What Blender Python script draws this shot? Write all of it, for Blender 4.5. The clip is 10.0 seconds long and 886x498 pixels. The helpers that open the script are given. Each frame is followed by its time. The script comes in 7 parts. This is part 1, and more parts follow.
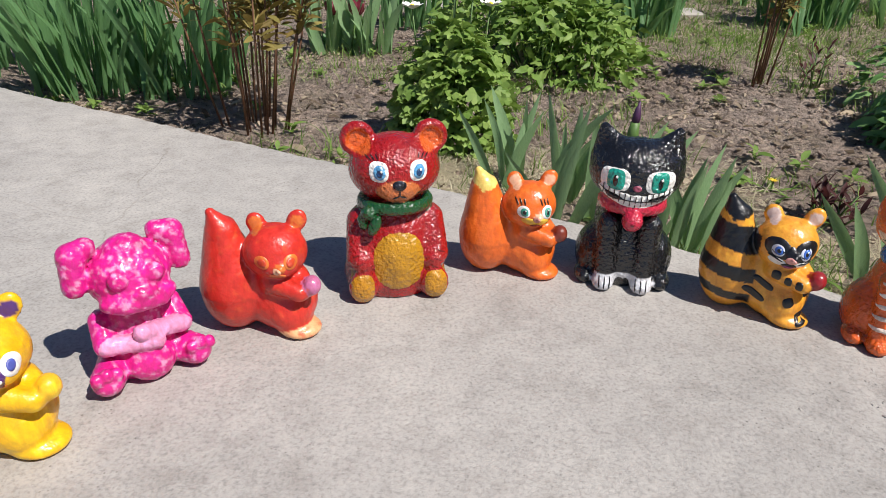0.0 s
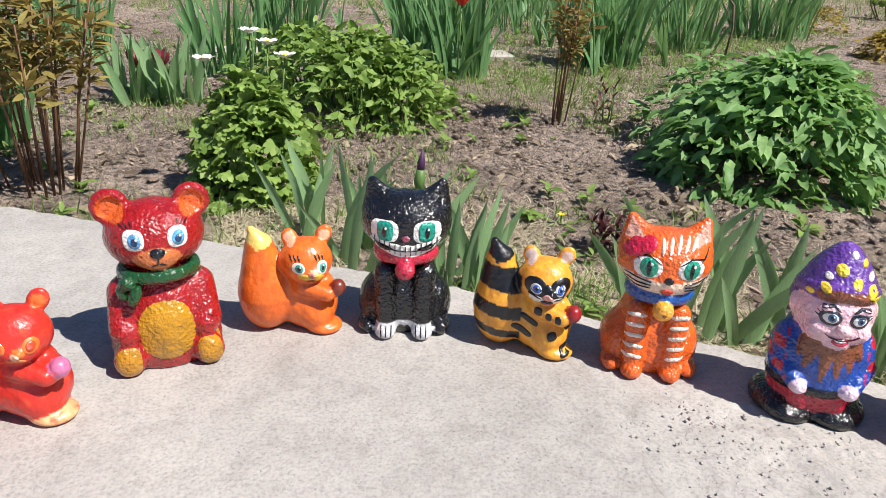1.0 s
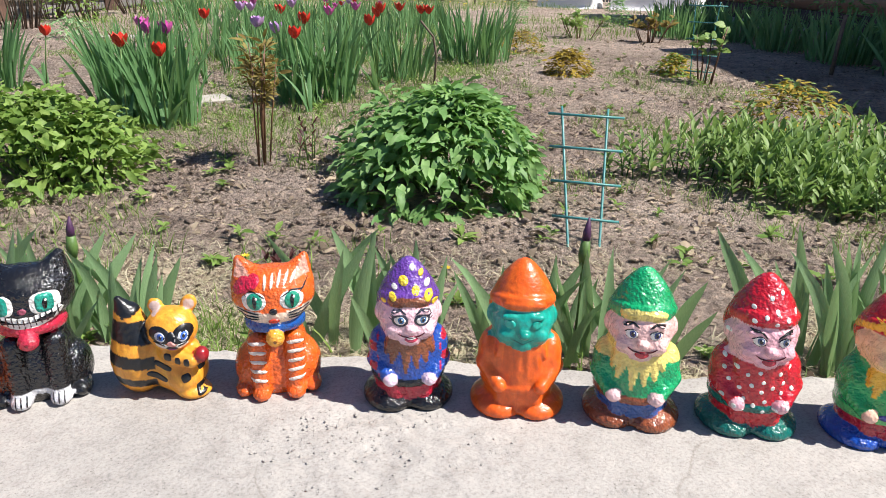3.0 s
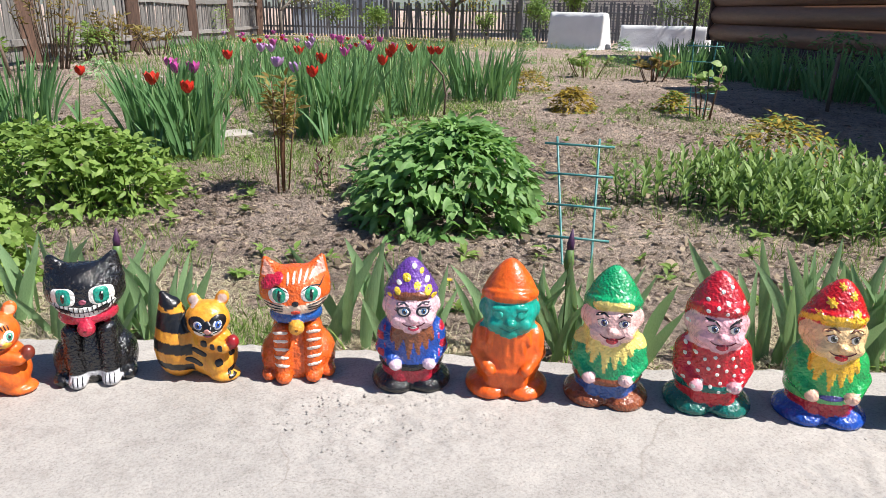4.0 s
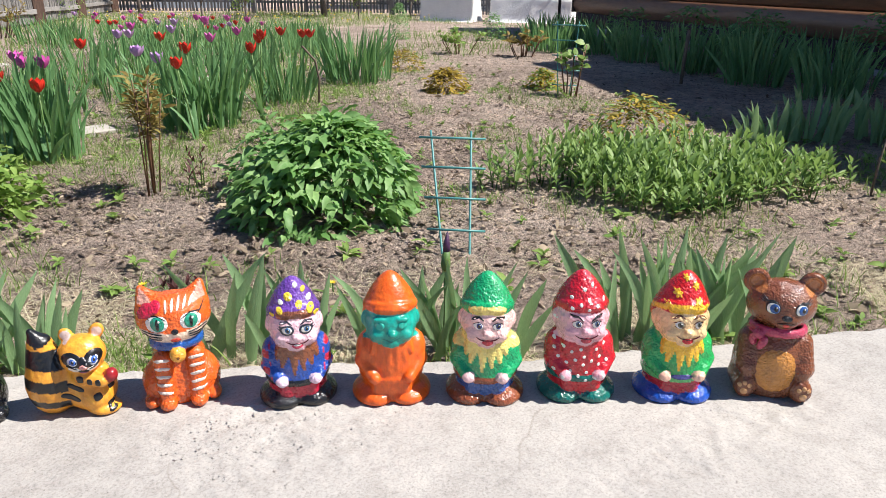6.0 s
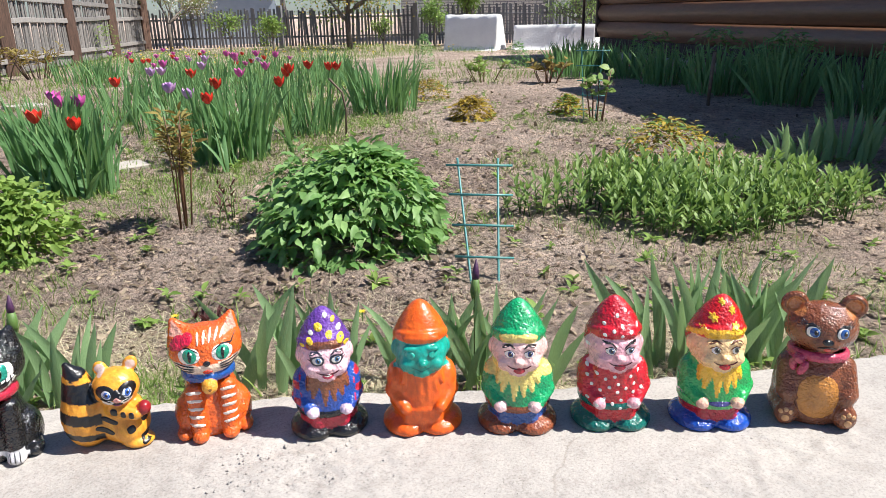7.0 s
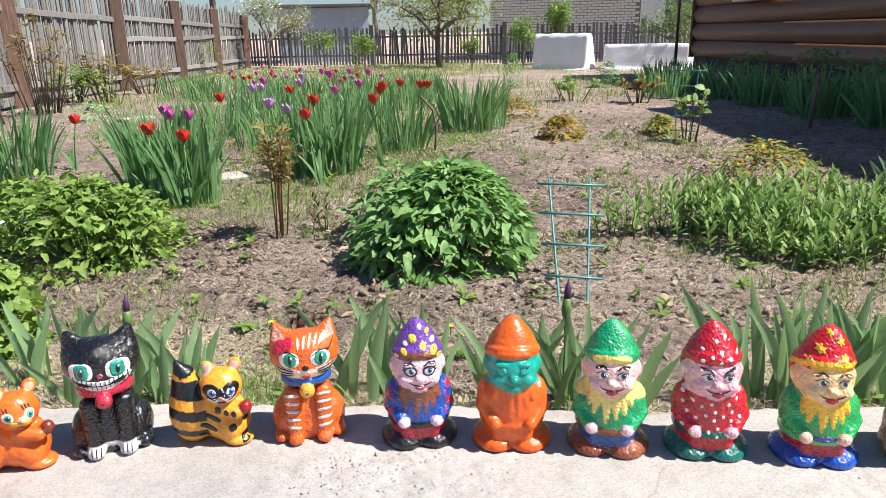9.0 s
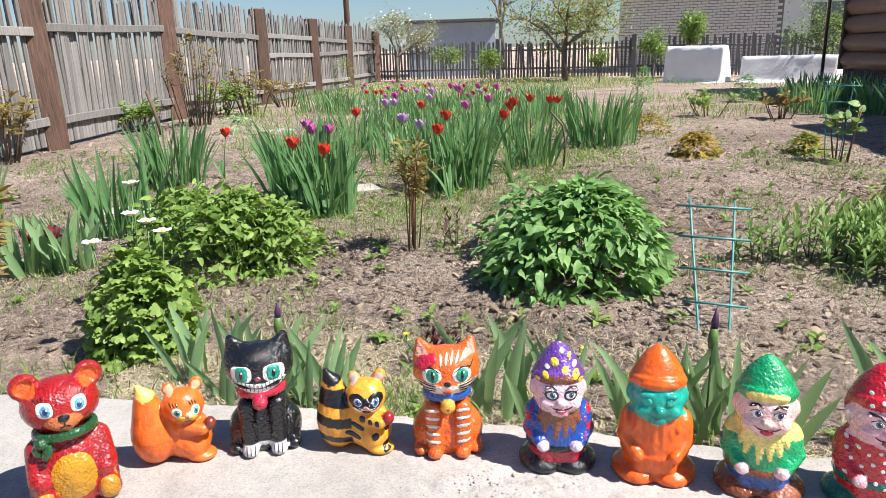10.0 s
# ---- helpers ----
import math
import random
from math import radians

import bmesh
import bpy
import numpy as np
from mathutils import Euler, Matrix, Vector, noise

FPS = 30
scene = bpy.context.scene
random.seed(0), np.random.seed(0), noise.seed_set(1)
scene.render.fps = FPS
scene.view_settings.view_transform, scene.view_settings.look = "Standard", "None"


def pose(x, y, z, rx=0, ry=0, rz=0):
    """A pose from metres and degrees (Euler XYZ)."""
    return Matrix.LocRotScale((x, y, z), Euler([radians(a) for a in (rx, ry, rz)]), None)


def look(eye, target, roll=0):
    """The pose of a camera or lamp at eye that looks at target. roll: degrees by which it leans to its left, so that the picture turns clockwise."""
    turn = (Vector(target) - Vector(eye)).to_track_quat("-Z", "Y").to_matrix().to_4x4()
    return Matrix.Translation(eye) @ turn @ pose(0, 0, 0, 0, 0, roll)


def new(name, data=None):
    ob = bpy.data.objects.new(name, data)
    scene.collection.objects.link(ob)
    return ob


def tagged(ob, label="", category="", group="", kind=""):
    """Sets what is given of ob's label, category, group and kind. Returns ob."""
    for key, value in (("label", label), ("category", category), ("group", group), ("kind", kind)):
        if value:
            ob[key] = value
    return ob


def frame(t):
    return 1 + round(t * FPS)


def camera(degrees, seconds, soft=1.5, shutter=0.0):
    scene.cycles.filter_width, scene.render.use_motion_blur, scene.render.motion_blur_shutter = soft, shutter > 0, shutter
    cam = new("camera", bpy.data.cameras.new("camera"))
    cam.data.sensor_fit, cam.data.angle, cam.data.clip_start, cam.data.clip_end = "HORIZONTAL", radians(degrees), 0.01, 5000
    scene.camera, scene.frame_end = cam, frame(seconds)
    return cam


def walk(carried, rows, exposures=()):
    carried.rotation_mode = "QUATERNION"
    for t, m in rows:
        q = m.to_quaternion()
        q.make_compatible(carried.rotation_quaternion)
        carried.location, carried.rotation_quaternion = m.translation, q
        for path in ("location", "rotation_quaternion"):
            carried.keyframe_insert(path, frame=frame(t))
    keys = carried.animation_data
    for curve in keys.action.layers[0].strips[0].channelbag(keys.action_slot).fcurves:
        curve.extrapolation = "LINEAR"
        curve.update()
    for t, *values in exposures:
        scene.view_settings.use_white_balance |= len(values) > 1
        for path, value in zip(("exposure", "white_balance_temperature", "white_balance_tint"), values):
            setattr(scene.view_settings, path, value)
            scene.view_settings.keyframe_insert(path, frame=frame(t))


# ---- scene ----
cam = camera(64.2, 10.0, soft=0.8)
PATH = [
    (0, (0.215, -0.025, 0.711), (0.092, 1.742, -0.219), 1.7),
    (0.5, (0.29, -0.006, 0.739), (0.416, 1.79, -0.131), 3.6),
    (1, (0.374, -0.021, 0.754), (0.642, 1.78, -0.072), 2.9),
    (1.5, (0.467, -0.048, 0.763), (0.953, 1.712, -0.053), 2.7),
    (2, (0.536, -0.095, 0.792), (1.193, 1.592, -0.056), 4.1),
    (2.5, (0.642, -0.167, 0.853), (1.359, 1.516, 0.046), 2.1),
    (2.7, (0.677, -0.202, 0.847), (1.459, 1.459, 0.055), 2.0),
    (3.8, (0.637, -0.472, 0.912), (1.489, 1.241, 0.33), -0.2),
    (4, (0.6, -0.506, 0.866), (1.402, 1.211, 0.226), 1.0),
    (4.5, (0.578, -0.525, 0.86), (1.389, 1.192, 0.232), 1.3),
    (5, (0.589, -0.553, 0.913), (1.456, 1.122, 0.249), -0.1),
    (5.5, (0.591, -0.552, 0.95), (1.499, 1.072, 0.216), 0.3),
    (5.7, (0.61, -0.546, 0.964), (1.663, 0.987, 0.228), 1.0),
    (6.8, (0.61, -0.531, 0.988), (1.677, 1.033, 0.346), -0.2),
    (7, (0.612, -0.53, 0.978), (1.626, 1.072, 0.34), -1.2),
    (7.5, (0.583, -0.536, 0.983), (1.516, 1.123, 0.37), -0.3),
    (8, (0.565, -0.525, 0.978), (1.446, 1.151, 0.334), 0.4),
    (8.5, (0.564, -0.529, 0.982), (1.389, 1.189, 0.377), -0.1),
    (9, (0.569, -0.529, 0.982), (1.394, 1.196, 0.395), -1.2),
    (9.5, (0.534, -0.508, 0.987), (1.226, 1.275, 0.403), -0.9),
    (10, (0.501, -0.509, 1.009), (1.024, 1.343, 0.463), -1.8),
]
walk(cam, [(t, look(eye, target, roll)) for t, eye, target, roll in PATH],
     exposures=((0.0, 0.08), (0.5, 0.28), (1.0, 0.44), (1.5, 0.52), (2.0, 0.56), (2.7, 0.57), (4.0, 0.54), (4.5, 0.50), (5.5, 0.60), (8.0, 0.69), (10.0, 0.77)))

# ---- light ----
SUN_ELEVATION, SUN_FROM = 54.0, (0.80, -0.60)
world = bpy.data.worlds.new("sky")
scene.world = world
world.use_nodes = True
sky = world.node_tree.nodes.new("ShaderNodeTexSky")
sky.sky_type = "NISHITA"
sky.sun_disc = False
sky.dust_density, sky.ozone_density = 0.4, 2.0
sky.sun_elevation = radians(SUN_ELEVATION)
sky.sun_rotation = math.atan2(SUN_FROM[0], SUN_FROM[1])
clear = world.node_tree.nodes.new("ShaderNodeMix")
clear.data_type, clear.blend_type = "RGBA", "MULTIPLY"
clear.inputs[0].default_value = 1.0
clear.inputs[7].default_value = (0.84, 0.98, 1.20, 1.0)
world.node_tree.links.new(sky.outputs[0], clear.inputs[6])
world.node_tree.links.new(clear.outputs[2], world.node_tree.nodes["Background"].inputs[0])
world.node_tree.nodes["Background"].inputs[1].default_value = 0.056
sun = new("sun", bpy.data.lights.new("sun", "SUN"))
sun.data.energy, sun.data.angle, sun.data.color = 5.3, radians(0.55), (1.0, 0.955, 0.91)
flat_len = math.cos(radians(SUN_ELEVATION))
sun.matrix_world = look((SUN_FROM[0] * flat_len * 30, SUN_FROM[1] * flat_len * 30, math.sin(radians(SUN_ELEVATION)) * 30), (0, 0, 0))


# ---- materials ----
class Mat:
    """A small builder for procedural node materials."""

    def __init__(self, name, rough=0.6, metal=0.0, coat=0.0):
        self.m = bpy.data.materials.new(name)
        self.m.use_nodes = True
        self.t = self.m.node_tree
        self.b = self.t.nodes["Principled BSDF"]
        self.b.inputs["Roughness"].default_value = rough
        self.b.inputs["Metallic"].default_value = metal
        self.b.inputs["Coat Weight"].default_value = coat
        self.co = self.t.nodes.new("ShaderNodeTexCoord").outputs["Object"]

    def node(self, kind, **values):
        n = self.t.nodes.new(kind)
        for key, value in values.items():
            n.inputs[key.replace("_", " ")].default_value = value
        return n

    def link(self, a, b):
        self.t.links.new(a, b)

    def world_co(self):
        self.co = self.t.nodes.new("ShaderNodeNewGeometry").outputs["Position"]
        return self

    def stretch(self, x, y, z):
        mp = self.t.nodes.new("ShaderNodeMapping")
        mp.inputs["Scale"].default_value = (x, y, z)
        self.link(self.co, mp.inputs["Vector"])
        self.co = mp.outputs[0]
        return self

    def noise(self, scale, detail=4.0, rough=0.55, dist=0.0):
        n = self.node("ShaderNodeTexNoise", Scale=scale, Detail=detail, Roughness=rough, Distortion=dist)
        self.link(self.co, n.inputs["Vector"])
        return n.outputs["Fac"]

    def cells(self, scale, feature="F1"):
        n = self.node("ShaderNodeTexVoronoi", Scale=scale)
        n.feature = feature
        self.link(self.co, n.inputs["Vector"])
        return n.outputs["Distance"]

    def ramp(self, fac, *stops):
        n = self.t.nodes.new("ShaderNodeValToRGB")
        while len(n.color_ramp.elements) < len(stops):
            n.color_ramp.elements.new(0.5)
        for e, (at, colour) in zip(n.color_ramp.elements, stops):
            e.position = at
            e.color = (*colour, 1.0) if len(colour) == 3 else colour
        self.link(fac, n.inputs[0])
        return n.outputs[0]

    def mix(self, fac, a, b, kind="MIX"):
        n = self.t.nodes.new("ShaderNodeMix")
        n.data_type, n.blend_type = "RGBA", kind
        for socket, value in ((n.inputs[0], fac), (n.inputs[6], a), (n.inputs[7], b)):
            if isinstance(value, (int, float)):
                socket.default_value = value
            elif isinstance(value, tuple):
                socket.default_value = (*value, 1.0)
            else:
                self.link(value, socket)
        return n.outputs[2]

    def value(self, fac, low, high, lo_in=0.3, hi_in=0.7):
        n = self.node("ShaderNodeMapRange", From_Min=lo_in, From_Max=hi_in, To_Min=low, To_Max=high)
        self.link(fac, n.inputs["Value"])
        return n.outputs[0]

    def object_random(self):
        return self.t.nodes.new("ShaderNodeObjectInfo").outputs["Random"]

    def island_random(self):
        return self.t.nodes.new("ShaderNodeNewGeometry").outputs["Random Per Island"]

    def attribute(self, name):
        n = self.t.nodes.new("ShaderNodeAttribute")
        n.attribute_name = name
        return n.outputs["Color"]

    def bump(self, height, strength=0.3, distance=0.01):
        n = self.node("ShaderNodeBump", Strength=strength, Distance=distance)
        self.link(height, n.inputs["Height"])
        if self.b.inputs["Normal"].is_linked:
            self.link(self.b.inputs["Normal"].links[0].from_socket, n.inputs["Normal"])
        self.link(n.outputs[0], self.b.inputs["Normal"])
        self.link(n.outputs[0], self.b.inputs["Coat Normal"])
        return self

    def colour(self, c):
        if isinstance(c, tuple):
            self.b.inputs["Base Color"].default_value = (*c, 1.0)
        else:
            self.link(c, self.b.inputs["Base Color"])
        return self

    def roughness(self, r):
        self.link(r, self.b.inputs["Roughness"])
        return self


def mat_enamel():
    """Hand-brushed glossy paint over rough plaster; the colour of each stroke lies in the mesh."""
    m = Mat("glossy_enamel_on_plaster", 0.2, coat=0.5)
    m.b.inputs["Coat Roughness"].default_value = 0.06
    c = m.attribute("paint")
    wear = m.ramp(m.noise(34, 5, 0.7), (0.30, (0.66, 0.64, 0.62)), (0.52, (1, 1, 1)), (0.8, (1.12, 1.12, 1.12)))
    c = m.mix(1.0, c, wear, "MULTIPLY")
    chips = m.ramp(m.noise(150, 3, 0.6), (0.70, (0, 0, 0)), (0.74, (1, 1, 1)))
    m.colour(m.mix(m.value(chips, 0.0, 0.25, 0.0, 1.0), c, (0.75, 0.68, 0.6)))
    m.roughness(m.value(m.noise(60, 3), 0.12, 0.30))
    m.bump(m.noise(165, 1.5, 0.45), 1.0, 0.0042)
    m.bump(m.noise(48, 2, 0.5), 0.6, 0.005)
    return m.m


def mat_matt():
    m = Mat("brushed_emulsion_on_plaster", 0.36, coat=0.25)
    c = m.attribute("paint")
    wear = m.ramp(m.noise(40, 5, 0.7), (0.30, (0.78, 0.78, 0.78)), (0.6, (1, 1, 1)), (0.85, (1.15, 1.12, 1.1)))
    c = m.mix(1.0, c, wear, "MULTIPLY")
    m.stretch(60, 60, 14)
    brushed = m.ramp(m.noise(1.0, 4, 0.6, 0.6), (0.34, (0.82, 0.74, 0.72)), (0.5, (1, 1, 1)), (0.70, (1.18, 1.42, 1.5)))
    m.colour(m.mix(0.8, c, m.mix(1.0, c, brushed, "MULTIPLY")))
    m.stretch(1 / 60, 1 / 60, 1 / 14)
    m.b.inputs["Coat Roughness"].default_value = 0.12
    m.bump(m.noise(90, 2, 0.5), 0.6, 0.003)
    return m.m


def mat_concrete():
    m = Mat("weathered_concrete", 0.88).world_co()
    big = m.ramp(m.noise(1.7, 6, 0.6), (0.3, (0.335, 0.315, 0.29)), (0.5, (0.40, 0.375, 0.345)), (0.72, (0.47, 0.44, 0.40)))
    fine = m.ramp(m.noise(160, 3, 0.6), (0.28, (0.72, 0.72, 0.72)), (0.5, (1, 1, 1)), (0.75, (1.12, 1.12, 1.12)))
    c = m.mix(1.0, big, fine, "MULTIPLY")
    pits = m.ramp(m.cells(75), (0.04, (0.35, 0.33, 0.31)), (0.15, (1, 1, 1)))
    c = m.mix(m.value(m.noise(5, 3), 0.1, 0.9, 0.42, 0.62), c, m.mix(1.0, c, pits, "MULTIPLY"))
    blot = m.ramp(m.noise(13, 6, 0.7), (0.33, (0.84, 0.83, 0.82)), (0.5, (1, 1, 1)), (0.70, (1.10, 1.10, 1.09)))
    c = m.mix(1.0, c, blot, "MULTIPLY")
    warp = m.node("ShaderNodeTexNoise", Scale=4.0, Detail=4.0)
    m.link(m.co, warp.inputs["Vector"])
    crackco = m.mix(0.14, m.co, warp.outputs["Color"])
    v = m.node("ShaderNodeTexVoronoi", Scale=1.3)
    v.feature = "DISTANCE_TO_EDGE"
    m.link(crackco, v.inputs["Vector"])
    crack = m.ramp(v.outputs["Distance"], (0.0, (0.78, 0.76, 0.74)), (0.004, (1, 1, 1)))
    crack = m.mix(m.value(m.noise(2.2, 2), 0.0, 1.0, 0.5, 0.6), (1.0, 1.0, 1.0), crack)
    m.colour(m.mix(1.0, c, crack, "MULTIPLY"))
    m.bump(m.noise(140, 5, 0.7), 0.35, 0.004)
    m.bump(m.noise(22, 4), 0.3, 0.012)
    m.bump(m.noise(420, 2, 0.6), 0.35, 0.003)
    return m.m


def mat_soil():
    m = Mat("dry_garden_soil", 0.95).world_co()
    c = m.ramp(m.noise(0.8, 6, 0.6), (0.3, (0.33, 0.25, 0.20)), (0.5, (0.50, 0.39, 0.315)), (0.7, (0.66, 0.53, 0.435)))
    c = m.mix(1.0, c, m.ramp(m.noise(38, 6, 0.75), (0.32, (0.26, 0.23, 0.21)), (0.47, (1.0, 1.0, 1.0)), (0.66, (1.5, 1.45, 1.4))), "MULTIPLY")
    c = m.mix(1.0, c, m.ramp(m.noise(9, 5, 0.65), (0.32, (0.62, 0.60, 0.58)), (0.5, (1, 1, 1)), (0.68, (1.18, 1.17, 1.15))), "MULTIPLY")
    straw = m.ramp(m.noise(3.0, 4, 0.6), (0.55, (0, 0, 0)), (0.68, (1, 1, 1)))
    c = m.mix(m.value(straw, 0.0, 0.45, 0.0, 1.0), c, m.ramp(m.noise(90, 4), (0.3, (0.12, 0.10, 0.06)), (0.6, (0.42, 0.36, 0.24))))
    m.colour(c)
    crumbs = m.cells(46)
    m.bump(crumbs, 0.55, 0.03)
    m.bump(m.noise(30, 8, 0.75), 0.9, 0.045)
    m.bump(m.noise(120, 4, 0.7), 0.6, 0.012)
    return m.m


def mat_leaf(name, dark, light, back=(0.1, 0.2, 0.05), rough=0.42, shine=0.3, stretch=True, vein=0.0):
    """Leaf with its own tint for each piece, veins along it and some light through it."""
    m = Mat(name, rough)
    if stretch:
        m.stretch(220, 220, 9)
    pick = m.island_random()
    own = m.object_random()
    c = m.mix(pick, dark, light)
    c = m.mix(m.value(own, 0.0, 0.35, 0.0, 1.0), c, m.mix(0.5, c, light))
    c = m.mix(1.0, c, m.ramp(m.noise(1.0 if stretch else 40, 3), (0.3, (0.80, 0.84, 0.75)), (0.7, (1.15, 1.12, 1.1))), "MULTIPLY")
    m.colour(c)
    m.bump(m.noise(1.6 if stretch else 70, 2), 0.3, 0.004)
    m.b.inputs["Specular IOR Level"].default_value = shine
    tr = m.node("ShaderNodeBsdfTranslucent")
    m.link(m.mix(0.5, c, back), tr.inputs["Color"])
    sh = m.node("ShaderNodeMixShader", Fac=0.34)
    out = m.t.nodes["Material Output"]
    m.link(m.b.outputs[0], sh.inputs[1])
    m.link(tr.outputs[0], sh.inputs[2])
    m.link(sh.outputs[0], out.inputs["Surface"])
    return m.m


def mat_wood(name, a, b, rough=0.8, scale=(60, 60, 4)):
    m = Mat(name, rough).stretch(*scale)
    c = m.ramp(m.noise(1.0, 6, 0.65, 0.4), (0.3, a), (0.7, b))
    shade = m.value(m.object_random(), 0.72, 1.2, 0.0, 1.0)
    island = m.value(m.island_random(), 0.75, 1.2, 0.0, 1.0)
    n = m.node("ShaderNodeMath")
    n.operation = "MULTIPLY"
    m.link(shade, n.inputs[0])
    m.link(island, n.inputs[1])
    m.colour(m.mix(1.0, c, n.outputs[0], "MULTIPLY"))
    m.bump(m.noise(1.6, 5, 0.6), 0.4, 0.006)
    return m.m


def mat_plain(name, a, b, rough=0.6, scale=12.0, bump=0.2, dist=0.004, metal=0.0, coat=0.0):
    """Paint, cloth or petals with a slight unevenness."""
    m = Mat(name, rough, metal, coat)
    c = m.ramp(m.noise(scale, 5, 0.6), (0.3, a), (0.7, b))
    m.colour(m.mix(m.value(m.island_random(), 0.0, 0.3, 0.0, 1.0), c, b))
    m.bump(m.noise(scale * 6, 4), bump, dist)
    return m.m


ENAMEL, MATT = mat_enamel(), mat_matt()
CONCRETE, SOIL = mat_concrete(), mat_soil()
IRIS = mat_leaf("iris_leaf", (0.17, 0.32, 0.14), (0.44, 0.60, 0.35), (0.40, 0.60, 0.22))
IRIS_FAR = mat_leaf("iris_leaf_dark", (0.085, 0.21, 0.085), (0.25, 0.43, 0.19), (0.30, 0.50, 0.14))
HOSTA = mat_leaf("broad_leaf", (0.10, 0.235, 0.065), (0.32, 0.50, 0.20), (0.30, 0.52, 0.10), 0.5, 0.3, False)
HERB = mat_leaf("herb_leaf", (0.125, 0.23, 0.045), (0.31, 0.44, 0.12), (0.28, 0.40, 0.06), 0.5, 0.25, False)
PHLOX = mat_leaf("phlox_leaf", (0.13, 0.23, 0.06), (0.32, 0.45, 0.16), (0.3, 0.45, 0.1), 0.5, 0.25, False)
WEED = mat_leaf("weed_leaf", (0.13, 0.23, 0.05), (0.28, 0.4, 0.11), (0.3, 0.4, 0.1), 0.6, 0.2, False)
STRAW = mat_leaf("dry_grass", (0.45, 0.39, 0.27), (0.78, 0.70, 0.53), (0.4, 0.33, 0.2), 0.8, 0.1, False)
GOLD = mat_leaf("golden_leaf", (0.34, 0.22, 0.03), (0.55, 0.42, 0.08), (0.5, 0.4, 0.05), 0.6, 0.2, False)
BRONZE = mat_leaf("bronze_leaf", (0.19, 0.13, 0.04), (0.33, 0.28, 0.09), (0.3, 0.2, 0.05), 0.6, 0.2, False)
PURPLE = mat_leaf("purple_leaf", (0.05, 0.02, 0.02), (0.13, 0.05, 0.05), (0.2, 0.05, 0.05), 0.5, 0.3, False)
STEM = mat_plain("reddish_stem", (0.10, 0.045, 0.025), (0.20, 0.10, 0.05), 0.6, 40)
TWIG = mat_plain("brown_twig", (0.09, 0.06, 0.045), (0.19, 0.14, 0.10), 0.8, 40)
GREEN_STEM = mat_plain("green_stem", (0.07, 0.15, 0.03), (0.13, 0.22, 0.06), 0.5, 40)
RED_PETAL = mat_plain("red_petal", (0.55, 0.012, 0.01), (0.80, 0.05, 0.025), 0.4, 60)
PINK_PETAL = mat_plain("magenta_petal", (0.55, 0.04, 0.32), (0.78, 0.16, 0.52), 0.45, 60)
LILAC_PETAL = mat_plain("lilac_petal", (0.42, 0.22, 0.50), (0.66, 0.42, 0.70), 0.5, 60)
WHITE_PETAL = mat_plain("white_petal", (0.80, 0.80, 0.76), (0.88, 0.88, 0.85), 0.5, 60)
YELLOW_PETAL = mat_plain("yellow_petal", (0.80, 0.55, 0.02), (0.90, 0.70, 0.05), 0.5, 60)
WINE_PETAL = mat_plain("wine_red_petal", (0.10, 0.012, 0.02), (0.24, 0.03, 0.05), 0.5, 60)
DARK_PETAL = mat_plain("dark_purple_petal", (0.03, 0.012, 0.04), (0.09, 0.03, 0.09), 0.5, 60)
OLD_WOOD = mat_wood("weathered_grey_wood", (0.13, 0.12, 0.11), (0.30, 0.285, 0.265))
POST_WOOD = mat_wood("brown_post_wood", (0.045, 0.028, 0.02), (0.17, 0.095, 0.065))
PLANK_WOOD = mat_wood("grey_slat_wood", (0.09, 0.092, 0.097), (0.21, 0.212, 0.22))
LOG_PAINT = mat_wood("varnished_log_siding", (0.21, 0.095, 0.05), (0.33, 0.16, 0.085), 0.45, (4, 4, 30))
SKIRT = mat_plain("dark_brown_sheet_metal", (0.055, 0.03, 0.03), (0.085, 0.05, 0.045), 0.5, 6, 0.1)
TEAL = mat_plain("teal_coated_steel", (0.05, 0.22, 0.21), (0.09, 0.30, 0.28), 0.4, 50, 0.1, 0.002, 0.0, 0.2)
SHEET = mat_plain("white_cover_cloth", (0.74, 0.74, 0.73), (0.84, 0.84, 0.83), 0.7, 3, 0.5, 0.02)
BRICK = mat_plain("white_silicate_brick", (0.66, 0.62, 0.54), (0.84, 0.80, 0.72), 0.85, 9, 0.3)
MORTAR = mat_plain("grey_mortar", (0.16, 0.155, 0.15), (0.22, 0.21, 0.20), 0.9, 20)
BLUE_WALL = mat_plain("blue_grey_render", (0.30, 0.36, 0.42), (0.38, 0.44, 0.50), 0.85, 3)
ROOF = mat_plain("dark_roofing_felt", (0.06, 0.065, 0.07), (0.10, 0.10, 0.11), 0.8, 8)
GREEN_TRIM = mat_plain("green_painted_trim", (0.05, 0.16, 0.12), (0.08, 0.22, 0.17), 0.5, 8)
BARK = mat_wood("tree_bark", (0.09, 0.075, 0.06), (0.22, 0.19, 0.16), 0.9, (30, 30, 5))
STONE = mat_plain("pale_paving_stone", (0.34, 0.31, 0.27), (0.46, 0.42, 0.37), 0.85, 14, 0.3)
GLASS_DARK = mat_plain("window_glass", (0.10, 0.13, 0.15), (0.16, 0.19, 0.21), 0.08, 2, 0.02)
LITTER = mat_leaf("dry_litter", (0.07, 0.05, 0.038), (0.62, 0.50, 0.38), (0.3, 0.22, 0.15), 0.85, 0.1, False)
WHITE_PAINT = mat_plain("white_paint", (0.74, 0.74, 0.72), (0.80, 0.80, 0.78), 0.5, 8)


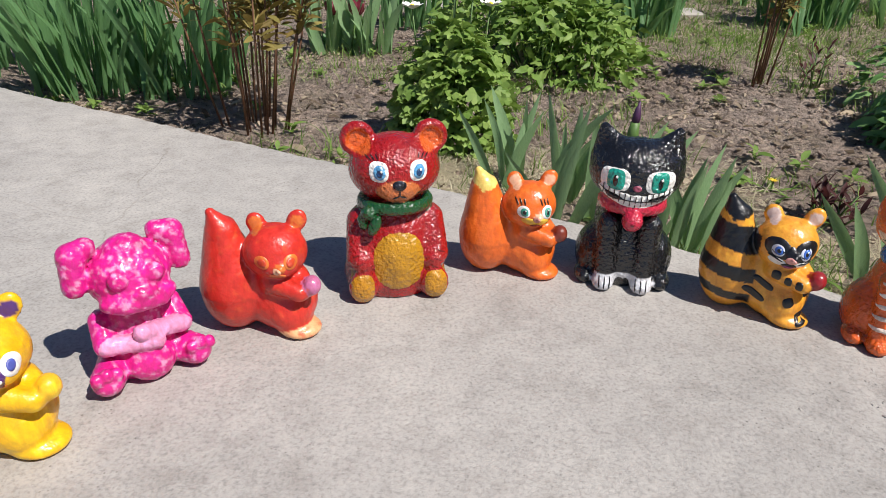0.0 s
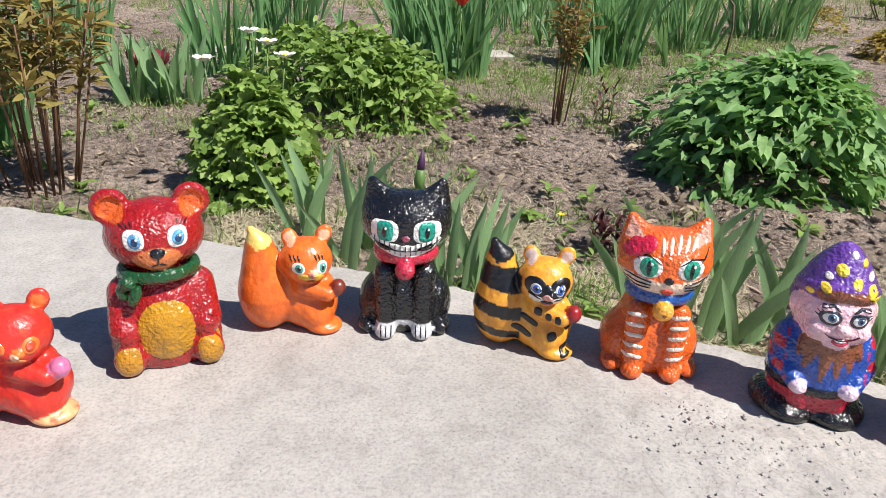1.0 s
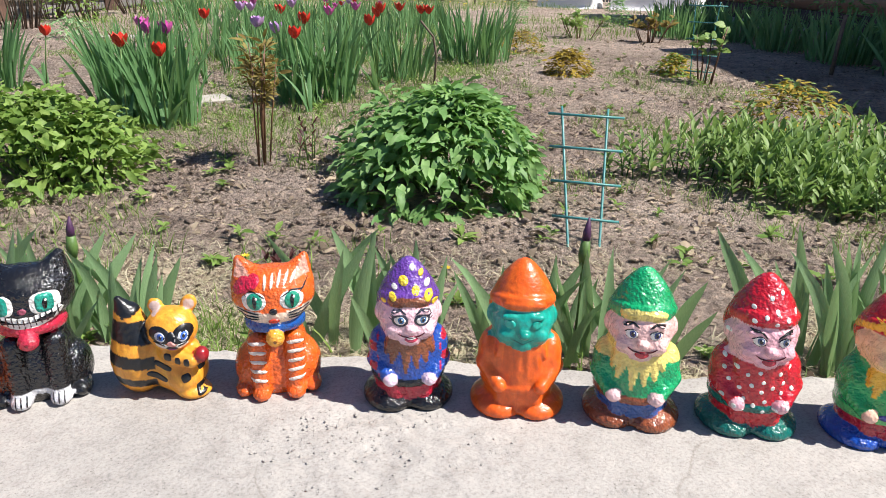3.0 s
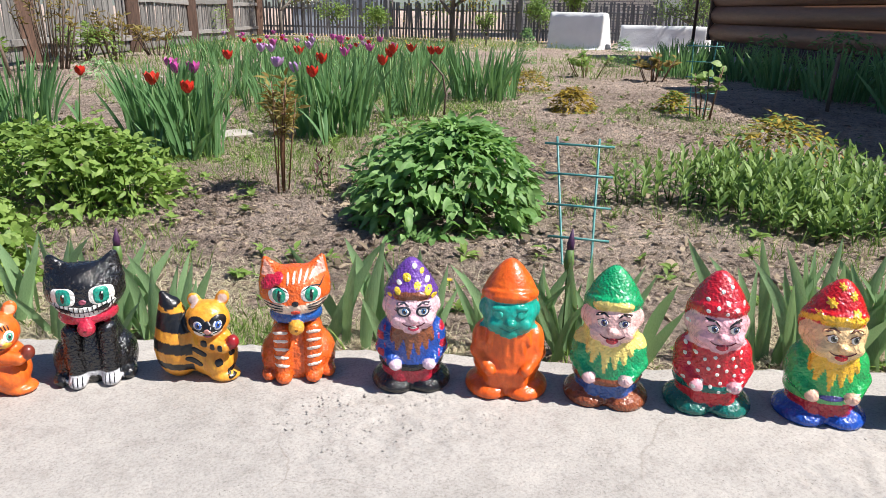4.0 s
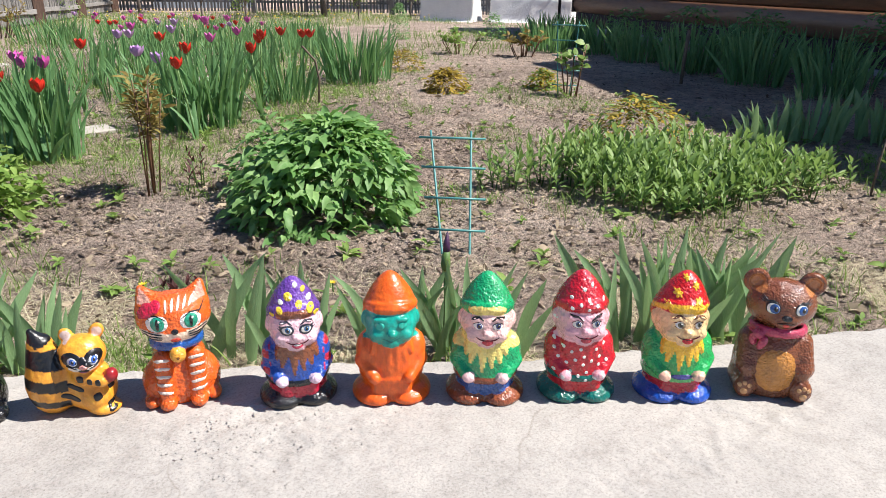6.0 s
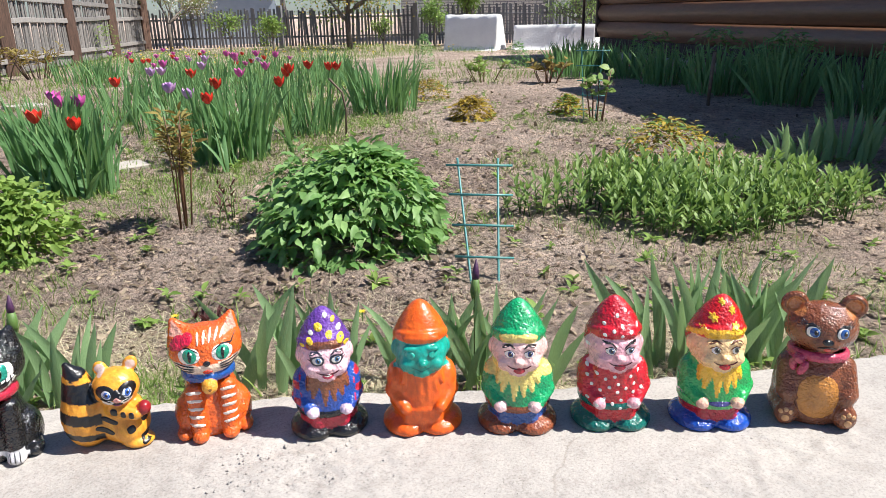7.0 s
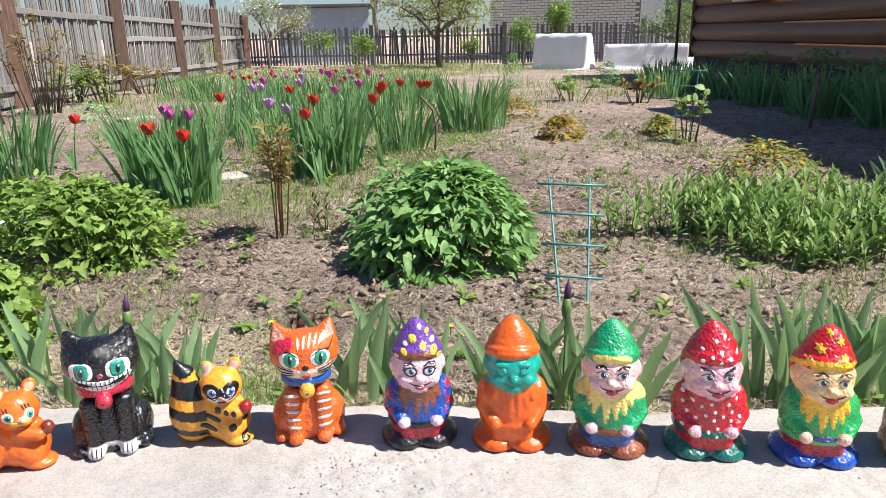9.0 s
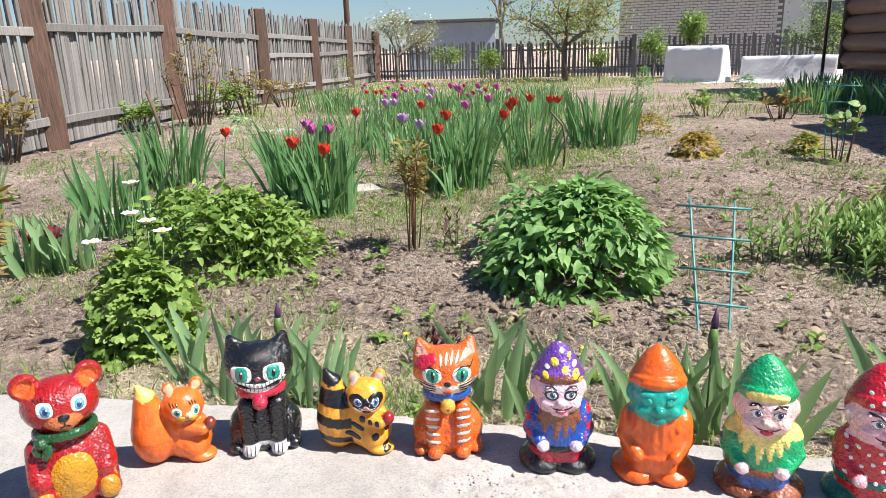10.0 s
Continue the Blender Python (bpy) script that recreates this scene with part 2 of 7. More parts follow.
# ---- mesh helpers ----
def link_mesh(name, bm, material, parent=None, label="", smooth=False):
    me = bpy.data.meshes.new(name)
    bm.to_mesh(me)
    bm.free()
    for m in material if isinstance(material, (list, tuple)) else [material]:
        me.materials.append(m)
    if smooth:
        me.polygons.foreach_set("use_smooth", [True] * len(me.polygons))
    ob = new(name, me)
    if parent:
        ob.parent = parent
    return tagged(ob, label) if label else ob


def part(name, bm, material, parent, label="", smooth=False):
    return link_mesh(name, bm, material, parent, label, smooth)


def shared(name, mesh, m, parent, label=""):
    """One more piece on a mesh that others use too."""
    ob = new(name, mesh)
    ob.parent = parent
    ob.matrix_local = m
    return tagged(ob, label) if label else ob


def mesh_of(name, bm, material, smooth=False):
    me = bpy.data.meshes.new(name)
    bm.to_mesh(me)
    bm.free()
    me.materials.append(material)
    if smooth:
        me.polygons.foreach_set("use_smooth", [True] * len(me.polygons))
    return me


def thing(name, at, label, category, group="", rz=0.0, scale=1.0):
    ob = new(name)
    ob.empty_display_size = 0.05
    ob.location = at
    ob.rotation_euler = (0, 0, radians(rz))
    ob.scale = (scale,) * 3
    return tagged(ob, label, category, group)


def box(bm, lo, hi, bevel=0.0, m=None):
    """A box between two corners, its edges rounded off."""
    r = bmesh.ops.create_cube(bm, size=1.0)
    c = [(a + b) / 2 for a, b in zip(lo, hi)]
    d = [b - a for a, b in zip(lo, hi)]
    bmesh.ops.transform(bm, matrix=Matrix.Translation(c) @ Matrix.Diagonal((*d, 1)), verts=r["verts"])
    vs = r["verts"]
    if bevel:
        es = list({e for v in vs for e in v.link_edges})
        out = bmesh.ops.bevel(bm, geom=es, offset=bevel, segments=1, affect="EDGES")
        vs = list({v for f in out["faces"] for v in f.verts} | {v for v in vs if v.is_valid})
    if m:
        bmesh.ops.transform(bm, matrix=m, verts=vs)
    return vs


def tube(bm, points, radii, sides=6, material=0):
    """A tapering round bar through points."""
    pts = [Vector(p) for p in points]
    rings = []
    for i, p in enumerate(pts):
        d = (pts[min(i + 1, len(pts) - 1)] - pts[max(i - 1, 0)]).normalized()
        u = d.orthogonal().normalized()
        w = d.cross(u)
        r = radii[i] if isinstance(radii, (list, tuple)) else radii
        rings.append([bm.verts.new(p + u * math.cos(a) * r + w * math.sin(a) * r) for a in (2 * math.pi * k / sides for k in range(sides))])
    for a, b in zip(rings, rings[1:]):
        for k in range(sides):
            f = bm.faces.new((a[k], a[(k + 1) % sides], b[(k + 1) % sides], b[k]))
            f.material_index, f.smooth = material, True
    for ring in (rings[0][::-1], rings[-1]):
        bm.faces.new(ring).material_index = material


def blade(bm, root, yaw, length, width, lean=0.3, curl=0.5, steps=6, fold=0.25, twist=0.0, taper=2.0, material=0, base_w=0.75):
    """A sword or lance leaf: folded along its middle, narrowing to a tip, bending outwards."""
    p = Vector(root)
    ang = lean
    side = Vector((-math.sin(yaw), math.cos(yaw), 0))
    rows = []
    for i in range(steps + 1):
        t = i / steps
        w = width * (base_w + (1 - base_w) * min(1, t * 2.5)) * max(0.0, 1 - t ** taper) / 2
        d = Vector((math.cos(yaw) * math.sin(ang), math.sin(yaw) * math.sin(ang), math.cos(ang)))
        n = side.cross(d)
        s = side * math.cos(twist * t) + n * math.sin(twist * t)
        if i == steps:
            rows.append([bm.verts.new(p)])
        else:
            rows.append([bm.verts.new(p - s * w), bm.verts.new(p - n * w * fold), bm.verts.new(p + s * w)])
        p = p + d * (length / steps)
        ang += curl / steps
    for a, b in zip(rows, rows[1:]):
        for k in (0, 1):
            if len(b) == 3:
                f = bm.faces.new((a[k], a[k + 1], b[k + 1], b[k]))
            else:
                f = bm.faces.new((a[k], a[k + 1], b[0]))
            f.smooth, f.material_index = True, material


# ---- ground and slab ----
def ground_z(x, y):
    s = 0.55 * x + 0.83 * y
    return -0.09 + 0.014 * min(max(0.0, s - 2.5), 7.0) - 0.011 * min(max(0.0, s - 10.0), 8.0)


# back edge of the concrete, from the far left to the far right
SLAB_EDGE = [(-9.0, 5.2), (-5.0, 3.75), (-3.0, 2.95), (-1.6, 2.40), (-1.1, 2.19), (-0.28, 1.85), (0.16, 1.65), (0.46, 1.50), (0.69, 1.40),
             (0.9, 1.28), (1.14, 1.15), (1.34, 1.03), (1.58, 0.88), (1.82, 0.74), (2.10, 0.63), (2.40, 0.475), (2.85, 0.30), (5.0, -0.62), (9.0, -2.3)]


def edge_y(x):
    return float(np.interp(x, [p[0] for p in SLAB_EDGE], [p[1] for p in SLAB_EDGE]))


def build_ground():
    def steps(lo, hi, near_lo, near_hi, fine):
        mid = list(np.arange(near_lo, near_hi, fine))
        out, d = [], fine
        p = near_hi
        while p < hi:
            out.append(p)
            d *= 1.16
            p += d
        out.append(hi)
        back, d, p = [], fine, near_lo - fine
        while p > lo:
            back.append(p)
            d *= 1.16
            p -= d
        back.append(lo)
        return np.array(back[::-1] + mid + out)
    xs, ys = steps(-900, 900, -1.7, 5.2, 0.028), steps(-900, 900, 0.2, 5.0, 0.028)
    verts = []
    for y in ys:
        for x in xs:
            z = ground_z(x, y)
            r = math.hypot(x - 1.5, y - 2)
            if r < 30:
                fade = 1.0 if r < 12 else (30 - r) / 18
                rough = noise.noise((x * 2.1, y * 2.1, 0.3)) * 0.020 + noise.noise((x * 7.5, y * 7.5, 4.0)) * 0.018
                clod = noise.noise((x * 19, y * 19, 7.0))
                rough += 0.020 * max(0.0, clod) ** 1.2 + 0.006 * noise.noise((x * 37, y * 37, 2.0))
                z += rough * fade
            gap = y - edge_y(x)
            if gap < 0.10:
                z -= 0.25 if gap < -0.03 else 0.0
                if gap >= -0.03:
                    z += 0.012
            verts.append((x, y, z))
    nx, ny = len(xs), len(ys)
    faces = [(j * nx + i, j * nx + i + 1, (j + 1) * nx + i + 1, (j + 1) * nx + i) for j in range(ny - 1) for i in range(nx - 1)]
    me = bpy.data.meshes.new("ground")
    me.from_pydata(verts, [], faces)
    me.polygons.foreach_set("use_smooth", [True] * len(me.polygons))
    me.materials.append(SOIL)
    tagged(new("ground", me), "dry grey-brown garden soil with clods and straw", "soil", kind="structure")


def build_slab():
    rng = random.Random(5)
    rim = []
    for (x0, y0), (x1, y1) in zip(SLAB_EDGE, SLAB_EDGE[1:]):
        n = max(1, int(math.hypot(x1 - x0, y1 - y0) / (0.018 if x0 > -3.5 and x1 < 5.5 else 0.3)))
        for k in range(n):
            x, y = x0 + (x1 - x0) * k / n, y0 + (y1 - y0) * k / n
            wob = 0.018 * noise.noise((x * 2.5, y * 2.5, 1)) + 0.012 * noise.noise((x * 11, y * 11, 2)) + rng.uniform(-0.004, 0.004)
            rim.append((x + wob * 0.5, y + wob))
    rim.append(SLAB_EDGE[-1])
    outline = rim + [(9.0, -9.0), (-9.0, -9.0)]
    bm = bmesh.new()
    def ring(inset, z, jitter):
        vs = []
        for i, (x, y) in enumerate(outline):
            dy = inset if i < len(rim) else 0
            vs.append(bm.verts.new((x - dy * 0.45, y - dy, z + rng.uniform(-jitter, jitter))))
        return vs
    top, mid, low, foot = ring(0.030, -0.016, 0.0), ring(0.022, -0.018, 0.001), ring(0.018, -0.024, 0.002), ring(0.012, -0.22, 0.0)
    for a, b in ((mid, top), (low, mid), (foot, low)):
        for i in range(len(outline)):
            j = (i + 1) % len(outline)
            bm.faces.new((a[j], a[i], b[i], b[j])).smooth = True
    bm.faces.new(top[::-1])
    bmesh.ops.triangulate(bm, faces=[f for f in bm.faces if len(f.verts) > 4])
    bmesh.ops.recalc_face_normals(bm, faces=bm.faces[:])
    ob = link_mesh("pavement", bm, CONCRETE)
    tagged(ob, "worn grey concrete slab with a chipped edge", "concrete slab", kind="structure")
    build_slab_skin()


def build_slab_skin():
    """The slab's worn wearing course: pitted, scaled off in a patch, crumbled along its back edge."""
    xs = np.concatenate((np.arange(-4.2, 0.4, 0.02), np.arange(0.4, 2.3, 0.007), np.arange(2.3, 4.6, 0.02)))
    ds = np.concatenate(((0.0, 0.002, 0.008, 0.016), np.arange(0.024, 0.7, 0.007), np.arange(0.7, 2.2, 0.02), (2.6, 3.2, 4.0)))
    verts = []
    for d in ds:
        for x in xs:
            e = edge_y(x) + 0.018 * noise.noise((x * 2.5, 1.0, 1)) + 0.014 * noise.noise((x * 11, 2.0, 2)) + 0.007 * noise.noise((x * 34, 4.0, 2))
            y = e - d
            z = 0.0016 * noise.noise((x * 5, y * 5, 3)) - 0.0012
            flaw = noise.noise((x * 16, y * 16, 8))
            worn = math.exp(-((x - 1.08) / 0.26) ** 2 - ((y - 0.80) / 0.20) ** 2)
            worn = max(worn, 0.75 * math.exp(-((x - 1.95) / 0.5) ** 2 - ((y - 0.22) / 0.12) ** 2), 0.5 * math.exp(-(d / 0.05) ** 2))
            if worn > 0.05:
                crumb = noise.noise((x * 44, y * 44, 5)) + 0.6 * noise.noise((x * 80, y * 80, 6))
                z += worn * (0.0036 * crumb - 0.002) - 0.004 * worn * min(1.0, max(0.0, flaw * 6))
            spall = noise.noise((x * 30, y * 30, 11))
            if spall > 0.5:
                z -= 0.008 * (spall - 0.5)
            if d < 0.02:
                z -= (0.07, 0.022, 0.008, 0.003)[0 if d == 0 else 1 if d < 0.005 else 2 if d < 0.012 else 3] + 0.004 * noise.noise((x * 40, d * 90, 4))
            verts.append((x, y, z))
    nx = len(xs)
    faces = [(j * nx + i, (j + 1) * nx + i, (j + 1) * nx + i + 1, j * nx + i + 1) for j in range(len(ds) - 1) for i in range(nx - 1)]
    me = bpy.data.meshes.new("pavement_surface")
    me.from_pydata(verts, [], faces)
    me.polygons.foreach_set("use_smooth", [True] * len(me.polygons))
    me.materials.append(CONCRETE)
    tagged(new("pavement_surface", me), "pitted and scaled concrete surface with crumbled edge", "concrete slab", kind="structure")


build_ground()
build_slab()


# ---- painted plaster figures ----
def colour(r, g, b):
    """Linear from the eight-bit sRGB of a paint."""
    return tuple((c / 255 / 12.92) if c / 255 <= 0.04045 else ((c / 255 + 0.055) / 1.055) ** 2.4 for c in (r, g, b))


class Clay:
    """A cast figure modelled as soft-joined solids, turned into ONE mesh, with brush strokes laid on its skin."""

    def __init__(self, step=0.0034):
        self.solids, self.step, self.paints, self.strokes = [], step, [], []
        self.aim(0, 0, 0)

    def aim(self, yaw, x, y):
        """The way that the strokes which follow are laid on: yaw turned from the front, about the point x, y."""
        a = radians(yaw)
        self.front = (np.array((-math.sin(a), math.cos(a), 0.0)), np.array((math.cos(a), math.sin(a), 0.0)), np.array((x, y, 0.0)))

    def ball(self, c, r, col, k=0.012, turn=(0, 0, 0), lift=0.0):
        r = (r,) * 3 if isinstance(r, (int, float)) else r
        inv = np.array(Euler([radians(a) for a in turn]).to_matrix().transposed())
        c = np.array(c)
        def f(p, c=c, r=np.array(r), inv=inv):
            q = (p - c) @ inv.T
            k0 = np.sqrt(((q / r) ** 2).sum(1))
            k1 = np.sqrt(((q / r ** 2) ** 2).sum(1)) + 1e-9
            return k0 * (k0 - 1.0) / k1
        self.solids.append((f, col, k, lift, c, max(r)))

    def limb(self, a, b, ra, rb, col, k=0.01, lift=0.0):
        a, b = np.array(a), np.array(b)
        def f(p, a=a, d=b - a):
            t = np.clip((p - a) @ d / (d @ d), 0, 1)
            return np.linalg.norm(p - a - t[:, None] * d, axis=1) - (ra + (rb - ra) * t)
        self.solids.append((f, col, k, lift, (a + b) / 2, np.linalg.norm(b - a) / 2 + max(ra, rb)))

    def turned(self, c, rows, col, k=0.01, flat=1.0, lift=0.0, tip=(0.0, 0.0)):
        """A lathe form: rows of height and radius; flat squeezes its depth; tip leans its axis by that much in x and y per metre."""
        zs, rs = [q[0] for q in rows], [q[1] for q in rows]
        c = np.array((c[0], c[1], 0.0))
        def f(p, c=c):
            q = p - c
            h = q[:, 2] - zs[0]
            rho = np.hypot(q[:, 0] - tip[0] * h, (q[:, 1] - tip[1] * h) / flat)
            r = np.interp(q[:, 2], zs, rs)
            side = (rho - r) * 0.8
            return np.maximum(side, np.maximum(zs[0] - q[:, 2], q[:, 2] - zs[-1]))
        mid = (c[0], c[1], (zs[0] + zs[-1]) / 2)
        self.solids.append((f, col, k, lift, np.array(mid), max(max(rs), (zs[-1] - zs[0]) / 2) * 1.5))

    def hoop(self, c, big, small, col, k=0.004, flat=1.0, turn=0.0, lift=0.0):
        c = np.array(c)
        ca, sa = math.cos(radians(turn)), math.sin(radians(turn))
        def f(p, c=c):
            q = p - c
            y, z = q[:, 1] * ca + q[:, 2] * sa, -q[:, 1] * sa + q[:, 2] * ca
            return np.hypot(np.hypot(q[:, 0], y / flat) - big, z * 0.8) - small
        self.solids.append((f, col, k, lift, c, big + small))

    def field(self, p):
        d = None
        for f, col, k, lift, c, r in self.solids:
            e = f(p)
            if d is None:
                d = e
            else:
                h = np.clip(0.5 + 0.5 * (d - e) / k, 0, 1)
                d = d * (1 - h) + e * h - k * h * (1 - h)
        return np.maximum(d, -p[:, 2])

    def paint(self, where, col):
        """Brush a colour over the skin where where(x, y, z) holds."""
        self.paints.append((where, col))

    def _lay(self, uv):
        d, right, c = self.front
        p = c + uv[:, :1] * right + uv[:, 1:] * np.array((0, 0, 1.0)) - d * 0.25
        for _ in range(60):
            p = p + d * np.clip(self.field(p), -0.05, 0.05)[:, None] * 0.8
        self.ok = (np.abs(self.field(p)) < 0.003) & (np.abs((p - c) @ d) < 0.16)
        return p

    def dot(self, u, v, ru, rv, col, turn=0.0, lift=0.0012, power=2.0):
        """A blob of paint, its middle at u across and v up."""
        n = 20
        a = np.arange(n) * 2 * np.pi / n
        cu = np.sign(np.cos(a)) * np.abs(np.cos(a)) ** (2 / power)
        cv = np.sign(np.sin(a)) * np.abs(np.sin(a)) ** (2 / power)
        uv = [(0.0, 0.0)] + [(cu[i] * s, cv[i] * s) for s in (0.5, 0.92, 1.0) for i in range(n)]
        uv = np.array(uv) * (ru, rv)
        t = radians(turn)
        uv = uv @ np.array(((math.cos(t), math.sin(t)), (-math.sin(t), math.cos(t)))) + (u, v)
        faces = [(0, 1 + i, 1 + (i + 1) % n) for i in range(n)]
        for s in (0, 1):
            faces += [(1 + s * n + i, 1 + (s + 1) * n + i, 1 + (s + 1) * n + (i + 1) % n, 1 + s * n + (i + 1) % n) for i in range(n)]
        p = self._lay(uv)
        high = np.full(len(p), lift)
        high[1 + 2 * n:] = -0.0006
        faces = [f for f in faces if all(self.ok[i] for i in f)]
        self.strokes.append((p - self.front[0] * high[:, None], faces, col))

    def line(self, pts, w, col, lift=0.0016, taper=True):
        """A brush line through points (across, up)."""
        pts = np.array(pts, float)
        t = np.concatenate(([0], np.cumsum(np.linalg.norm(np.diff(pts, axis=0), axis=1))))
        n = max(4, int(t[-1] / 0.004))
        s = np.linspace(0, t[-1], n)
        q = np.stack([np.interp(s, t, pts[:, i]) for i in (0, 1)], 1)
        g = np.gradient(q, axis=0)
        g /= np.linalg.norm(g, axis=1)[:, None] + 1e-9
        nrm = np.stack([-g[:, 1], g[:, 0]], 1)
        f = np.linspace(0, 1, n)
        ww = w / 2 * (np.minimum(1, 0.35 + np.minimum(f, 1 - f) * 4) if taper else np.ones(n))
        uv = np.concatenate([q + nrm * (ww * k)[:, None] for k in (-1.15, -0.8, 0.8, 1.15)])
        p = self._lay(uv)
        high = np.repeat((-0.0006, lift, lift, -0.0006), n)
        faces = [(r * n + i, (r + 1) * n + i, (r + 1) * n + i + 1, r * n + i + 1) for r in range(3) for i in range(n - 1)]
        faces = [f for f in faces if all(self.ok[i] for i in f)]
        self.strokes.append((p - self.front[0] * high[:, None], faces, col))

    def build(self, name, m, label, category, group, material, grain=0.0, seed=1, second=None, amount=0.0):
        lo = np.min([c - r for *_, c, r in self.solids], axis=0) - 0.012
        hi = np.max([c + r for *_, c, r in self.solids], axis=0) + 0.012
        lo[2] = -0.004
        h = self.step
        n = np.ceil((hi - lo) / h).astype(int) + 1
        axes = [lo[i] + h * np.arange(n[i]) for i in range(3)]
        p = np.stack(np.meshgrid(*axes, indexing="ij"), -1).reshape(-1, 3)
        v = self.field(p).reshape(n)
        if grain:
            v = v + grain * (np.sin(p[:, 0] * 310 + seed) * np.sin(p[:, 1] * 290 + 2 * seed) * np.sin(p[:, 2] * 300)).reshape(n)
        ins = v < 0
        cells = [n[0] - 1, n[1] - 1, n[2] - 1]
        tot, cnt = np.zeros((*cells, 3)), np.zeros(cells)
        corner = lambda a, o: a[o[0]:o[0] + cells[0], o[1]:o[1] + cells[1], o[2]:o[2] + cells[2]]
        for ax in range(3):
            for i in (0, 1):
                for j in (0, 1):
                    o = [0, 0, 0]
                    o[(ax + 1) % 3], o[(ax + 2) % 3] = i, j
                    o2 = list(o)
                    o2[ax] = 1
                    a, b = corner(v, o), corner(v, o2)
                    cross = (a < 0) != (b < 0)
                    t = np.where(cross, a / np.where(cross, a - b, 1), 0)
                    for k in range(3):
                        tot[..., k] += np.where(cross, o[k] + (t if k == ax else 0), 0)
                    cnt += cross
        live = cnt > 0
        index = np.full(cells, -1)
        index[live] = np.arange(live.sum())
        at = np.argwhere(live)
        verts = (at + tot[live] / cnt[live][:, None]) * h + lo
        faces = []
        for ax in range(3):
            b, c = (ax + 1) % 3, (ax + 2) % 3
            s0 = [slice(None)] * 3
            s1 = [slice(None)] * 3
            s0[ax], s1[ax] = slice(0, -1), slice(1, None)
            change = ins[tuple(s0)] != ins[tuple(s1)]
            first = ins[tuple(s0)]
            e = np.argwhere(change)
            e = e[(e[:, b] > 0) & (e[:, c] > 0) & (e[:, b] < cells[b]) & (e[:, c] < cells[c])]
            flip = first[e[:, 0], e[:, 1], e[:, 2]]
            quad = []
            for db, dc in ((0, 0), (1, 0), (1, 1), (0, 1)):
                q = e.copy()
                q[:, b] -= 1 - db
                q[:, c] -= 1 - dc
                quad.append(index[q[:, 0], q[:, 1], q[:, 2]])
            quad = np.stack(quad, 1)
            quad = np.where(flip[:, None], quad, quad[:, ::-1])
            faces.append(quad)
        faces = np.concatenate(faces)
        faces = faces[(faces >= 0).all(1)]
        best, who = np.full(len(verts), 1e9), np.zeros(len(verts), int)
        for i, (f, col, k, lift, c, r) in enumerate(self.solids):
            e = f(verts) - lift
            who = np.where(e < best, i, who)
            best = np.minimum(best, e)
        cols = np.array([s[1] for s in self.solids])[who]
        x, y, z = verts.T
        for where, col in self.paints:
            mask = where(x, y, z)
            cols = np.where(mask[:, None], np.array(col), cols)
        if second is not None:
            ns = np.array([noise.fractal(Vector(q) * 85 + Vector((seed, 0, 0)), 1.0, 2.0, 4) for q in verts])
            thin = np.clip((ns - amount + 0.22) / 0.5, 0, 1)[:, None]
            cols = cols * (1 - thin) + np.array(second) * thin
        all_v, all_f, all_c = [verts], [list(map(int, f)) for f in faces], [cols]
        base = len(verts)
        for sv, sf, col in self.strokes:
            all_v.append(sv)
            all_c.append(np.tile(np.array(col), (len(sv), 1)))
            all_f += [tuple(i + base for i in f) for f in sf]
            base += len(sv)
        me = bpy.data.meshes.new(name)
        me.from_pydata(np.concatenate(all_v).tolist(), [], all_f)
        me.polygons.foreach_set("use_smooth", [True] * len(me.polygons))
        a = me.color_attributes.new("paint", "FLOAT_COLOR", "POINT")
        rgba = np.ones((base, 4), np.float32)
        rgba[:, :3] = np.concatenate(all_c)
        a.data.foreach_set("color", rgba.ravel())
        me.materials.append(material)
        ob = new(name, me)
        ob.matrix_world = m
        return tagged(ob, label, category, group)


ROW = "painted plaster figures in a curved row"
BLACK, WHITE, PALE = colour(22, 22, 24), colour(238, 236, 230), colour(240, 178, 182)


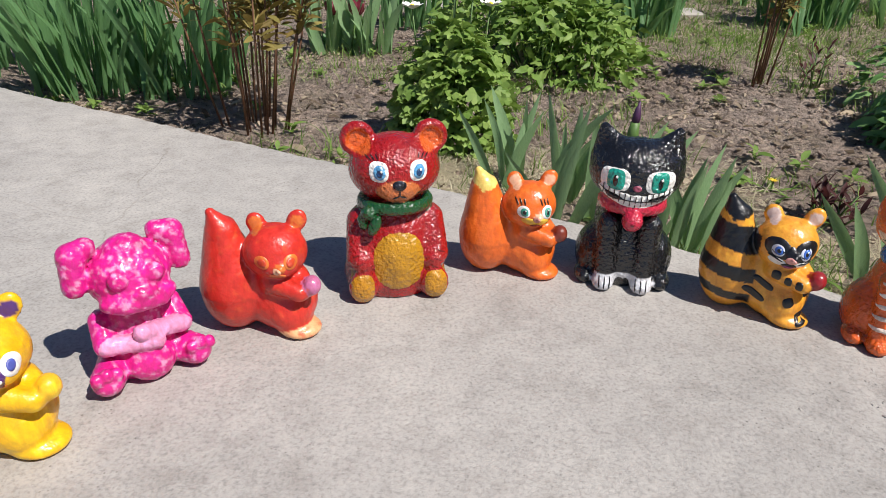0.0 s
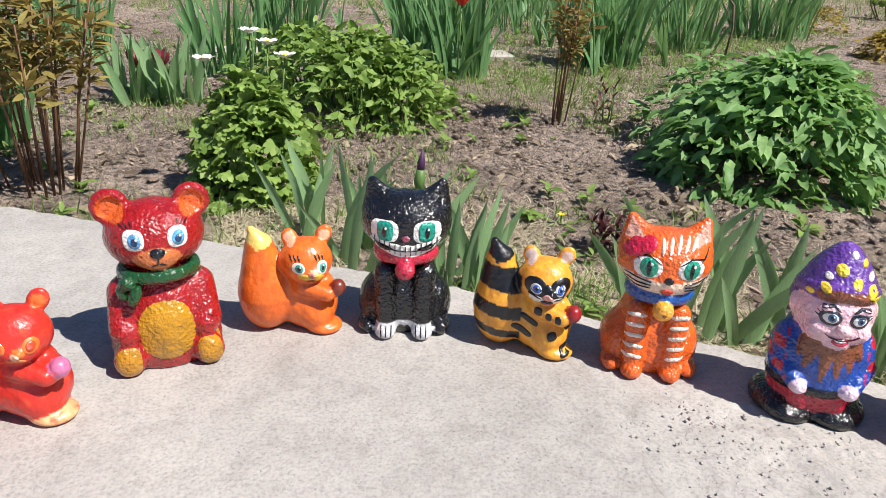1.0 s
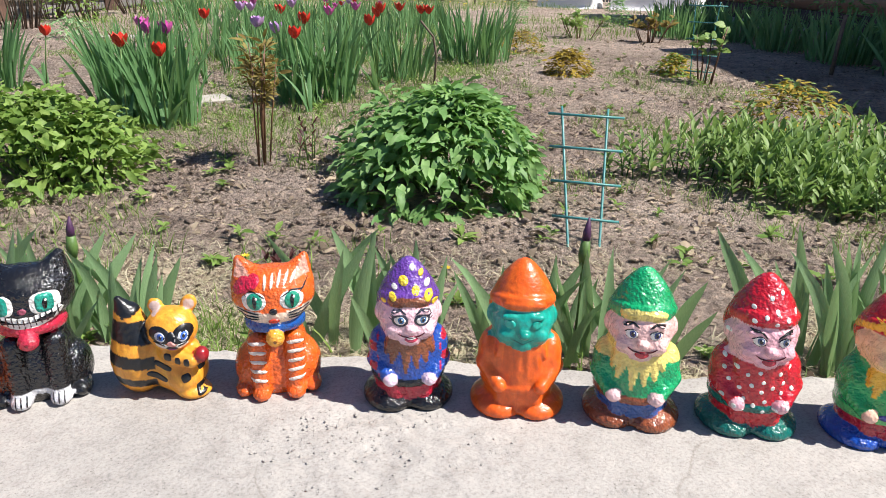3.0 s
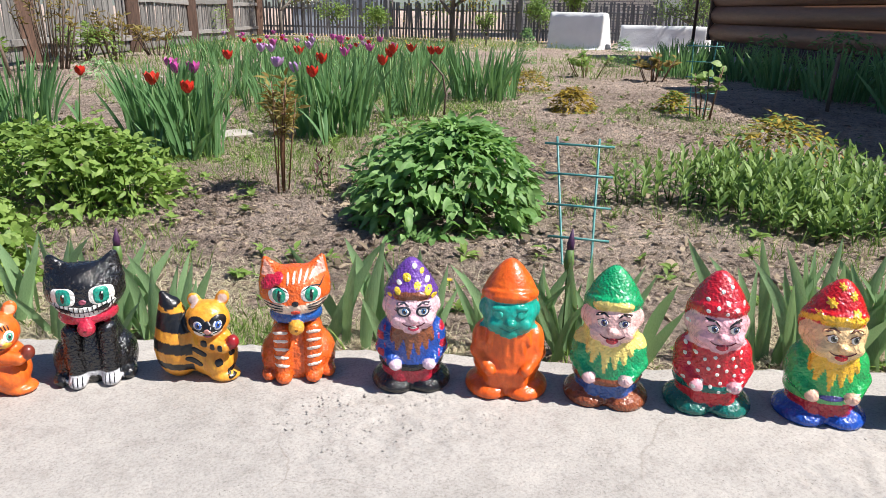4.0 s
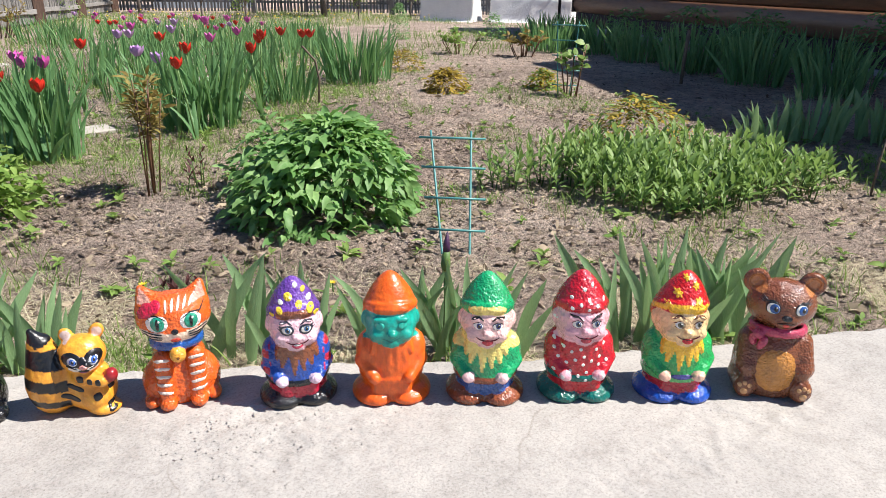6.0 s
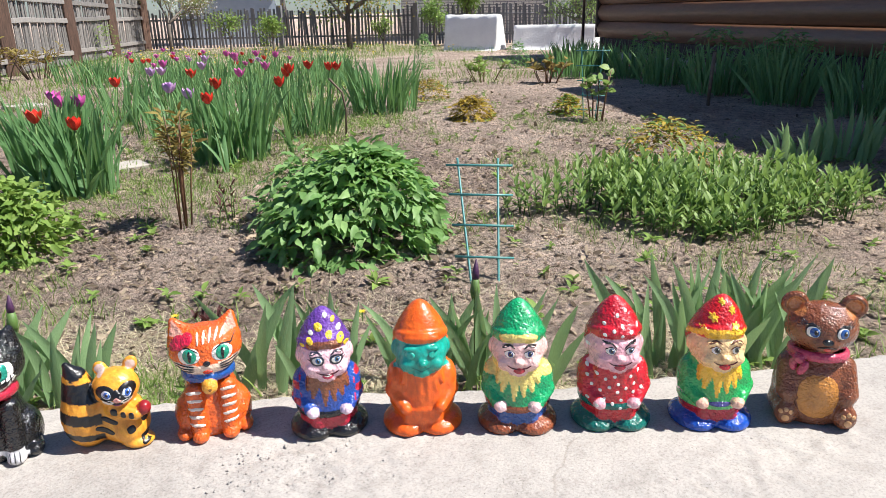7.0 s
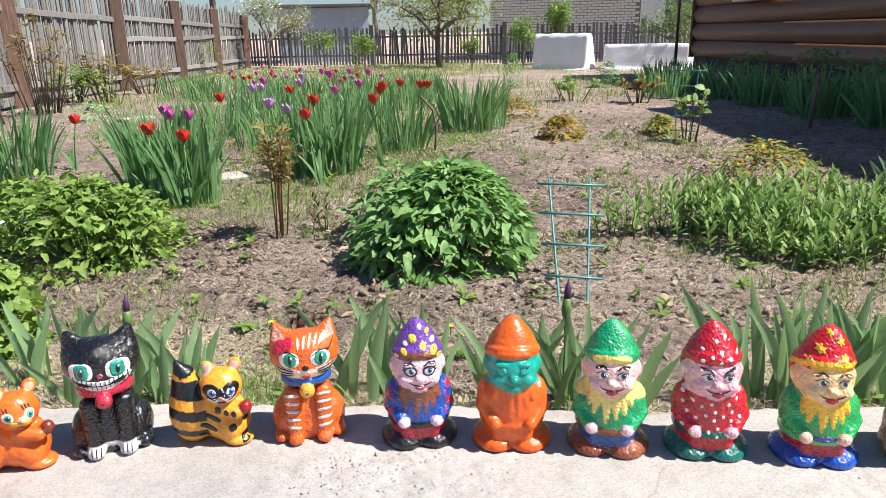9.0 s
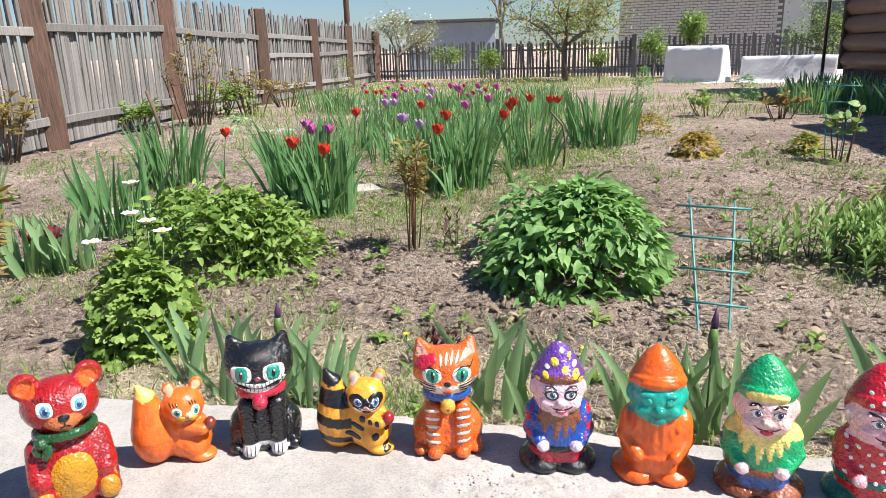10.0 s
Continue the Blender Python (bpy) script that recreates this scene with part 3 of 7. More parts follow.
def gnome_form(body, trousers, shoes, hat, brow, face, beard, fists, belt, tip=0.0):
    """The dwarf's mould: stout egg-shaped body on two broad flat shoes, flame-shaped beard, fists on the belt, tall cap."""
    g = Clay()
    g.turned((0, 0), [(0.045, 0.074), (0.07, 0.0775), (0.10, 0.0770), (0.13, 0.0725), (0.155, 0.064), (0.18, 0.054), (0.20, 0.045)], body, 0.008, 0.88)
    g.turned((0, -0.002), [(0.004, 0.058), (0.025, 0.066), (0.050, 0.073), (0.056, 0.07)], trousers, 0.004, 0.92, lift=0.002)
    for s in (-1, 1):
        g.ball((s * 0.042, -0.012, 0.008), (0.054, 0.070, 0.029), shoes, 0.008, (0, 0, -s * 12), lift=0.0015)
        g.limb((s * 0.026, -0.044, 0.052), (s * 0.027, -0.047, 0.036), 0.023, 0.022, trousers, 0.003, lift=0.001)
        g.ball((s * 0.060, -0.008, 0.110), (0.023, 0.036, 0.050), body, 0.014, (0, s * 6, 0))
        g.limb((s * 0.070, -0.026, 0.100), (s * 0.044, -0.064, 0.073), 0.018, 0.014, body, 0.007)
        g.ball((s * 0.040, -0.072, 0.071), (0.0135, 0.011, 0.0125), fists, 0.003, lift=0.003)
    g.hoop((0, -0.001, 0.062), 0.073, 0.0065, belt, 0.003, 0.9, lift=0.001)
    g.ball((0, -0.008, 0.197), (0.0635, 0.060, 0.056), face, 0.008)
    g.ball((0, -0.038, 0.174), (0.050, 0.030, 0.028), face, 0.012)
    for s in (-1, 1):
        g.ball((s * 0.0615, -0.004, 0.198), (0.0085, 0.011, 0.017), face, 0.005, lift=0.001)
        g.ball((s * 0.030, -0.054, 0.179), (0.020, 0.014, 0.0155), face, 0.007)
        g.ball((s * 0.025, -0.058, 0.219), (0.017, 0.008, 0.006), face, 0.006)
    g.ball((0.002, -0.072, 0.187), (0.0115, 0.011, 0.0090), face, 0.004)
    g.ball((0, -0.060, 0.159), (0.020, 0.012, 0.012), face, 0.006)
    g.ball((0, -0.042, 0.145), (0.045, 0.020, 0.015), beard, 0.006, (10, 0, 0))
    for u, v, low in ((-0.036, -0.048, 0.128), (-0.024, -0.037, 0.108), (-0.006, -0.009, 0.088), (0.010, 0.013, 0.098), (0.023, 0.033, 0.110), (0.036, 0.048, 0.128)):
        deep = -0.067 * math.sqrt(max(0.0, 1 - (v / 0.082) ** 2)) + 0.002
        g.limb((u, -0.056 + abs(u) * 0.36, 0.146), (v, deep, low), 0.0140, 0.0025, beard, 0.005, lift=0.002)
    g.turned((0, 0.004), [(0.228, 0.0625), (0.238, 0.0620), (0.250, 0.0575), (0.264, 0.0510), (0.280, 0.0410), (0.294, 0.0300), (0.304, 0.0205), (0.310, 0.0130), (0.314, 0.005)], hat, 0.006, 0.96, tip=(tip, 0.05))
    g.ball((0, 0.018, 0.208), (0.0665, 0.050, 0.044), hat, 0.010)
    g.hoop((0, 0.003, 0.2345), 0.0590, 0.0055, hat, 0.006, 0.97, -16, 0.0005)
    g.ball((0, -0.045, 0.2385), (0.043, 0.0175, 0.0115), brow, 0.004, (-20, 0, 0), lift=0.002)
    return g


def plain_face(g, iris, lips, lids=BLACK, mood=0.0, wide=1.0, bold=False, lash=False):
    """Two painted eyes, brows and a smiling mouth."""
    for s in (-1, 1):
        u = s * 0.0225 + 0.002
        if bold:
            g.dot(u, 0.2055, 0.0165 * wide, 0.0135, lids)
        g.dot(u, 0.2055, 0.0118 * wide, 0.0092, WHITE, lift=0.0018)
        g.dot(u + 0.002, 0.2060, 0.0066, 0.0076, iris, lift=0.0024)
        g.dot(u + 0.002, 0.2055, 0.0034, 0.0044, BLACK, lift=0.0030)
        g.dot(u + 0.004, 0.2085, 0.0013, 0.0013, WHITE, lift=0.0036)
        g.line([(u - 0.013, 0.2075), (u, 0.2150), (u + 0.013, 0.2075)], 0.0028, lids)
        g.line([(u - 0.011, 0.2005), (u, 0.1965), (u + 0.011, 0.2005)], 0.0014, lids)
        g.line([(u - s * 0.013, 0.2190 - mood * 0.006), (u - s * 0.002, 0.2265 - mood * 0.002), (u + s * 0.017, 0.2215 + mood * 0.003)], 0.0034, lids)
        if lash:
            for k in (0.0, 0.005, 0.010):
                g.line([(u + s * (0.010 + k * 0.3), 0.2130 - k), (u + s * (0.018 + k * 0.4), 0.2200 - k * 1.2)], 0.0020, lids)
    g.dot(0.002, 0.1655, 0.0140, 0.0070, lips, power=1.7)
    g.dot(0.002, 0.1685, 0.0100, 0.0030, WHITE if bold else lips, lift=0.0022)
    g.line([(-0.025, 0.1790), (-0.015, 0.1715), (0.002, 0.1690), (0.019, 0.1715), (0.029, 0.1795)], 0.0022, colour(90, 20, 30), lift=0.0026)


def spots(g, rows, col):
    for u, v, r in rows:
        g.dot(u, v, r, r * 0.95, col)


def gnome_purple(at):
    skin, blue, red, purple = colour(240, 196, 205), colour(32, 74, 160), colour(180, 34, 58), colour(104, 64, 152)
    brown, yellow = colour(132, 76, 48), colour(240, 206, 60)
    g = gnome_form(blue, red, BLACK, purple, brown, skin, brown, colour(238, 210, 225), BLACK)
    g.paint(lambda x, y, z: (z > 0.075) & (z < 0.16) & (np.abs(x) > 0.062) & (np.sin(x * 190) * np.sin(z * 170 + 1) > 0.1), red)
    plain_face(g, colour(60, 120, 175), colour(200, 60, 90), colour(52, 54, 66), 0.2, 1.05, True, True)
    spots(g, ((-0.012, 0.278, 0.010), (0.012, 0.262, 0.0085), (-0.034, 0.250, 0.0075), (0.038, 0.250, 0.010), (0.024, 0.289, 0.006), (0.052, 0.233, 0.008), (-0.052, 0.236, 0.006)), yellow)
    spots(g, ((0.006, 0.300, 0.006), (0.036, 0.270, 0.007), (-0.030, 0.266, 0.006)), WHITE)
    g.build("gnome_figure", at, "plaster gnome with purple spotted cap and brown beard", "garden gnome", ROW, ENAMEL, 0.0004, 2)


def gnome_orange(at):
    o, teal = colour(232, 98, 28), colour(22, 158, 140)
    g = gnome_form(o, o, o, o, o, teal, o, o, o)
    g.paint(lambda x, y, z: (z > 0.158) & (z < 0.231) & (y < -0.012) & (np.abs(x) < 0.066), teal)
    g.paint(lambda x, y, z: (z > 0.157) & (z < 0.17) & (y < -0.050) & (np.abs(x) < 0.032), teal)
    for s in (-1, 1):
        g.dot(s * 0.026, 0.205, 0.011, 0.009, colour(26, 170, 150), lift=0.0028)
    g.line([(-0.022, 0.175), (0, 0.166), (0.022, 0.176)], 0.003, colour(14, 120, 108), lift=0.0005)
    g.build("gnome_figure", at, "unfinished plaster gnome in orange with teal face", "garden gnome", ROW, MATT, 0.0003, 3)


def gnome_green(at):
    skin, green, blue = colour(242, 196, 190), colour(24, 160, 100), colour(42, 84, 150)
    blond, brown = colour(238, 216, 122), colour(138, 74, 44)
    g = gnome_form(green, blue, brown, green, blond, skin, blond, colour(240, 200, 200), brown)
    g.paint(lambda x, y, z: (np.abs(x) > 0.046) & (z > 0.140) & (z < 0.184) & (y < 0.0), blond)
    plain_face(g, colour(58, 72, 130), colour(190, 50, 60), BLACK, 0.1)
    g.build("gnome_figure", at, "plaster gnome with green cap and yellow beard", "garden gnome", ROW, ENAMEL, 0.0006, 4)


def gnome_red(at):
    skin, red, teal = colour(240, 180, 190), colour(196, 30, 44), colour(18, 104, 94)
    g = gnome_form(red, red, teal, red, red, skin, red, skin, teal)
    g.paint(lambda x, y, z: (z > 0.157) & (z < 0.229) & (y < -0.012) & (np.abs(x) < 0.066), skin)
    plain_face(g, colour(86, 104, 140), colour(175, 40, 60), BLACK, 1.2, 0.9)
    for k in range(64):
        a, b = (k * 0.7549) % 1.0, (k * 0.5698 + 0.13) % 1.0
        u, v = -0.068 + 0.136 * a, 0.052 + 0.25 * b
        if 0.148 < v < 0.238 and abs(u) < 0.064:
            continue
        if v > 0.24 and abs(u) > 0.062 * (0.315 - v) / 0.08:
            continue
        g.dot(u, v, 0.0042, 0.0042, WHITE)
    g.build("gnome_figure", at, "plaster gnome in red with white dots", "garden gnome", ROW, ENAMEL, 0.0007, 5)


def gnome_yellow(at):
    skin, red, yellow = colour(246, 206, 150), colour(200, 28, 30), colour(244, 190, 50)
    green, blue = colour(40, 168, 88), colour(24, 78, 176)
    g = gnome_form(green, colour(170, 24, 44), blue, red, yellow, skin, yellow, colour(244, 196, 170), colour(96, 190, 110), 0.1)
    g.paint(lambda x, y, z: (z + 0.28 * y > 0.222) & (z + 0.28 * y < 0.236) & (y > -0.064) & (z > 0.205), yellow)
    plain_face(g, colour(110, 110, 90), colour(205, 30, 40), colour(110, 70, 50), -0.2, 0.8)
    for u, v, r in ((-0.022, 0.272, 0.011), (0.020, 0.288, 0.010), (0.024, 0.255, 0.012), (-0.044, 0.246, 0.009), (0.0, 0.303, 0.008), (0.045, 0.244, 0.007)):
        for k in range(3):
            g.dot(u, v, r, r * 0.34, yellow, 60 * k + 12, 0.0012 + 0.0003 * k)
    g.dot(0.0, 0.069, 0.028, 0.006, colour(70, 70, 130))
    g.build("gnome_figure", at, "plaster gnome with red and yellow starred cap", "garden gnome", ROW, ENAMEL, 0.0003, 6)


def cat_form(fur, paws, collar, bell, step_up=0.0):
    """The sitting cat's mould: wide head with two pointed ears, straight forelegs, haunches, collar with a round bell."""
    g = Clay()
    g.turned((0, 0.012), [(0.0, 0.072), (0.03, 0.080), (0.07, 0.076), (0.11, 0.064), (0.15, 0.052), (0.18, 0.046)], fur, 0.012, 0.9)
    for s in (-1, 1):
        g.ball((s * 0.058, 0.008, 0.046), (0.036, 0.056, 0.052), fur, 0.012)
        g.ball((s * 0.072, -0.034, 0.014), (0.020, 0.032, 0.017), fur, 0.006)
        g.limb((s * 0.038, -0.040, 0.128), (s * 0.035, -0.056, 0.022), 0.023, 0.019, fur, 0.009)
        g.ball((s * 0.036, -0.064, 0.013), (0.021, 0.024, 0.016), paws, 0.005)
        g.limb((s * 0.042, 0.002, 0.262), (s * 0.066, 0.004, 0.302), 0.026, 0.007, fur, 0.004)
        g.limb((s * 0.066, 0.002, 0.250), (s * 0.070, 0.004, 0.299), 0.020, 0.007, fur, 0.004)
    g.ball((0, -0.008, 0.226), (0.087, 0.064, 0.061), fur, 0.012)
    g.ball((0, -0.046, 0.200), (0.058, 0.030, 0.026), fur, 0.014)
    g.hoop((0, -0.012, 0.166), 0.052, 0.0125, collar, 0.004, 0.95, -6, 0.002)
    g.ball((0, -0.074, 0.150), 0.0195, bell, 0.003, lift=0.002)
    return g


def cat_black(at):
    red, teal = colour(190, 40, 66), colour(30, 150, 130)
    g = cat_form(BLACK, BLACK, red, red)
    g.paint(lambda x, y, z: (z < 0.032) & (y < -0.058) & (np.abs(x) < 0.062), colour(205, 205, 208))
    for s in (-1, 1):
        u = s * 0.040
        g.dot(u, 0.226, 0.027, 0.021, WHITE, power=3)
        g.dot(u - s * 0.001, 0.226, 0.0165, 0.0195, teal, lift=0.0022, power=3.2)
        g.dot(u, 0.224, 0.0045, 0.011, BLACK, lift=0.0030)
        g.dot(u + 0.002, 0.231, 0.0022, 0.0026, WHITE, lift=0.0036)
        for k in (-1, 0, 1):
            g.line([(s * 0.034 + k * 0.010, 0.030), (s * 0.034 + k * 0.010, 0.008)], 0.0022, BLACK)
    g.dot(0, 0.214, 0.008, 0.006, colour(150, 70, 90))
    low = [(-0.066, 0.208), (-0.044, 0.196), (-0.02, 0.190), (0, 0.189), (0.02, 0.190), (0.044, 0.196), (0.066, 0.208)]
    g.line(low, 0.024, WHITE, 0.0018)
    g.line(low, 0.0022, BLACK, 0.0030)
    for k in range(-6, 7):
        u = k * 0.0098
        v = 0.189 + 0.0045 * (abs(u) / 0.02) ** 1.25 * 0.8
        g.line([(u, v + 0.0115), (u, v - 0.0115)], 0.0018, BLACK, 0.0030, False)
    g.dot(0.0, 0.150, 0.004, 0.003, colour(120, 20, 36))
    g.build("cat_figure", at, "glossy black plaster cat grinning with red collar", "cat figurine", ROW, ENAMEL, 0.0007, 7)


def cat_ginger(at):
    orange, blue, gold, cream = colour(222, 96, 32), colour(30, 84, 160), colour(236, 166, 56), colour(240, 214, 190)
    g = cat_form(orange, orange, blue, gold)
    for s in (-1, 1):
        g.paint(lambda x, y, z, s=s: (np.abs(x - s * (0.060 + (z - 0.27) * 0.25)) < 0.019 * (0.307 - z) / 0.04) & (z > 0.267) & (y < 0.002), colour(216, 160, 140))
    g.paint(lambda x, y, z: (z > 0.1815) & (z < 0.206 + 0.10 * np.abs(x)) & (z < 0.213) & (y < -0.022), cream)
    for s in (-1, 1):
        u = s * 0.038
        g.dot(u, 0.231, 0.025, 0.0195, WHITE, -s * 8, power=2.4)
        g.dot(u + 0.001, 0.231, 0.0165, 0.0185, colour(34, 150, 120), lift=0.0022)
        g.dot(u + 0.001, 0.230, 0.0040, 0.0150, BLACK, lift=0.0030)
        g.dot(u + 0.005, 0.238, 0.0026, 0.0030, WHITE, lift=0.0036)
        g.line([(u - s * 0.022, 0.2395), (u, 0.2510), (u + s * 0.026, 0.2480)], 0.0030, BLACK)
        for k in (0, 1, 2):
            g.line([(s * 0.030, 0.205 - 0.006 * k), (s * 0.074, 0.210 - 0.010 * k)], 0.0022, BLACK, 0.0030)
            g.line([(s * (0.052 + 0.005 * k), 0.240 + 0.006 * k), (s * (0.066 + 0.004 * k), 0.252 + 0.005 * k)], 0.002, BLACK)
        for k in range(5):
            z = 0.128 - 0.021 * k
            g.line([(s * 0.022, z), (s * 0.040, z + 0.004), (s * 0.058, z + 0.001)], 0.0075, colour(236, 220, 205))
    g.dot(0, 0.211, 0.0085, 0.0065, BLACK, lift=0.003)
    g.dot(0, 0.188, 0.012, 0.0055, colour(210, 60, 30), lift=0.003)
    for k in (-2, -1, 0, 1, 2):
        g.line([(k * 0.013 + 0.010, 0.259 + 0.002 * k), (k * 0.016 + 0.018, 0.2835 - 0.002 * abs(k))], 0.0055, cream)
    for u, v, r in ((-0.058, 0.258, 0.020), (-0.040, 0.266, 0.017), (-0.070, 0.250, 0.013)):
        g.dot(u, v, r, r * 0.62, colour(190, 30, 60), 35, 0.004)
    g.dot(0, 0.149, 0.004, 0.0035, colour(130, 80, 20))
    g.build("cat_figure", at, "ginger striped plaster cat with blue collar and bell", "cat figurine", ROW, ENAMEL, 0.0007, 8)


def bear_form(fur, belly, sole, ear, muzzle, scarf, k=1.0):
    """The sitting bear's mould: round head, round ears, scarf, oval belly, two feet forward."""
    g = Clay()
    g.turned((0, 0.014), [(0.0, 0.084), (0.03, 0.092), (0.08, 0.093), (0.12, 0.089), (0.150, 0.081), (0.175, 0.067), (0.190, 0.056)], fur, 0.012, 0.9)
    g.ball((0, -0.026, 0.086), (0.060, 0.050, 0.070), fur, 0.014)
    for s in (-1, 1):
        g.limb((s * 0.066, -0.010, 0.148), (s * 0.076, -0.044, 0.088), 0.028, 0.023, fur, 0.016)
        g.ball((s * 0.068, -0.052, 0.080), (0.020, 0.022, 0.024), fur, 0.010)
        g.limb((s * 0.064, 0.0, 0.034), (s * 0.068, -0.050, 0.030), 0.036, 0.029, fur, 0.014)
        g.ball((s * 0.070, -0.066, 0.033), (0.027, 0.015, 0.034), fur, 0.008)
        g.ball((s * 0.068, 0.010, 0.308), (0.030, 0.011, 0.030), fur, 0.006)
        g.hoop((s * 0.068, 0.003, 0.309), 0.0245, 0.0085, fur, 0.004, 1.0, 90)
        for k in range(4):
            g.limb((s * (0.060 + 0.004 * k), -0.066 + 0.006 * k, 0.066 + 0.010 * k), (s * (0.080 + 0.002 * k), -0.052 + 0.006 * k, 0.074 + 0.011 * k), 0.0060, 0.0075, fur, 0.002)
        g.paint(lambda x, y, z, s=s: (np.hypot(x - s * 0.068, z - 0.309) < 0.0225) & (y < 0.007) & (z > 0.288), ear)
    g.ball((0, 0.0, 0.252), (0.086, 0.070, 0.066), fur, 0.010)
    g.ball((0, -0.052, 0.230), (0.039, 0.025, 0.026), muzzle, 0.006, lift=0.0015)
    g.hoop((0, -0.006, 0.188), 0.063, 0.0100, scarf, 0.005, 0.95, -5, 0.002)
    g.ball((-0.056, -0.056, 0.184), (0.015, 0.013, 0.013), scarf, 0.004, lift=0.002)
    g.ball((-0.046, -0.068, 0.163), (0.011, 0.009, 0.022), scarf, 0.004, (0, 25, 0), lift=0.002)
    g.ball((-0.066, -0.052, 0.165), (0.010, 0.009, 0.018), scarf, 0.004, (0, -12, 0), lift=0.002)
    g.dot(0, 0.084, 0.050, 0.062, belly, lift=0.0018, power=2.3)
    for s in (-1, 1):
        g.dot(s * 0.071, 0.034, 0.023, 0.031, sole if k else fur, lift=0.0016, power=2.8)
    return g


def bear_red(at):
    red = colour(156, 24, 24)
    g = bear_form(red, colour(184, 132, 24), colour(186, 130, 28), colour(206, 92, 40), colour(200, 112, 62), colour(24, 74, 36))
    for s in (-1, 1):
        u = s * 0.036
        g.dot(u, 0.2655, 0.0175, 0.0190, WHITE, power=2.6)
        g.dot(u + 0.001, 0.2645, 0.0112, 0.0138, colour(92, 160, 206), lift=0.0022)
        g.dot(u + 0.001, 0.2635, 0.0060, 0.0070, colour(28, 60, 100), lift=0.0030)
        g.dot(u + 0.004, 0.2680, 0.0020, 0.0022, WHITE, lift=0.0038)
        for k in (0, 1, 2):
            g.line([(u + s * 0.006 * k, 0.286 - 0.001 * k), (u + s * (0.004 + 0.009 * k), 0.295 - 0.002 * k)], 0.0020, BLACK)
        for k in range(3):
            g.line([(s * (0.060 + 0.006 * k), 0.076 + 0.014 * k), (s * (0.078 + 0.006 * k), 0.066 + 0.015 * k)], 0.003, colour(120, 16, 18), 0.0004)
    g.dot(0.0, 0.243, 0.0130, 0.0085, BLACK, lift=0.003)
    g.line([(0, 0.236), (0, 0.224), (-0.012, 0.219)], 0.0024, BLACK, 0.003)
    g.line([(0, 0.224), (0.012, 0.219)], 0.0024, BLACK, 0.003)
    g.build("bear_figure", at, "red plaster bear with green scarf and golden belly", "bear figurine", ROW, ENAMEL, 0.0006, 9)


def bear_brown(at):
    brown = colour(126, 72, 44)
    g = bear_form(brown, colour(196, 132, 60), brown, colour(186, 120, 72), brown, colour(186, 62, 92))
    for s in (-1, 1):
        u = s * 0.034
        g.dot(u, 0.262, 0.0175, 0.0165, BLACK, power=2.4)
        g.dot(u, 0.261, 0.0150, 0.0140, WHITE, lift=0.0018, power=2.4)
        g.dot(u + 0.003, 0.261, 0.0115, 0.0130, colour(40, 90, 160), lift=0.0024)
        g.dot(u + 0.006, 0.261, 0.0050, 0.0070, BLACK, lift=0.0032)
        g.dot(u + 0.007, 0.265, 0.0018, 0.0020, WHITE, lift=0.0038)
        g.line([(u - s * 0.014, 0.270), (u, 0.280), (u + s * 0.020, 0.276)], 0.004, BLACK)
        for k in (0, 1, 2):
            g.line([(u + s * (0.010 + 0.003 * k), 0.277 - 0.003 * k), (u + s * (0.024 + 0.003 * k), 0.288 - 0.005 * k)], 0.0024, BLACK)
        for du, dv, r in ((0, -0.010, 0.010), (-0.012, 0.008, 0.006), (0.0, 0.014, 0.006), (0.012, 0.008, 0.006)):
            g.dot(s * 0.073 + du, 0.034 + dv, r, r, colour(200, 150, 100), lift=0.0030)
    g.dot(0.0, 0.240, 0.0130, 0.0075, BLACK, lift=0.003)
    g.line([(-0.022, 0.224), (0, 0.228), (0.022, 0.224)], 0.003, colour(50, 24, 16), 0.003)
    g.dot(0.0, 0.221, 0.008, 0.0045, colour(220, 70, 60), lift=0.003)
    g.build("bear_figure", at, "brown plaster bear with pink scarf and ochre belly", "bear figurine", ROW, ENAMEL, 0.0006, 10)


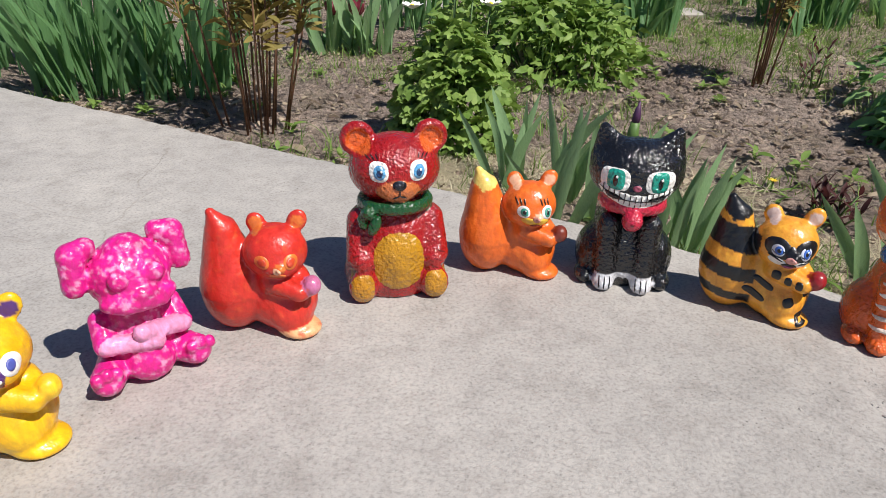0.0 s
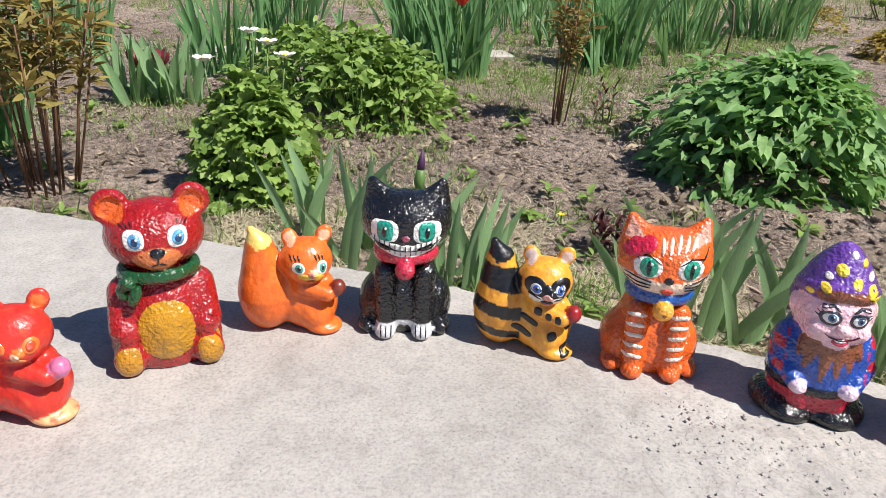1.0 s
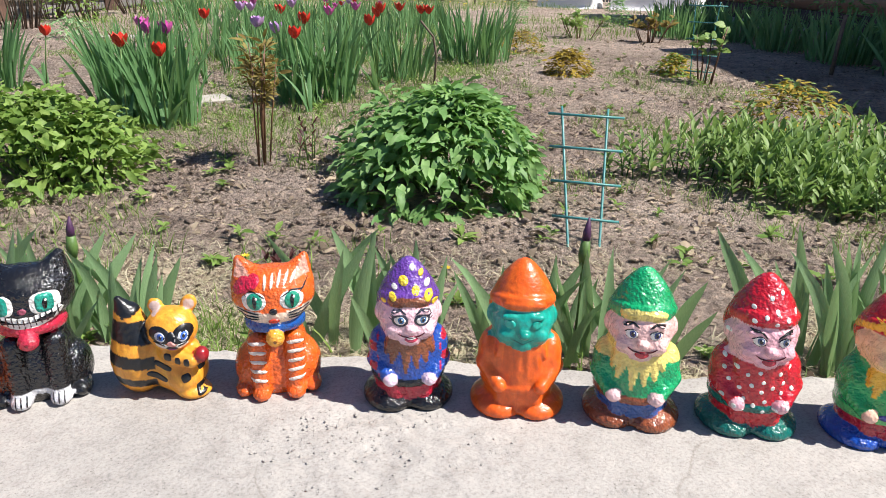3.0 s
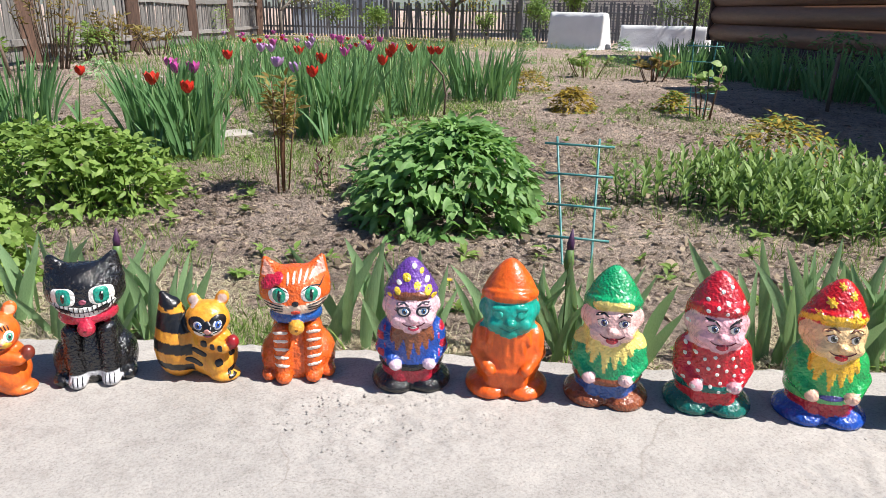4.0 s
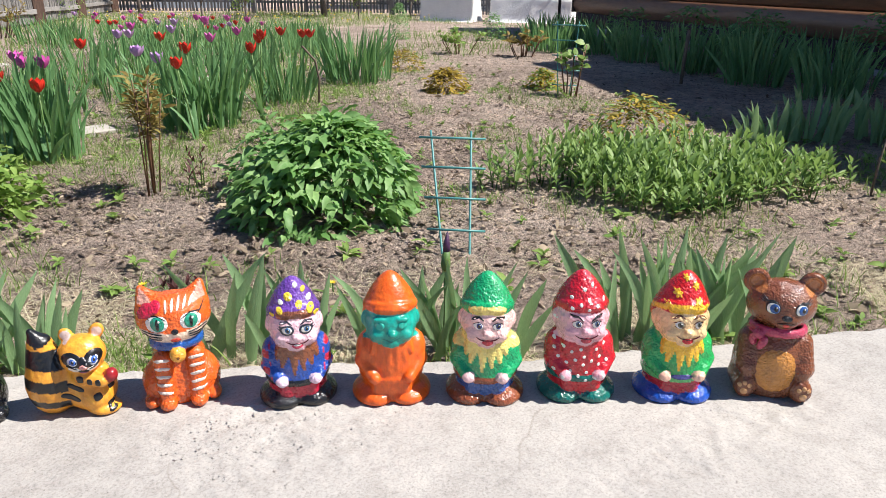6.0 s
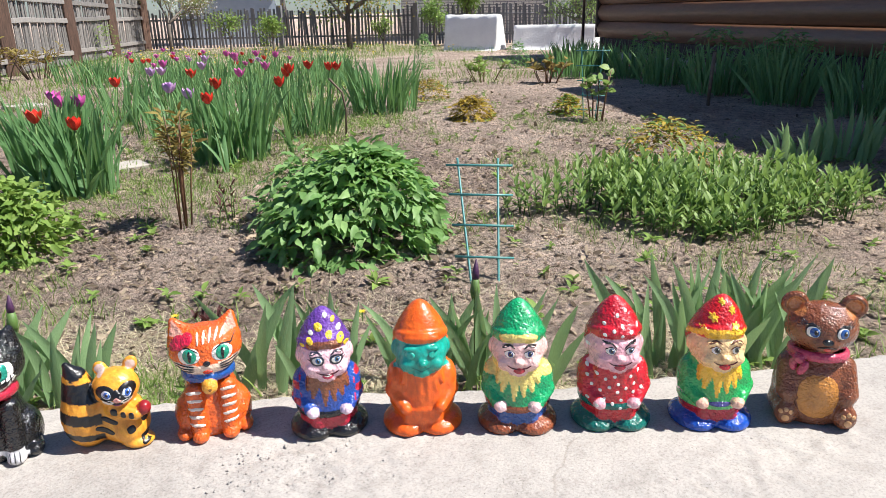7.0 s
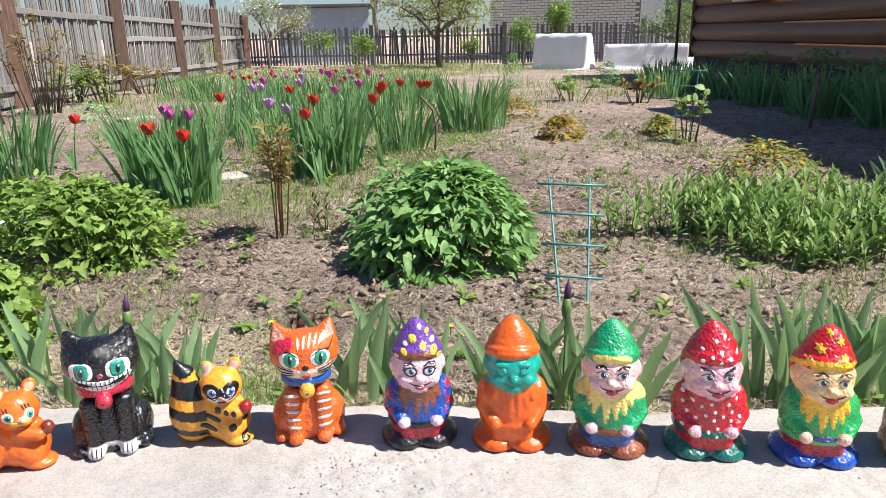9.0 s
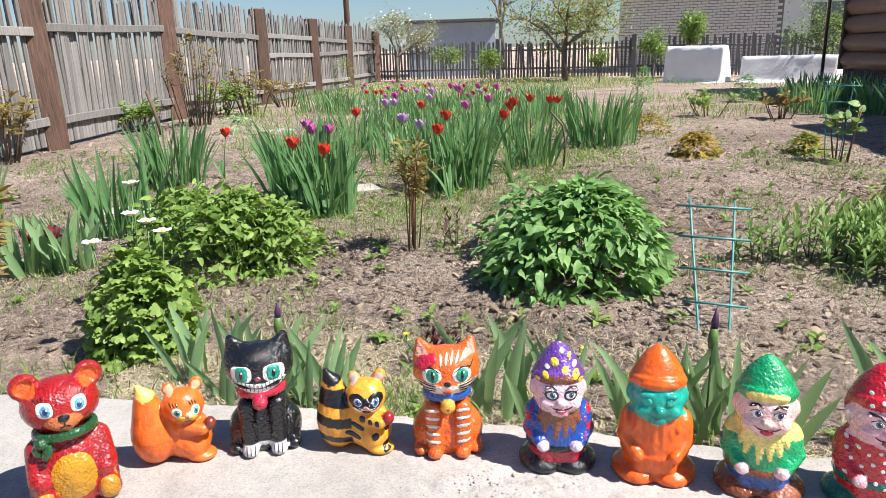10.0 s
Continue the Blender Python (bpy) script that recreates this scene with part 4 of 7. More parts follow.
def squirrel_form(fur, tip, ear_in, nut, foot):
    """The squirrel's mould: fat upright tail beside the body, head turned aside, a nut held in both paws."""
    g = Clay()
    g.ball((-0.047, 0.006, 0.070), (0.055, 0.052, 0.074), fur, 0.014)
    g.turned((-0.045, 0.006), [(0.075, 0.054), (0.105, 0.049), (0.135, 0.041), (0.160, 0.033), (0.180, 0.026), (0.192, 0.018)], fur, 0.010, 0.9, tip=(-0.12, 0.0))
    g.limb((-0.058, 0.004, 0.180), (-0.070, 0.000, 0.209), 0.024, 0.008, tip, 0.008)
    g.ball((0.032, 0.004, 0.052), (0.058, 0.048, 0.056), fur, 0.014)
    g.ball((0.030, -0.002, 0.096), (0.042, 0.036, 0.046), fur, 0.014)
    g.ball((0.046, -0.018, 0.040), (0.036, 0.034, 0.038), fur, 0.010)
    g.ball((0.030, -0.012, 0.150), (0.051, 0.045, 0.045), fur, 0.006)
    g.ball((0.042, -0.046, 0.138), (0.026, 0.017, 0.016), fur, 0.010)
    g.ball((0.046, -0.062, 0.142), (0.0065, 0.0065, 0.0055), ear_in, 0.003, lift=0.002)
    g.ball((0.000, 0.002, 0.191), (0.016, 0.008, 0.019), fur, 0.005, (0, -14, 0))
    g.ball((0.064, 0.004, 0.195), (0.016, 0.008, 0.021), fur, 0.005, (0, 26, 0))
    g.limb((0.024, -0.032, 0.104), (0.070, -0.048, 0.092), 0.018, 0.015, fur, 0.008)
    g.limb((0.064, -0.010, 0.104), (0.082, -0.038, 0.094), 0.016, 0.013, fur, 0.008)
    g.ball((0.090, -0.042, 0.103), (0.0145, 0.016, 0.017), nut, 0.003, lift=0.002)
    g.ball((0.062, -0.020, 0.010), (0.036, 0.034, 0.014), foot, 0.008, (0, 0, -14))
    g.paint(lambda x, y, z: (np.hypot(x - 0.000, z - 0.194) < 0.0110) & (y < 0.0) & (z > 0.180), ear_in)
    g.paint(lambda x, y, z: (np.hypot(x - 0.066, z - 0.197) < 0.0115) & (y < 0.002) & (z > 0.184), ear_in)
    g.aim(12, 0.030, -0.012)
    return g


def squirrel_eye(g, u, v, iris, white=WHITE, r=0.0115):
    g.dot(u, v, r, r * 1.05, white)
    g.dot(u + 0.001, v, r * 0.62, r * 0.72, iris, lift=0.0022)
    g.dot(u + 0.001, v, r * 0.28, r * 0.34, BLACK, lift=0.0030)
    g.dot(u + 0.003, v + 0.003, 0.0014, 0.0014, WHITE, lift=0.0036)


def squirrel_orange(at):
    o, pale, cream = colour(228, 106, 36), colour(240, 186, 150), colour(240, 208, 110)
    g = squirrel_form(o, cream, pale, colour(120, 50, 36), o)
    squirrel_eye(g, -0.022, 0.151, colour(60, 150, 130))
    squirrel_eye(g, 0.022, 0.151, colour(60, 150, 130))
    for u in (-0.022, 0.022):
        for k in (-1, 0, 1):
            g.line([(u - 0.003 + 0.006 * k, 0.164), (u - 0.006 + 0.007 * k, 0.175)], 0.003, colour(60, 30, 20))
    for s in (-1, 1):
        g.dot(s * 0.011, 0.133, 0.014, 0.008, colour(226, 180, 60), s * 10)
    g.dot(0, 0.139, 0.006, 0.005, colour(190, 130, 120), lift=0.004)
    g.dot(0.001, 0.124, 0.009, 0.005, colour(140, 40, 30), lift=0.002)
    g.build("squirrel_figure", at, "orange plaster squirrel with cream tail tip holding nut", "squirrel figurine", ROW, MATT, 0.0002, 11)


def squirrel_red(at):
    r, o = colour(206, 50, 38), colour(222, 116, 50)
    g = squirrel_form(r, r, o, colour(196, 110, 150), colour(230, 170, 120))
    for u in (-0.022, 0.022):
        g.dot(u, 0.150, 0.0115, 0.0115, o)
        g.dot(u, 0.150, 0.0070, 0.0070, colour(206, 70, 40), lift=0.0022)
    g.dot(0, 0.139, 0.0065, 0.0055, colour(226, 176, 140), lift=0.004)
    g.dot(0, 0.128, 0.014, 0.006, colour(220, 120, 60), lift=0.0014)
    g.build("squirrel_figure", at, "half-painted red plaster squirrel holding mauve nut", "squirrel figurine", ROW, MATT, 0.0002, 12, colour(214, 74, 44), 0.50)


def squirrel_yellow(at):
    y, violet = colour(238, 184, 20), colour(84, 50, 110)
    g = squirrel_form(y, y, violet, colour(240, 190, 40), y)
    for u in (-0.022, 0.022):
        g.dot(u, 0.151, 0.0125, 0.0130, WHITE)
        g.dot(u, 0.151, 0.0055, 0.0065, colour(80, 90, 170), lift=0.0022)
    g.dot(0, 0.138, 0.012, 0.009, violet, lift=0.004)
    g.dot(0.004, 0.142, 0.005, 0.003, WHITE, lift=0.005)
    g.dot(0, 0.126, 0.013, 0.005, colour(200, 110, 50), lift=0.002)
    g.build("squirrel_figure", at, "bright yellow plaster squirrel with violet nose", "squirrel figurine", ROW, MATT, 0.0002, 13)


def raccoon(at):
    y = colour(232, 158, 52)
    g = squirrel_form(y, BLACK, colour(214, 188, 178), colour(150, 30, 36), y)
    band = lambda lo, hi: (lambda x, yy, z: (x < -0.004 + np.clip(z - 0.1, 0, 0.03) * -0.2) & (z + 0.15 * x > lo) & (z + 0.15 * x < hi))
    for lo, hi in ((0.022, 0.041), (0.066, 0.092), (0.116, 0.160)):
        g.paint(band(lo, hi), BLACK)
    for u in (-0.021, 0.023):
        g.dot(u, 0.154, 0.021, 0.018, BLACK, -20 if u < 0 else 20)
        squirrel_eye(g, u, 0.151, colour(50, 100, 190), colour(205, 208, 220), 0.0105)
    g.dot(0, 0.146, 0.010, 0.016, BLACK)
    for s in (-1, 1):
        g.dot(s * 0.018, 0.130, 0.014, 0.009, WHITE, s * 14)
        g.line([(s * 0.012, 0.134), (s * 0.034, 0.140)], 0.003, BLACK, 0.003)
    g.dot(0, 0.139, 0.0085, 0.006, colour(226, 160, 150), lift=0.004)
    g.dot(0, 0.127, 0.012, 0.006, BLACK, lift=0.0026)
    g.dot(0, 0.123, 0.009, 0.005, colour(160, 70, 130), lift=0.004)
    g.aim(0, 0, 0)
    for u, v, w, h, t in ((0.010, 0.076, 0.020, 0.006, -24), (-0.002, 0.052, 0.022, 0.007, -24), (0.026, 0.102, 0.008, 0.009, 0), (0.046, 0.096, 0.006, 0.008, 0),
                          (0.064, 0.094, 0.006, 0.008, 0), (0.056, 0.052, 0.009, 0.009, 20), (0.082, 0.022, 0.009, 0.012, 20), (0.080, 0.068, 0.005, 0.010, 20)):
        g.dot(u, v, w, h, BLACK, t, power=3)
    g.build("raccoon_figure", at, "yellow plaster raccoon with black stripes and mask", "raccoon figurine", ROW, MATT, 0.0003, 14)


def puppy_pink(at):
    """Sitting puppy with flap ears, arms crossed over its trousers."""
    p, w = colour(216, 30, 132), colour(228, 150, 190)
    g = Clay()
    g.turned((0, 0.010), [(0.0, 0.058), (0.03, 0.070), (0.07, 0.070), (0.11, 0.062), (0.15, 0.050)], p, 0.012, 0.9)
    g.ball((0, -0.006, 0.206), (0.072, 0.062, 0.064), p, 0.010)
    g.ball((0, -0.046, 0.176), (0.066, 0.034, 0.026), p, 0.008)
    g.ball((0.004, -0.064, 0.192), (0.024, 0.018, 0.014), p, 0.006)
    g.ball((0, -0.012, 0.262), (0.032, 0.028, 0.020), p, 0.010)
    g.limb((-0.030, -0.062, 0.170), (0.034, -0.064, 0.168), 0.012, 0.012, p, 0.004)
    for s in (-1, 1):
        g.limb((s * 0.060, 0.0, 0.270), (s * 0.082, -0.004, 0.262), 0.018, 0.022, p, 0.008)
        g.limb((s * 0.084, -0.004, 0.262), (s * 0.090, -0.010, 0.208), 0.022, 0.020, p, 0.008)
        g.limb((s * 0.060, 0.0, 0.122), (s * 0.068, -0.034, 0.092), 0.022, 0.020, p, 0.008)
        g.limb((s * 0.066, -0.040, 0.092), (-s * 0.012, -0.066, 0.102 + s * 0.012), 0.018, 0.015, w, 0.004)
        g.limb((s * 0.050, -0.006, 0.034), (s * 0.080, -0.054, 0.034), 0.032, 0.029, p, 0.012)
        for k in (-1, 0, 1):
            g.ball((s * 0.084 + k * 0.017, -0.072 - 0.003 * (1 - abs(k)), 0.058 - abs(k) * 0.006), (0.011, 0.011, 0.013), p, 0.004)
        g.ball((s * 0.030, -0.058, 0.222), (0.018, 0.012, 0.018), p, 0.004)
        g.hoop((s * 0.030, -0.066, 0.222), 0.010, 0.003, p, 0.002, 1.0, 90)
    g.ball((0, -0.052, 0.040), (0.042, 0.026, 0.038), p, 0.012)
    g.build("puppy_figure", at, "plaster puppy patchily brushed with magenta paint", "dog figurine", ROW, MATT, 0.0012, 15, w, 0.34)


def stand(x, y, turn, size=1.0):
    return pose(x, y, -0.001, 0, 0, turn) @ Matrix.Scale(size, 4)


squirrel_yellow(stand(-0.450, 0.655, 30, 1.08))
puppy_pink(stand(-0.324, 0.862, 44, 0.85))
squirrel_red(stand(-0.168, 1.000, 6, 1.04))
bear_red(stand(0.038, 1.174, 16, 0.97))
squirrel_orange(stand(0.262, 1.262, 2, 1.02))
cat_black(stand(0.491, 1.270, -6, 1.02))
raccoon(stand(0.722, 1.166, -20, 1.03))
cat_ginger(stand(0.952, 1.096, -14, 0.985))
gnome_purple(stand(1.196, 0.944, -20, 1.0))
gnome_orange(stand(1.398, 0.824, -29, 1.03))
gnome_green(stand(1.596, 0.692, -37, 1.03))
gnome_red(stand(1.798, 0.572, -33, 1.03))
gnome_yellow(stand(2.003, 0.432, -35, 1.03))
bear_brown(stand(2.213, 0.296, -46, 0.95))


# ---- house with log siding ----
def build_house():
    corner, along = Vector((13.0, 12.0, 0.0)), Vector((-0.37, -0.929, 0.0))
    out = Vector((-0.929, 0.37, 0.0))
    turn = Matrix(((out.x, along.x, 0, corner.x), (out.y, along.y, 0, corner.y), (0, 0, 1, -0.09), (0, 0, 0, 1)))
    house = tagged(new("house"), "brown log-sided house with dark metal skirting", "house")
    house.matrix_world = turn
    def piece(name, bm, mat, label="", smooth=False):
        return part(name, bm, mat, house, label, smooth)
    # Unseen wall tops and the low far end are sized to shape the shadow.
    length, high, shadow_step = 20.0, 4.95, 8.4
    bm = bmesh.new()
    box(bm, (-8.0, shadow_step, -0.4), (-0.06, length, high))
    box(bm, (-7.9, 0.0, -0.4), (-0.06, shadow_step, 3.6))
    piece("wall", bm, LOG_PAINT)
    bm = bmesh.new()
    box(bm, (-8.0, -0.02, -0.4), (0.10, length, 0.14), 0.01)
    piece("foundation", bm, CONCRETE, "grey concrete plinth")
    for k in range(66):
        bm = bmesh.new()
        y0 = k * 0.30
        box(bm, (-0.05, y0 + 0.004, 0.13), (0.0, y0 + 0.296, 0.42), 0.006)
        for j in range(4):
            tube(bm, [(0.0, y0 + 0.04 + j * 0.075, 0.15), (0.0, y0 + 0.04 + j * 0.075, 0.41)], 0.012, 5)
        piece("skirting_panel", bm, SKIRT)
    rows = int((high - 0.42) / 0.36)
    for k in range(rows):
        bm = bmesh.new()
        z0 = 0.42 + k * 0.36
        prof = [(-0.06, z0), (0.015, z0 + 0.012)] + [(0.015 + 0.075 * math.sin(math.pi * t / 8), z0 + 0.012 + 0.336 * t / 8) for t in range(1, 8)] + [(0.015, z0 + 0.350), (-0.06, z0 + 0.36)]
        ends = [[bm.verts.new((x, y, z)) for x, z in prof] for y in (-0.03 if z0 < 3.2 else shadow_step, length)]
        for i in range(len(prof) - 1):
            bm.faces.new((ends[0][i], ends[0][i + 1], ends[1][i + 1], ends[1][i])).smooth = True
        bm.faces.new(ends[0][::-1])
        bm.faces.new(ends[1])
        bmesh.ops.recalc_face_normals(bm, faces=bm.faces[:])
        piece("log_board", bm, LOG_PAINT)
    bm = bmesh.new()
    box(bm, (-0.02, -0.06, 0.42), (0.10, 0.03, 3.6), 0.01)
    piece("corner_board", bm, POST_WOOD)
    # Roof out of view, added for the shadow it throws on the beds.
    bm = bmesh.new()
    for s, x0, x1 in ((1, -4.0, 0.3), (-1, -4.0, -8.3)):
        vs = [bm.verts.new(q) for q in ((x0, shadow_step - 0.2, high + 1.2), (x1, shadow_step - 0.2, high - 0.05), (x1, length + 0.6, high - 0.05), (x0, length + 0.6, high + 1.2))]
        lo = [bm.verts.new(v.co - Vector((0, 0, 0.12))) for v in vs]
        bm.faces.new(vs)
        bm.faces.new(lo[::-1])
        for i in range(4):
            bm.faces.new((vs[i], lo[i], lo[(i + 1) % 4], vs[(i + 1) % 4]))
    bmesh.ops.recalc_face_normals(bm, faces=bm.faces[:])
    box(bm, (-8.1, -0.3, 3.6), (0.25, shadow_step - 0.25, 3.74))
    piece("roof", bm, ROOF)
    window = part("window", box_mesh((0.03, 2.2, 1.62), (0.10, 3.7, 3.0), 0.01), WHITE_PAINT, house, "white-framed window")
    part("sill", box_mesh((0.03, 2.1, 1.52), (0.22, 3.8, 1.60), 0.01), WHITE_PAINT, window)
    part("pane", box_mesh((0.096, 2.3, 1.72), (0.108, 3.6, 2.9)), GLASS_DARK, window)


def box_mesh(lo, hi, bevel=0.0):
    bm = bmesh.new()
    box(bm, lo, hi, bevel)
    return bm


build_house()

# ---- plank fence ----
FENCE = [(-3.00, 6.10), (-1.66, 9.20), (-0.46, 12.20), (1.12, 15.46), (2.60, 18.90), (3.98, 22.06), (5.45, 25.25)]


def build_fence():
    rng = random.Random(11)
    fence = tagged(new("fence"), "weathered grey picket fence on thick brown posts", "fence")
    picks = []
    for k in range(4):
        bm = bmesh.new()
        w = 0.030 + 0.006 * k
        box(bm, (-w, -0.012, 0), (w, 0.012, 1.0), 0.004)
        for v in bm.verts:
            if v.co.z > 0.9:
                v.co.x *= 0.75
                v.co.z += 0.03 * (v.co.x * 14) * (1 if k % 2 else -1)
            v.co.x += 0.006 * math.sin(v.co.z * 5 + k)
        picks.append(mesh_of("slat", bm, OLD_WOOD))
    for i, (x, y) in enumerate(FENCE):
        z = ground_z(x, y)
        bm = bmesh.new()
        h = (2.2, 2.15, 2.0, 1.95, 1.92, 1.85, 1.75)[i]
        box(bm, (-0.15, -0.13, -0.2), (0.15, 0.13, h), 0.015)
        bmesh.ops.subdivide_edges(bm, edges=bm.edges[:], cuts=3, use_grid_fill=True)
        for v in bm.verts:
            v.co += Vector((noise.noise(v.co * 5 + Vector((i, 0, 0))), noise.noise(v.co * 5 + Vector((0, i, 3))), 0)) * 0.02
        post = part("post", bm, POST_WOOD, fence, "dark brown weathered post")
        post.matrix_local = pose(x, y, z, rng.uniform(-1.5, 1.5), rng.uniform(-1.5, 1.5), -66)
    for (x0, y0), (x1, y1) in zip(FENCE, FENCE[1:]):
        d = Vector((x1 - x0, y1 - y0, 0))
        n = Vector((d.y, -d.x, 0)).normalized()
        yaw = math.degrees(math.atan2(d.y, d.x))
        for hz in (0.32, 1.02, 1.42):
            if hz == 1.02 and x0 < 0.5:
                continue
            bm = bmesh.new()
            a, b = Vector((x0, y0, ground_z(x0, y0) + hz)) + n * 0.05, Vector((x1, y1, ground_z(x1, y1) + hz + rng.uniform(-0.06, 0.06))) + n * 0.05
            L = (b - a).length
            box(bm, (0, -0.02, -0.05), (L, 0.02, 0.05), 0.006)
            bmesh.ops.subdivide_edges(bm, edges=[e for e in bm.edges if abs(e.verts[0].co.x - e.verts[1].co.x) > L * 0.5], cuts=7)
            for v in bm.verts:
                v.co.z += 0.02 * noise.noise((v.co.x * 1.3, hz * 9, x0)) + 0.008 * noise.noise((v.co.x * 6, v.co.z * 9, x0))
            bmesh.ops.transform(bm, matrix=Matrix.Translation(a) @ Matrix.Rotation(math.atan2(d.y, d.x), 4, "Z") @ Matrix.Rotation(-math.asin((b.z - a.z) / L), 4, "Y"), verts=bm.verts[:])
            part("rail", bm, OLD_WOOD, fence)
        count = 46 if x0 < 2 else 40
        for k in range(count):
            t = (k + 0.5 + rng.uniform(-0.25, 0.25)) / count
            p = Vector((x0, y0, 0)) + d * t
            z = ground_z(p.x, p.y)
            h = 1.86 + rng.uniform(-0.14, 0.10)
            m = pose(p.x, p.y, z + 0.04, rng.uniform(-1.5, 1.5), rng.gauss(0, 1.8), yaw) @ Matrix.Diagonal((rng.uniform(0.8, 1.15), 1, h, 1))
            shared("slat", rng.choice(picks), m, fence)


build_fence()

BACK = [(5.4, 25.6), (9.4, 23.2), (13.0, 20.4), (16.2, 17.4), (19.4, 14.4)]


def build_back_fence():
    rng = random.Random(12)
    fence = tagged(new("picket_fence"), "low grey picket fence with gaps at the plot's end", "fence")
    bm = bmesh.new()
    box(bm, (-0.035, -0.01, 0), (0.035, 0.01, 1.0), 0.003)
    for v in bm.verts:
        if v.co.z > 0.9 and abs(v.co.x) > 0.02:
            v.co.z -= 0.05
    pick = mesh_of("slat", bm, PLANK_WOOD)
    for (x0, y0), (x1, y1) in zip(BACK, BACK[1:]):
        d = Vector((x1 - x0, y1 - y0, 0))
        yaw = math.degrees(math.atan2(d.y, d.x))
        n = Vector((d.y, -d.x, 0)).normalized()
        for hz in (0.35, 0.95):
            bm = bmesh.new()
            a, b = Vector((x0, y0, ground_z(x0, y0) + hz)) - n * 0.05, Vector((x1, y1, ground_z(x1, y1) + hz)) - n * 0.05
            tube(bm, [a, b], 0.04, 4)
            part("rail", bm, PLANK_WOOD, fence)
        bm = bmesh.new()
        box(bm, (-0.08, -0.08, -0.2), (0.08, 0.08, 1.35), 0.01)
        part("post", bm, PLANK_WOOD, fence).matrix_local = pose(x0, y0, ground_z(x0, y0), 0, 0, yaw)
        for k in range(42):
            p = Vector((x0, y0, 0)) + d * ((k + 0.5 + rng.uniform(-0.15, 0.15)) / 42)
            m = pose(p.x, p.y, ground_z(p.x, p.y) + 0.05, 0, rng.gauss(0, 1.6), yaw) @ Matrix.Diagonal((rng.uniform(0.8, 1.2), 1, 1.22 + rng.uniform(-0.09, 0.09), 1))
            shared("slat", pick, m, fence)


build_back_fence()


# ---- buildings beyond the plot ----
def build_shed():
    shed = tagged(new("shed"), "blue-grey rendered shed with flat dark roof", "shed")
    shed.matrix_world = pose(7.4, 28.4, 0.1, 0, 0, -20)
    part("wall", box_mesh((0, 0, -0.3), (3.6, 3.0, 1.90), 0.02), BLUE_WALL, shed)
    part("roof", box_mesh((-0.25, -0.3, 1.90), (3.85, 3.3, 2.02), 0.02), ROOF, shed)


def build_brick_house():
    house = tagged(new("brick_house"), "pale brick house with green eaves behind the fence", "house")
    a, b = Vector((15.0, 24.9, -0.1)), Vector((22.8, 17.2, -0.1))
    d = (b - a).normalized()
    out = Vector((-d.y, d.x, 0))
    if out.dot(Vector((0, -1, 0))) < 0:
        out = -out
    house.matrix_world = Matrix(((d.x, out.x, 0, a.x), (d.y, out.y, 0, a.y), (0, 0, 1, a.z), (0, 0, 0, 1)))
    length = (b - a).length
    part("wall", box_mesh((0, -5.0, -0.3), (length, -0.012, 2.78)), MORTAR, house)
    bm = bmesh.new()
    for row in range(28):
        for k in range(int(5.6 / 0.27) + 1):
            x0 = k * 0.27 - (0.135 if row % 2 else 0)
            if x0 > 5.4:
                continue
            x0 = max(x0, 0.0)
            box(bm, (x0, -0.05, row * 0.099 + 0.008), (x0 + 0.250, 0.0, row * 0.099 + 0.086))
    bricks = part("brick_course", bm, BRICK, house)
    tagged(bricks, kind="stuff")
    part("eave", box_mesh((-0.4, -5.2, 2.78), (length + 0.3, 0.35, 2.98), 0.02), GREEN_TRIM, house, "green painted eaves board")
    bm = bmesh.new()
    vs = [bm.verts.new(q) for q in ((-0.4, 0.4, 2.98), (length + 0.3, 0.4, 2.98), (length + 0.3, -2.5, 4.6), (-0.4, -2.5, 4.6), (-0.4, -5.3, 2.98), (length + 0.3, -5.3, 2.98))]
    for f in ((0, 1, 2, 3), (3, 2, 5, 4), (0, 3, 4), (1, 5, 2)):
        bm.faces.new([vs[i] for i in f])
    part("roof", bm, ROOF, house)
    part("render", box_mesh((5.7, -0.05, -0.2), (length, 0.0, 2.78)), WHITE_PAINT, house, "whitewashed wall")
    for x in (6.5, 8.9):
        w = part("window", box_mesh((x, -0.02, 1.0), (x + 1.1, 0.05, 2.3), 0.01), WHITE_PAINT, house)
        for x0 in (x + 0.07, x + 0.59):
            part("pane", box_mesh((x0, 0.045, 1.07), (x0 + 0.44, 0.058, 2.23)), GLASS_DARK, w)


build_shed()
build_brick_house()

bm = bmesh.new()
tube(bm, [(4.9, 27.5, -0.2), (4.92, 27.5, 2.5), (4.9, 27.5, 6.0)], [0.12, 0.11, 0.10], 8)
tagged(link_mesh("utility_pole", bm, POST_WOOD), "tall brown wooden pole behind the fence", "pole")
bm = bmesh.new()
tube(bm, [(13.2, 33.0, -0.2), (13.2, 33.0, 8.0)], [0.10, 0.08], 8)
tagged(link_mesh("utility_pole", bm, PLANK_WOOD), "distant grey wooden pole", "pole")
bm = bmesh.new()
tube(bm, [(12.75, 12.3, -0.1), (12.75, 12.3, 4.6)], 0.035, 8)
tagged(link_mesh("drain_pipe", bm, SKIRT), "thin dark pipe standing at the house corner", "pipe")


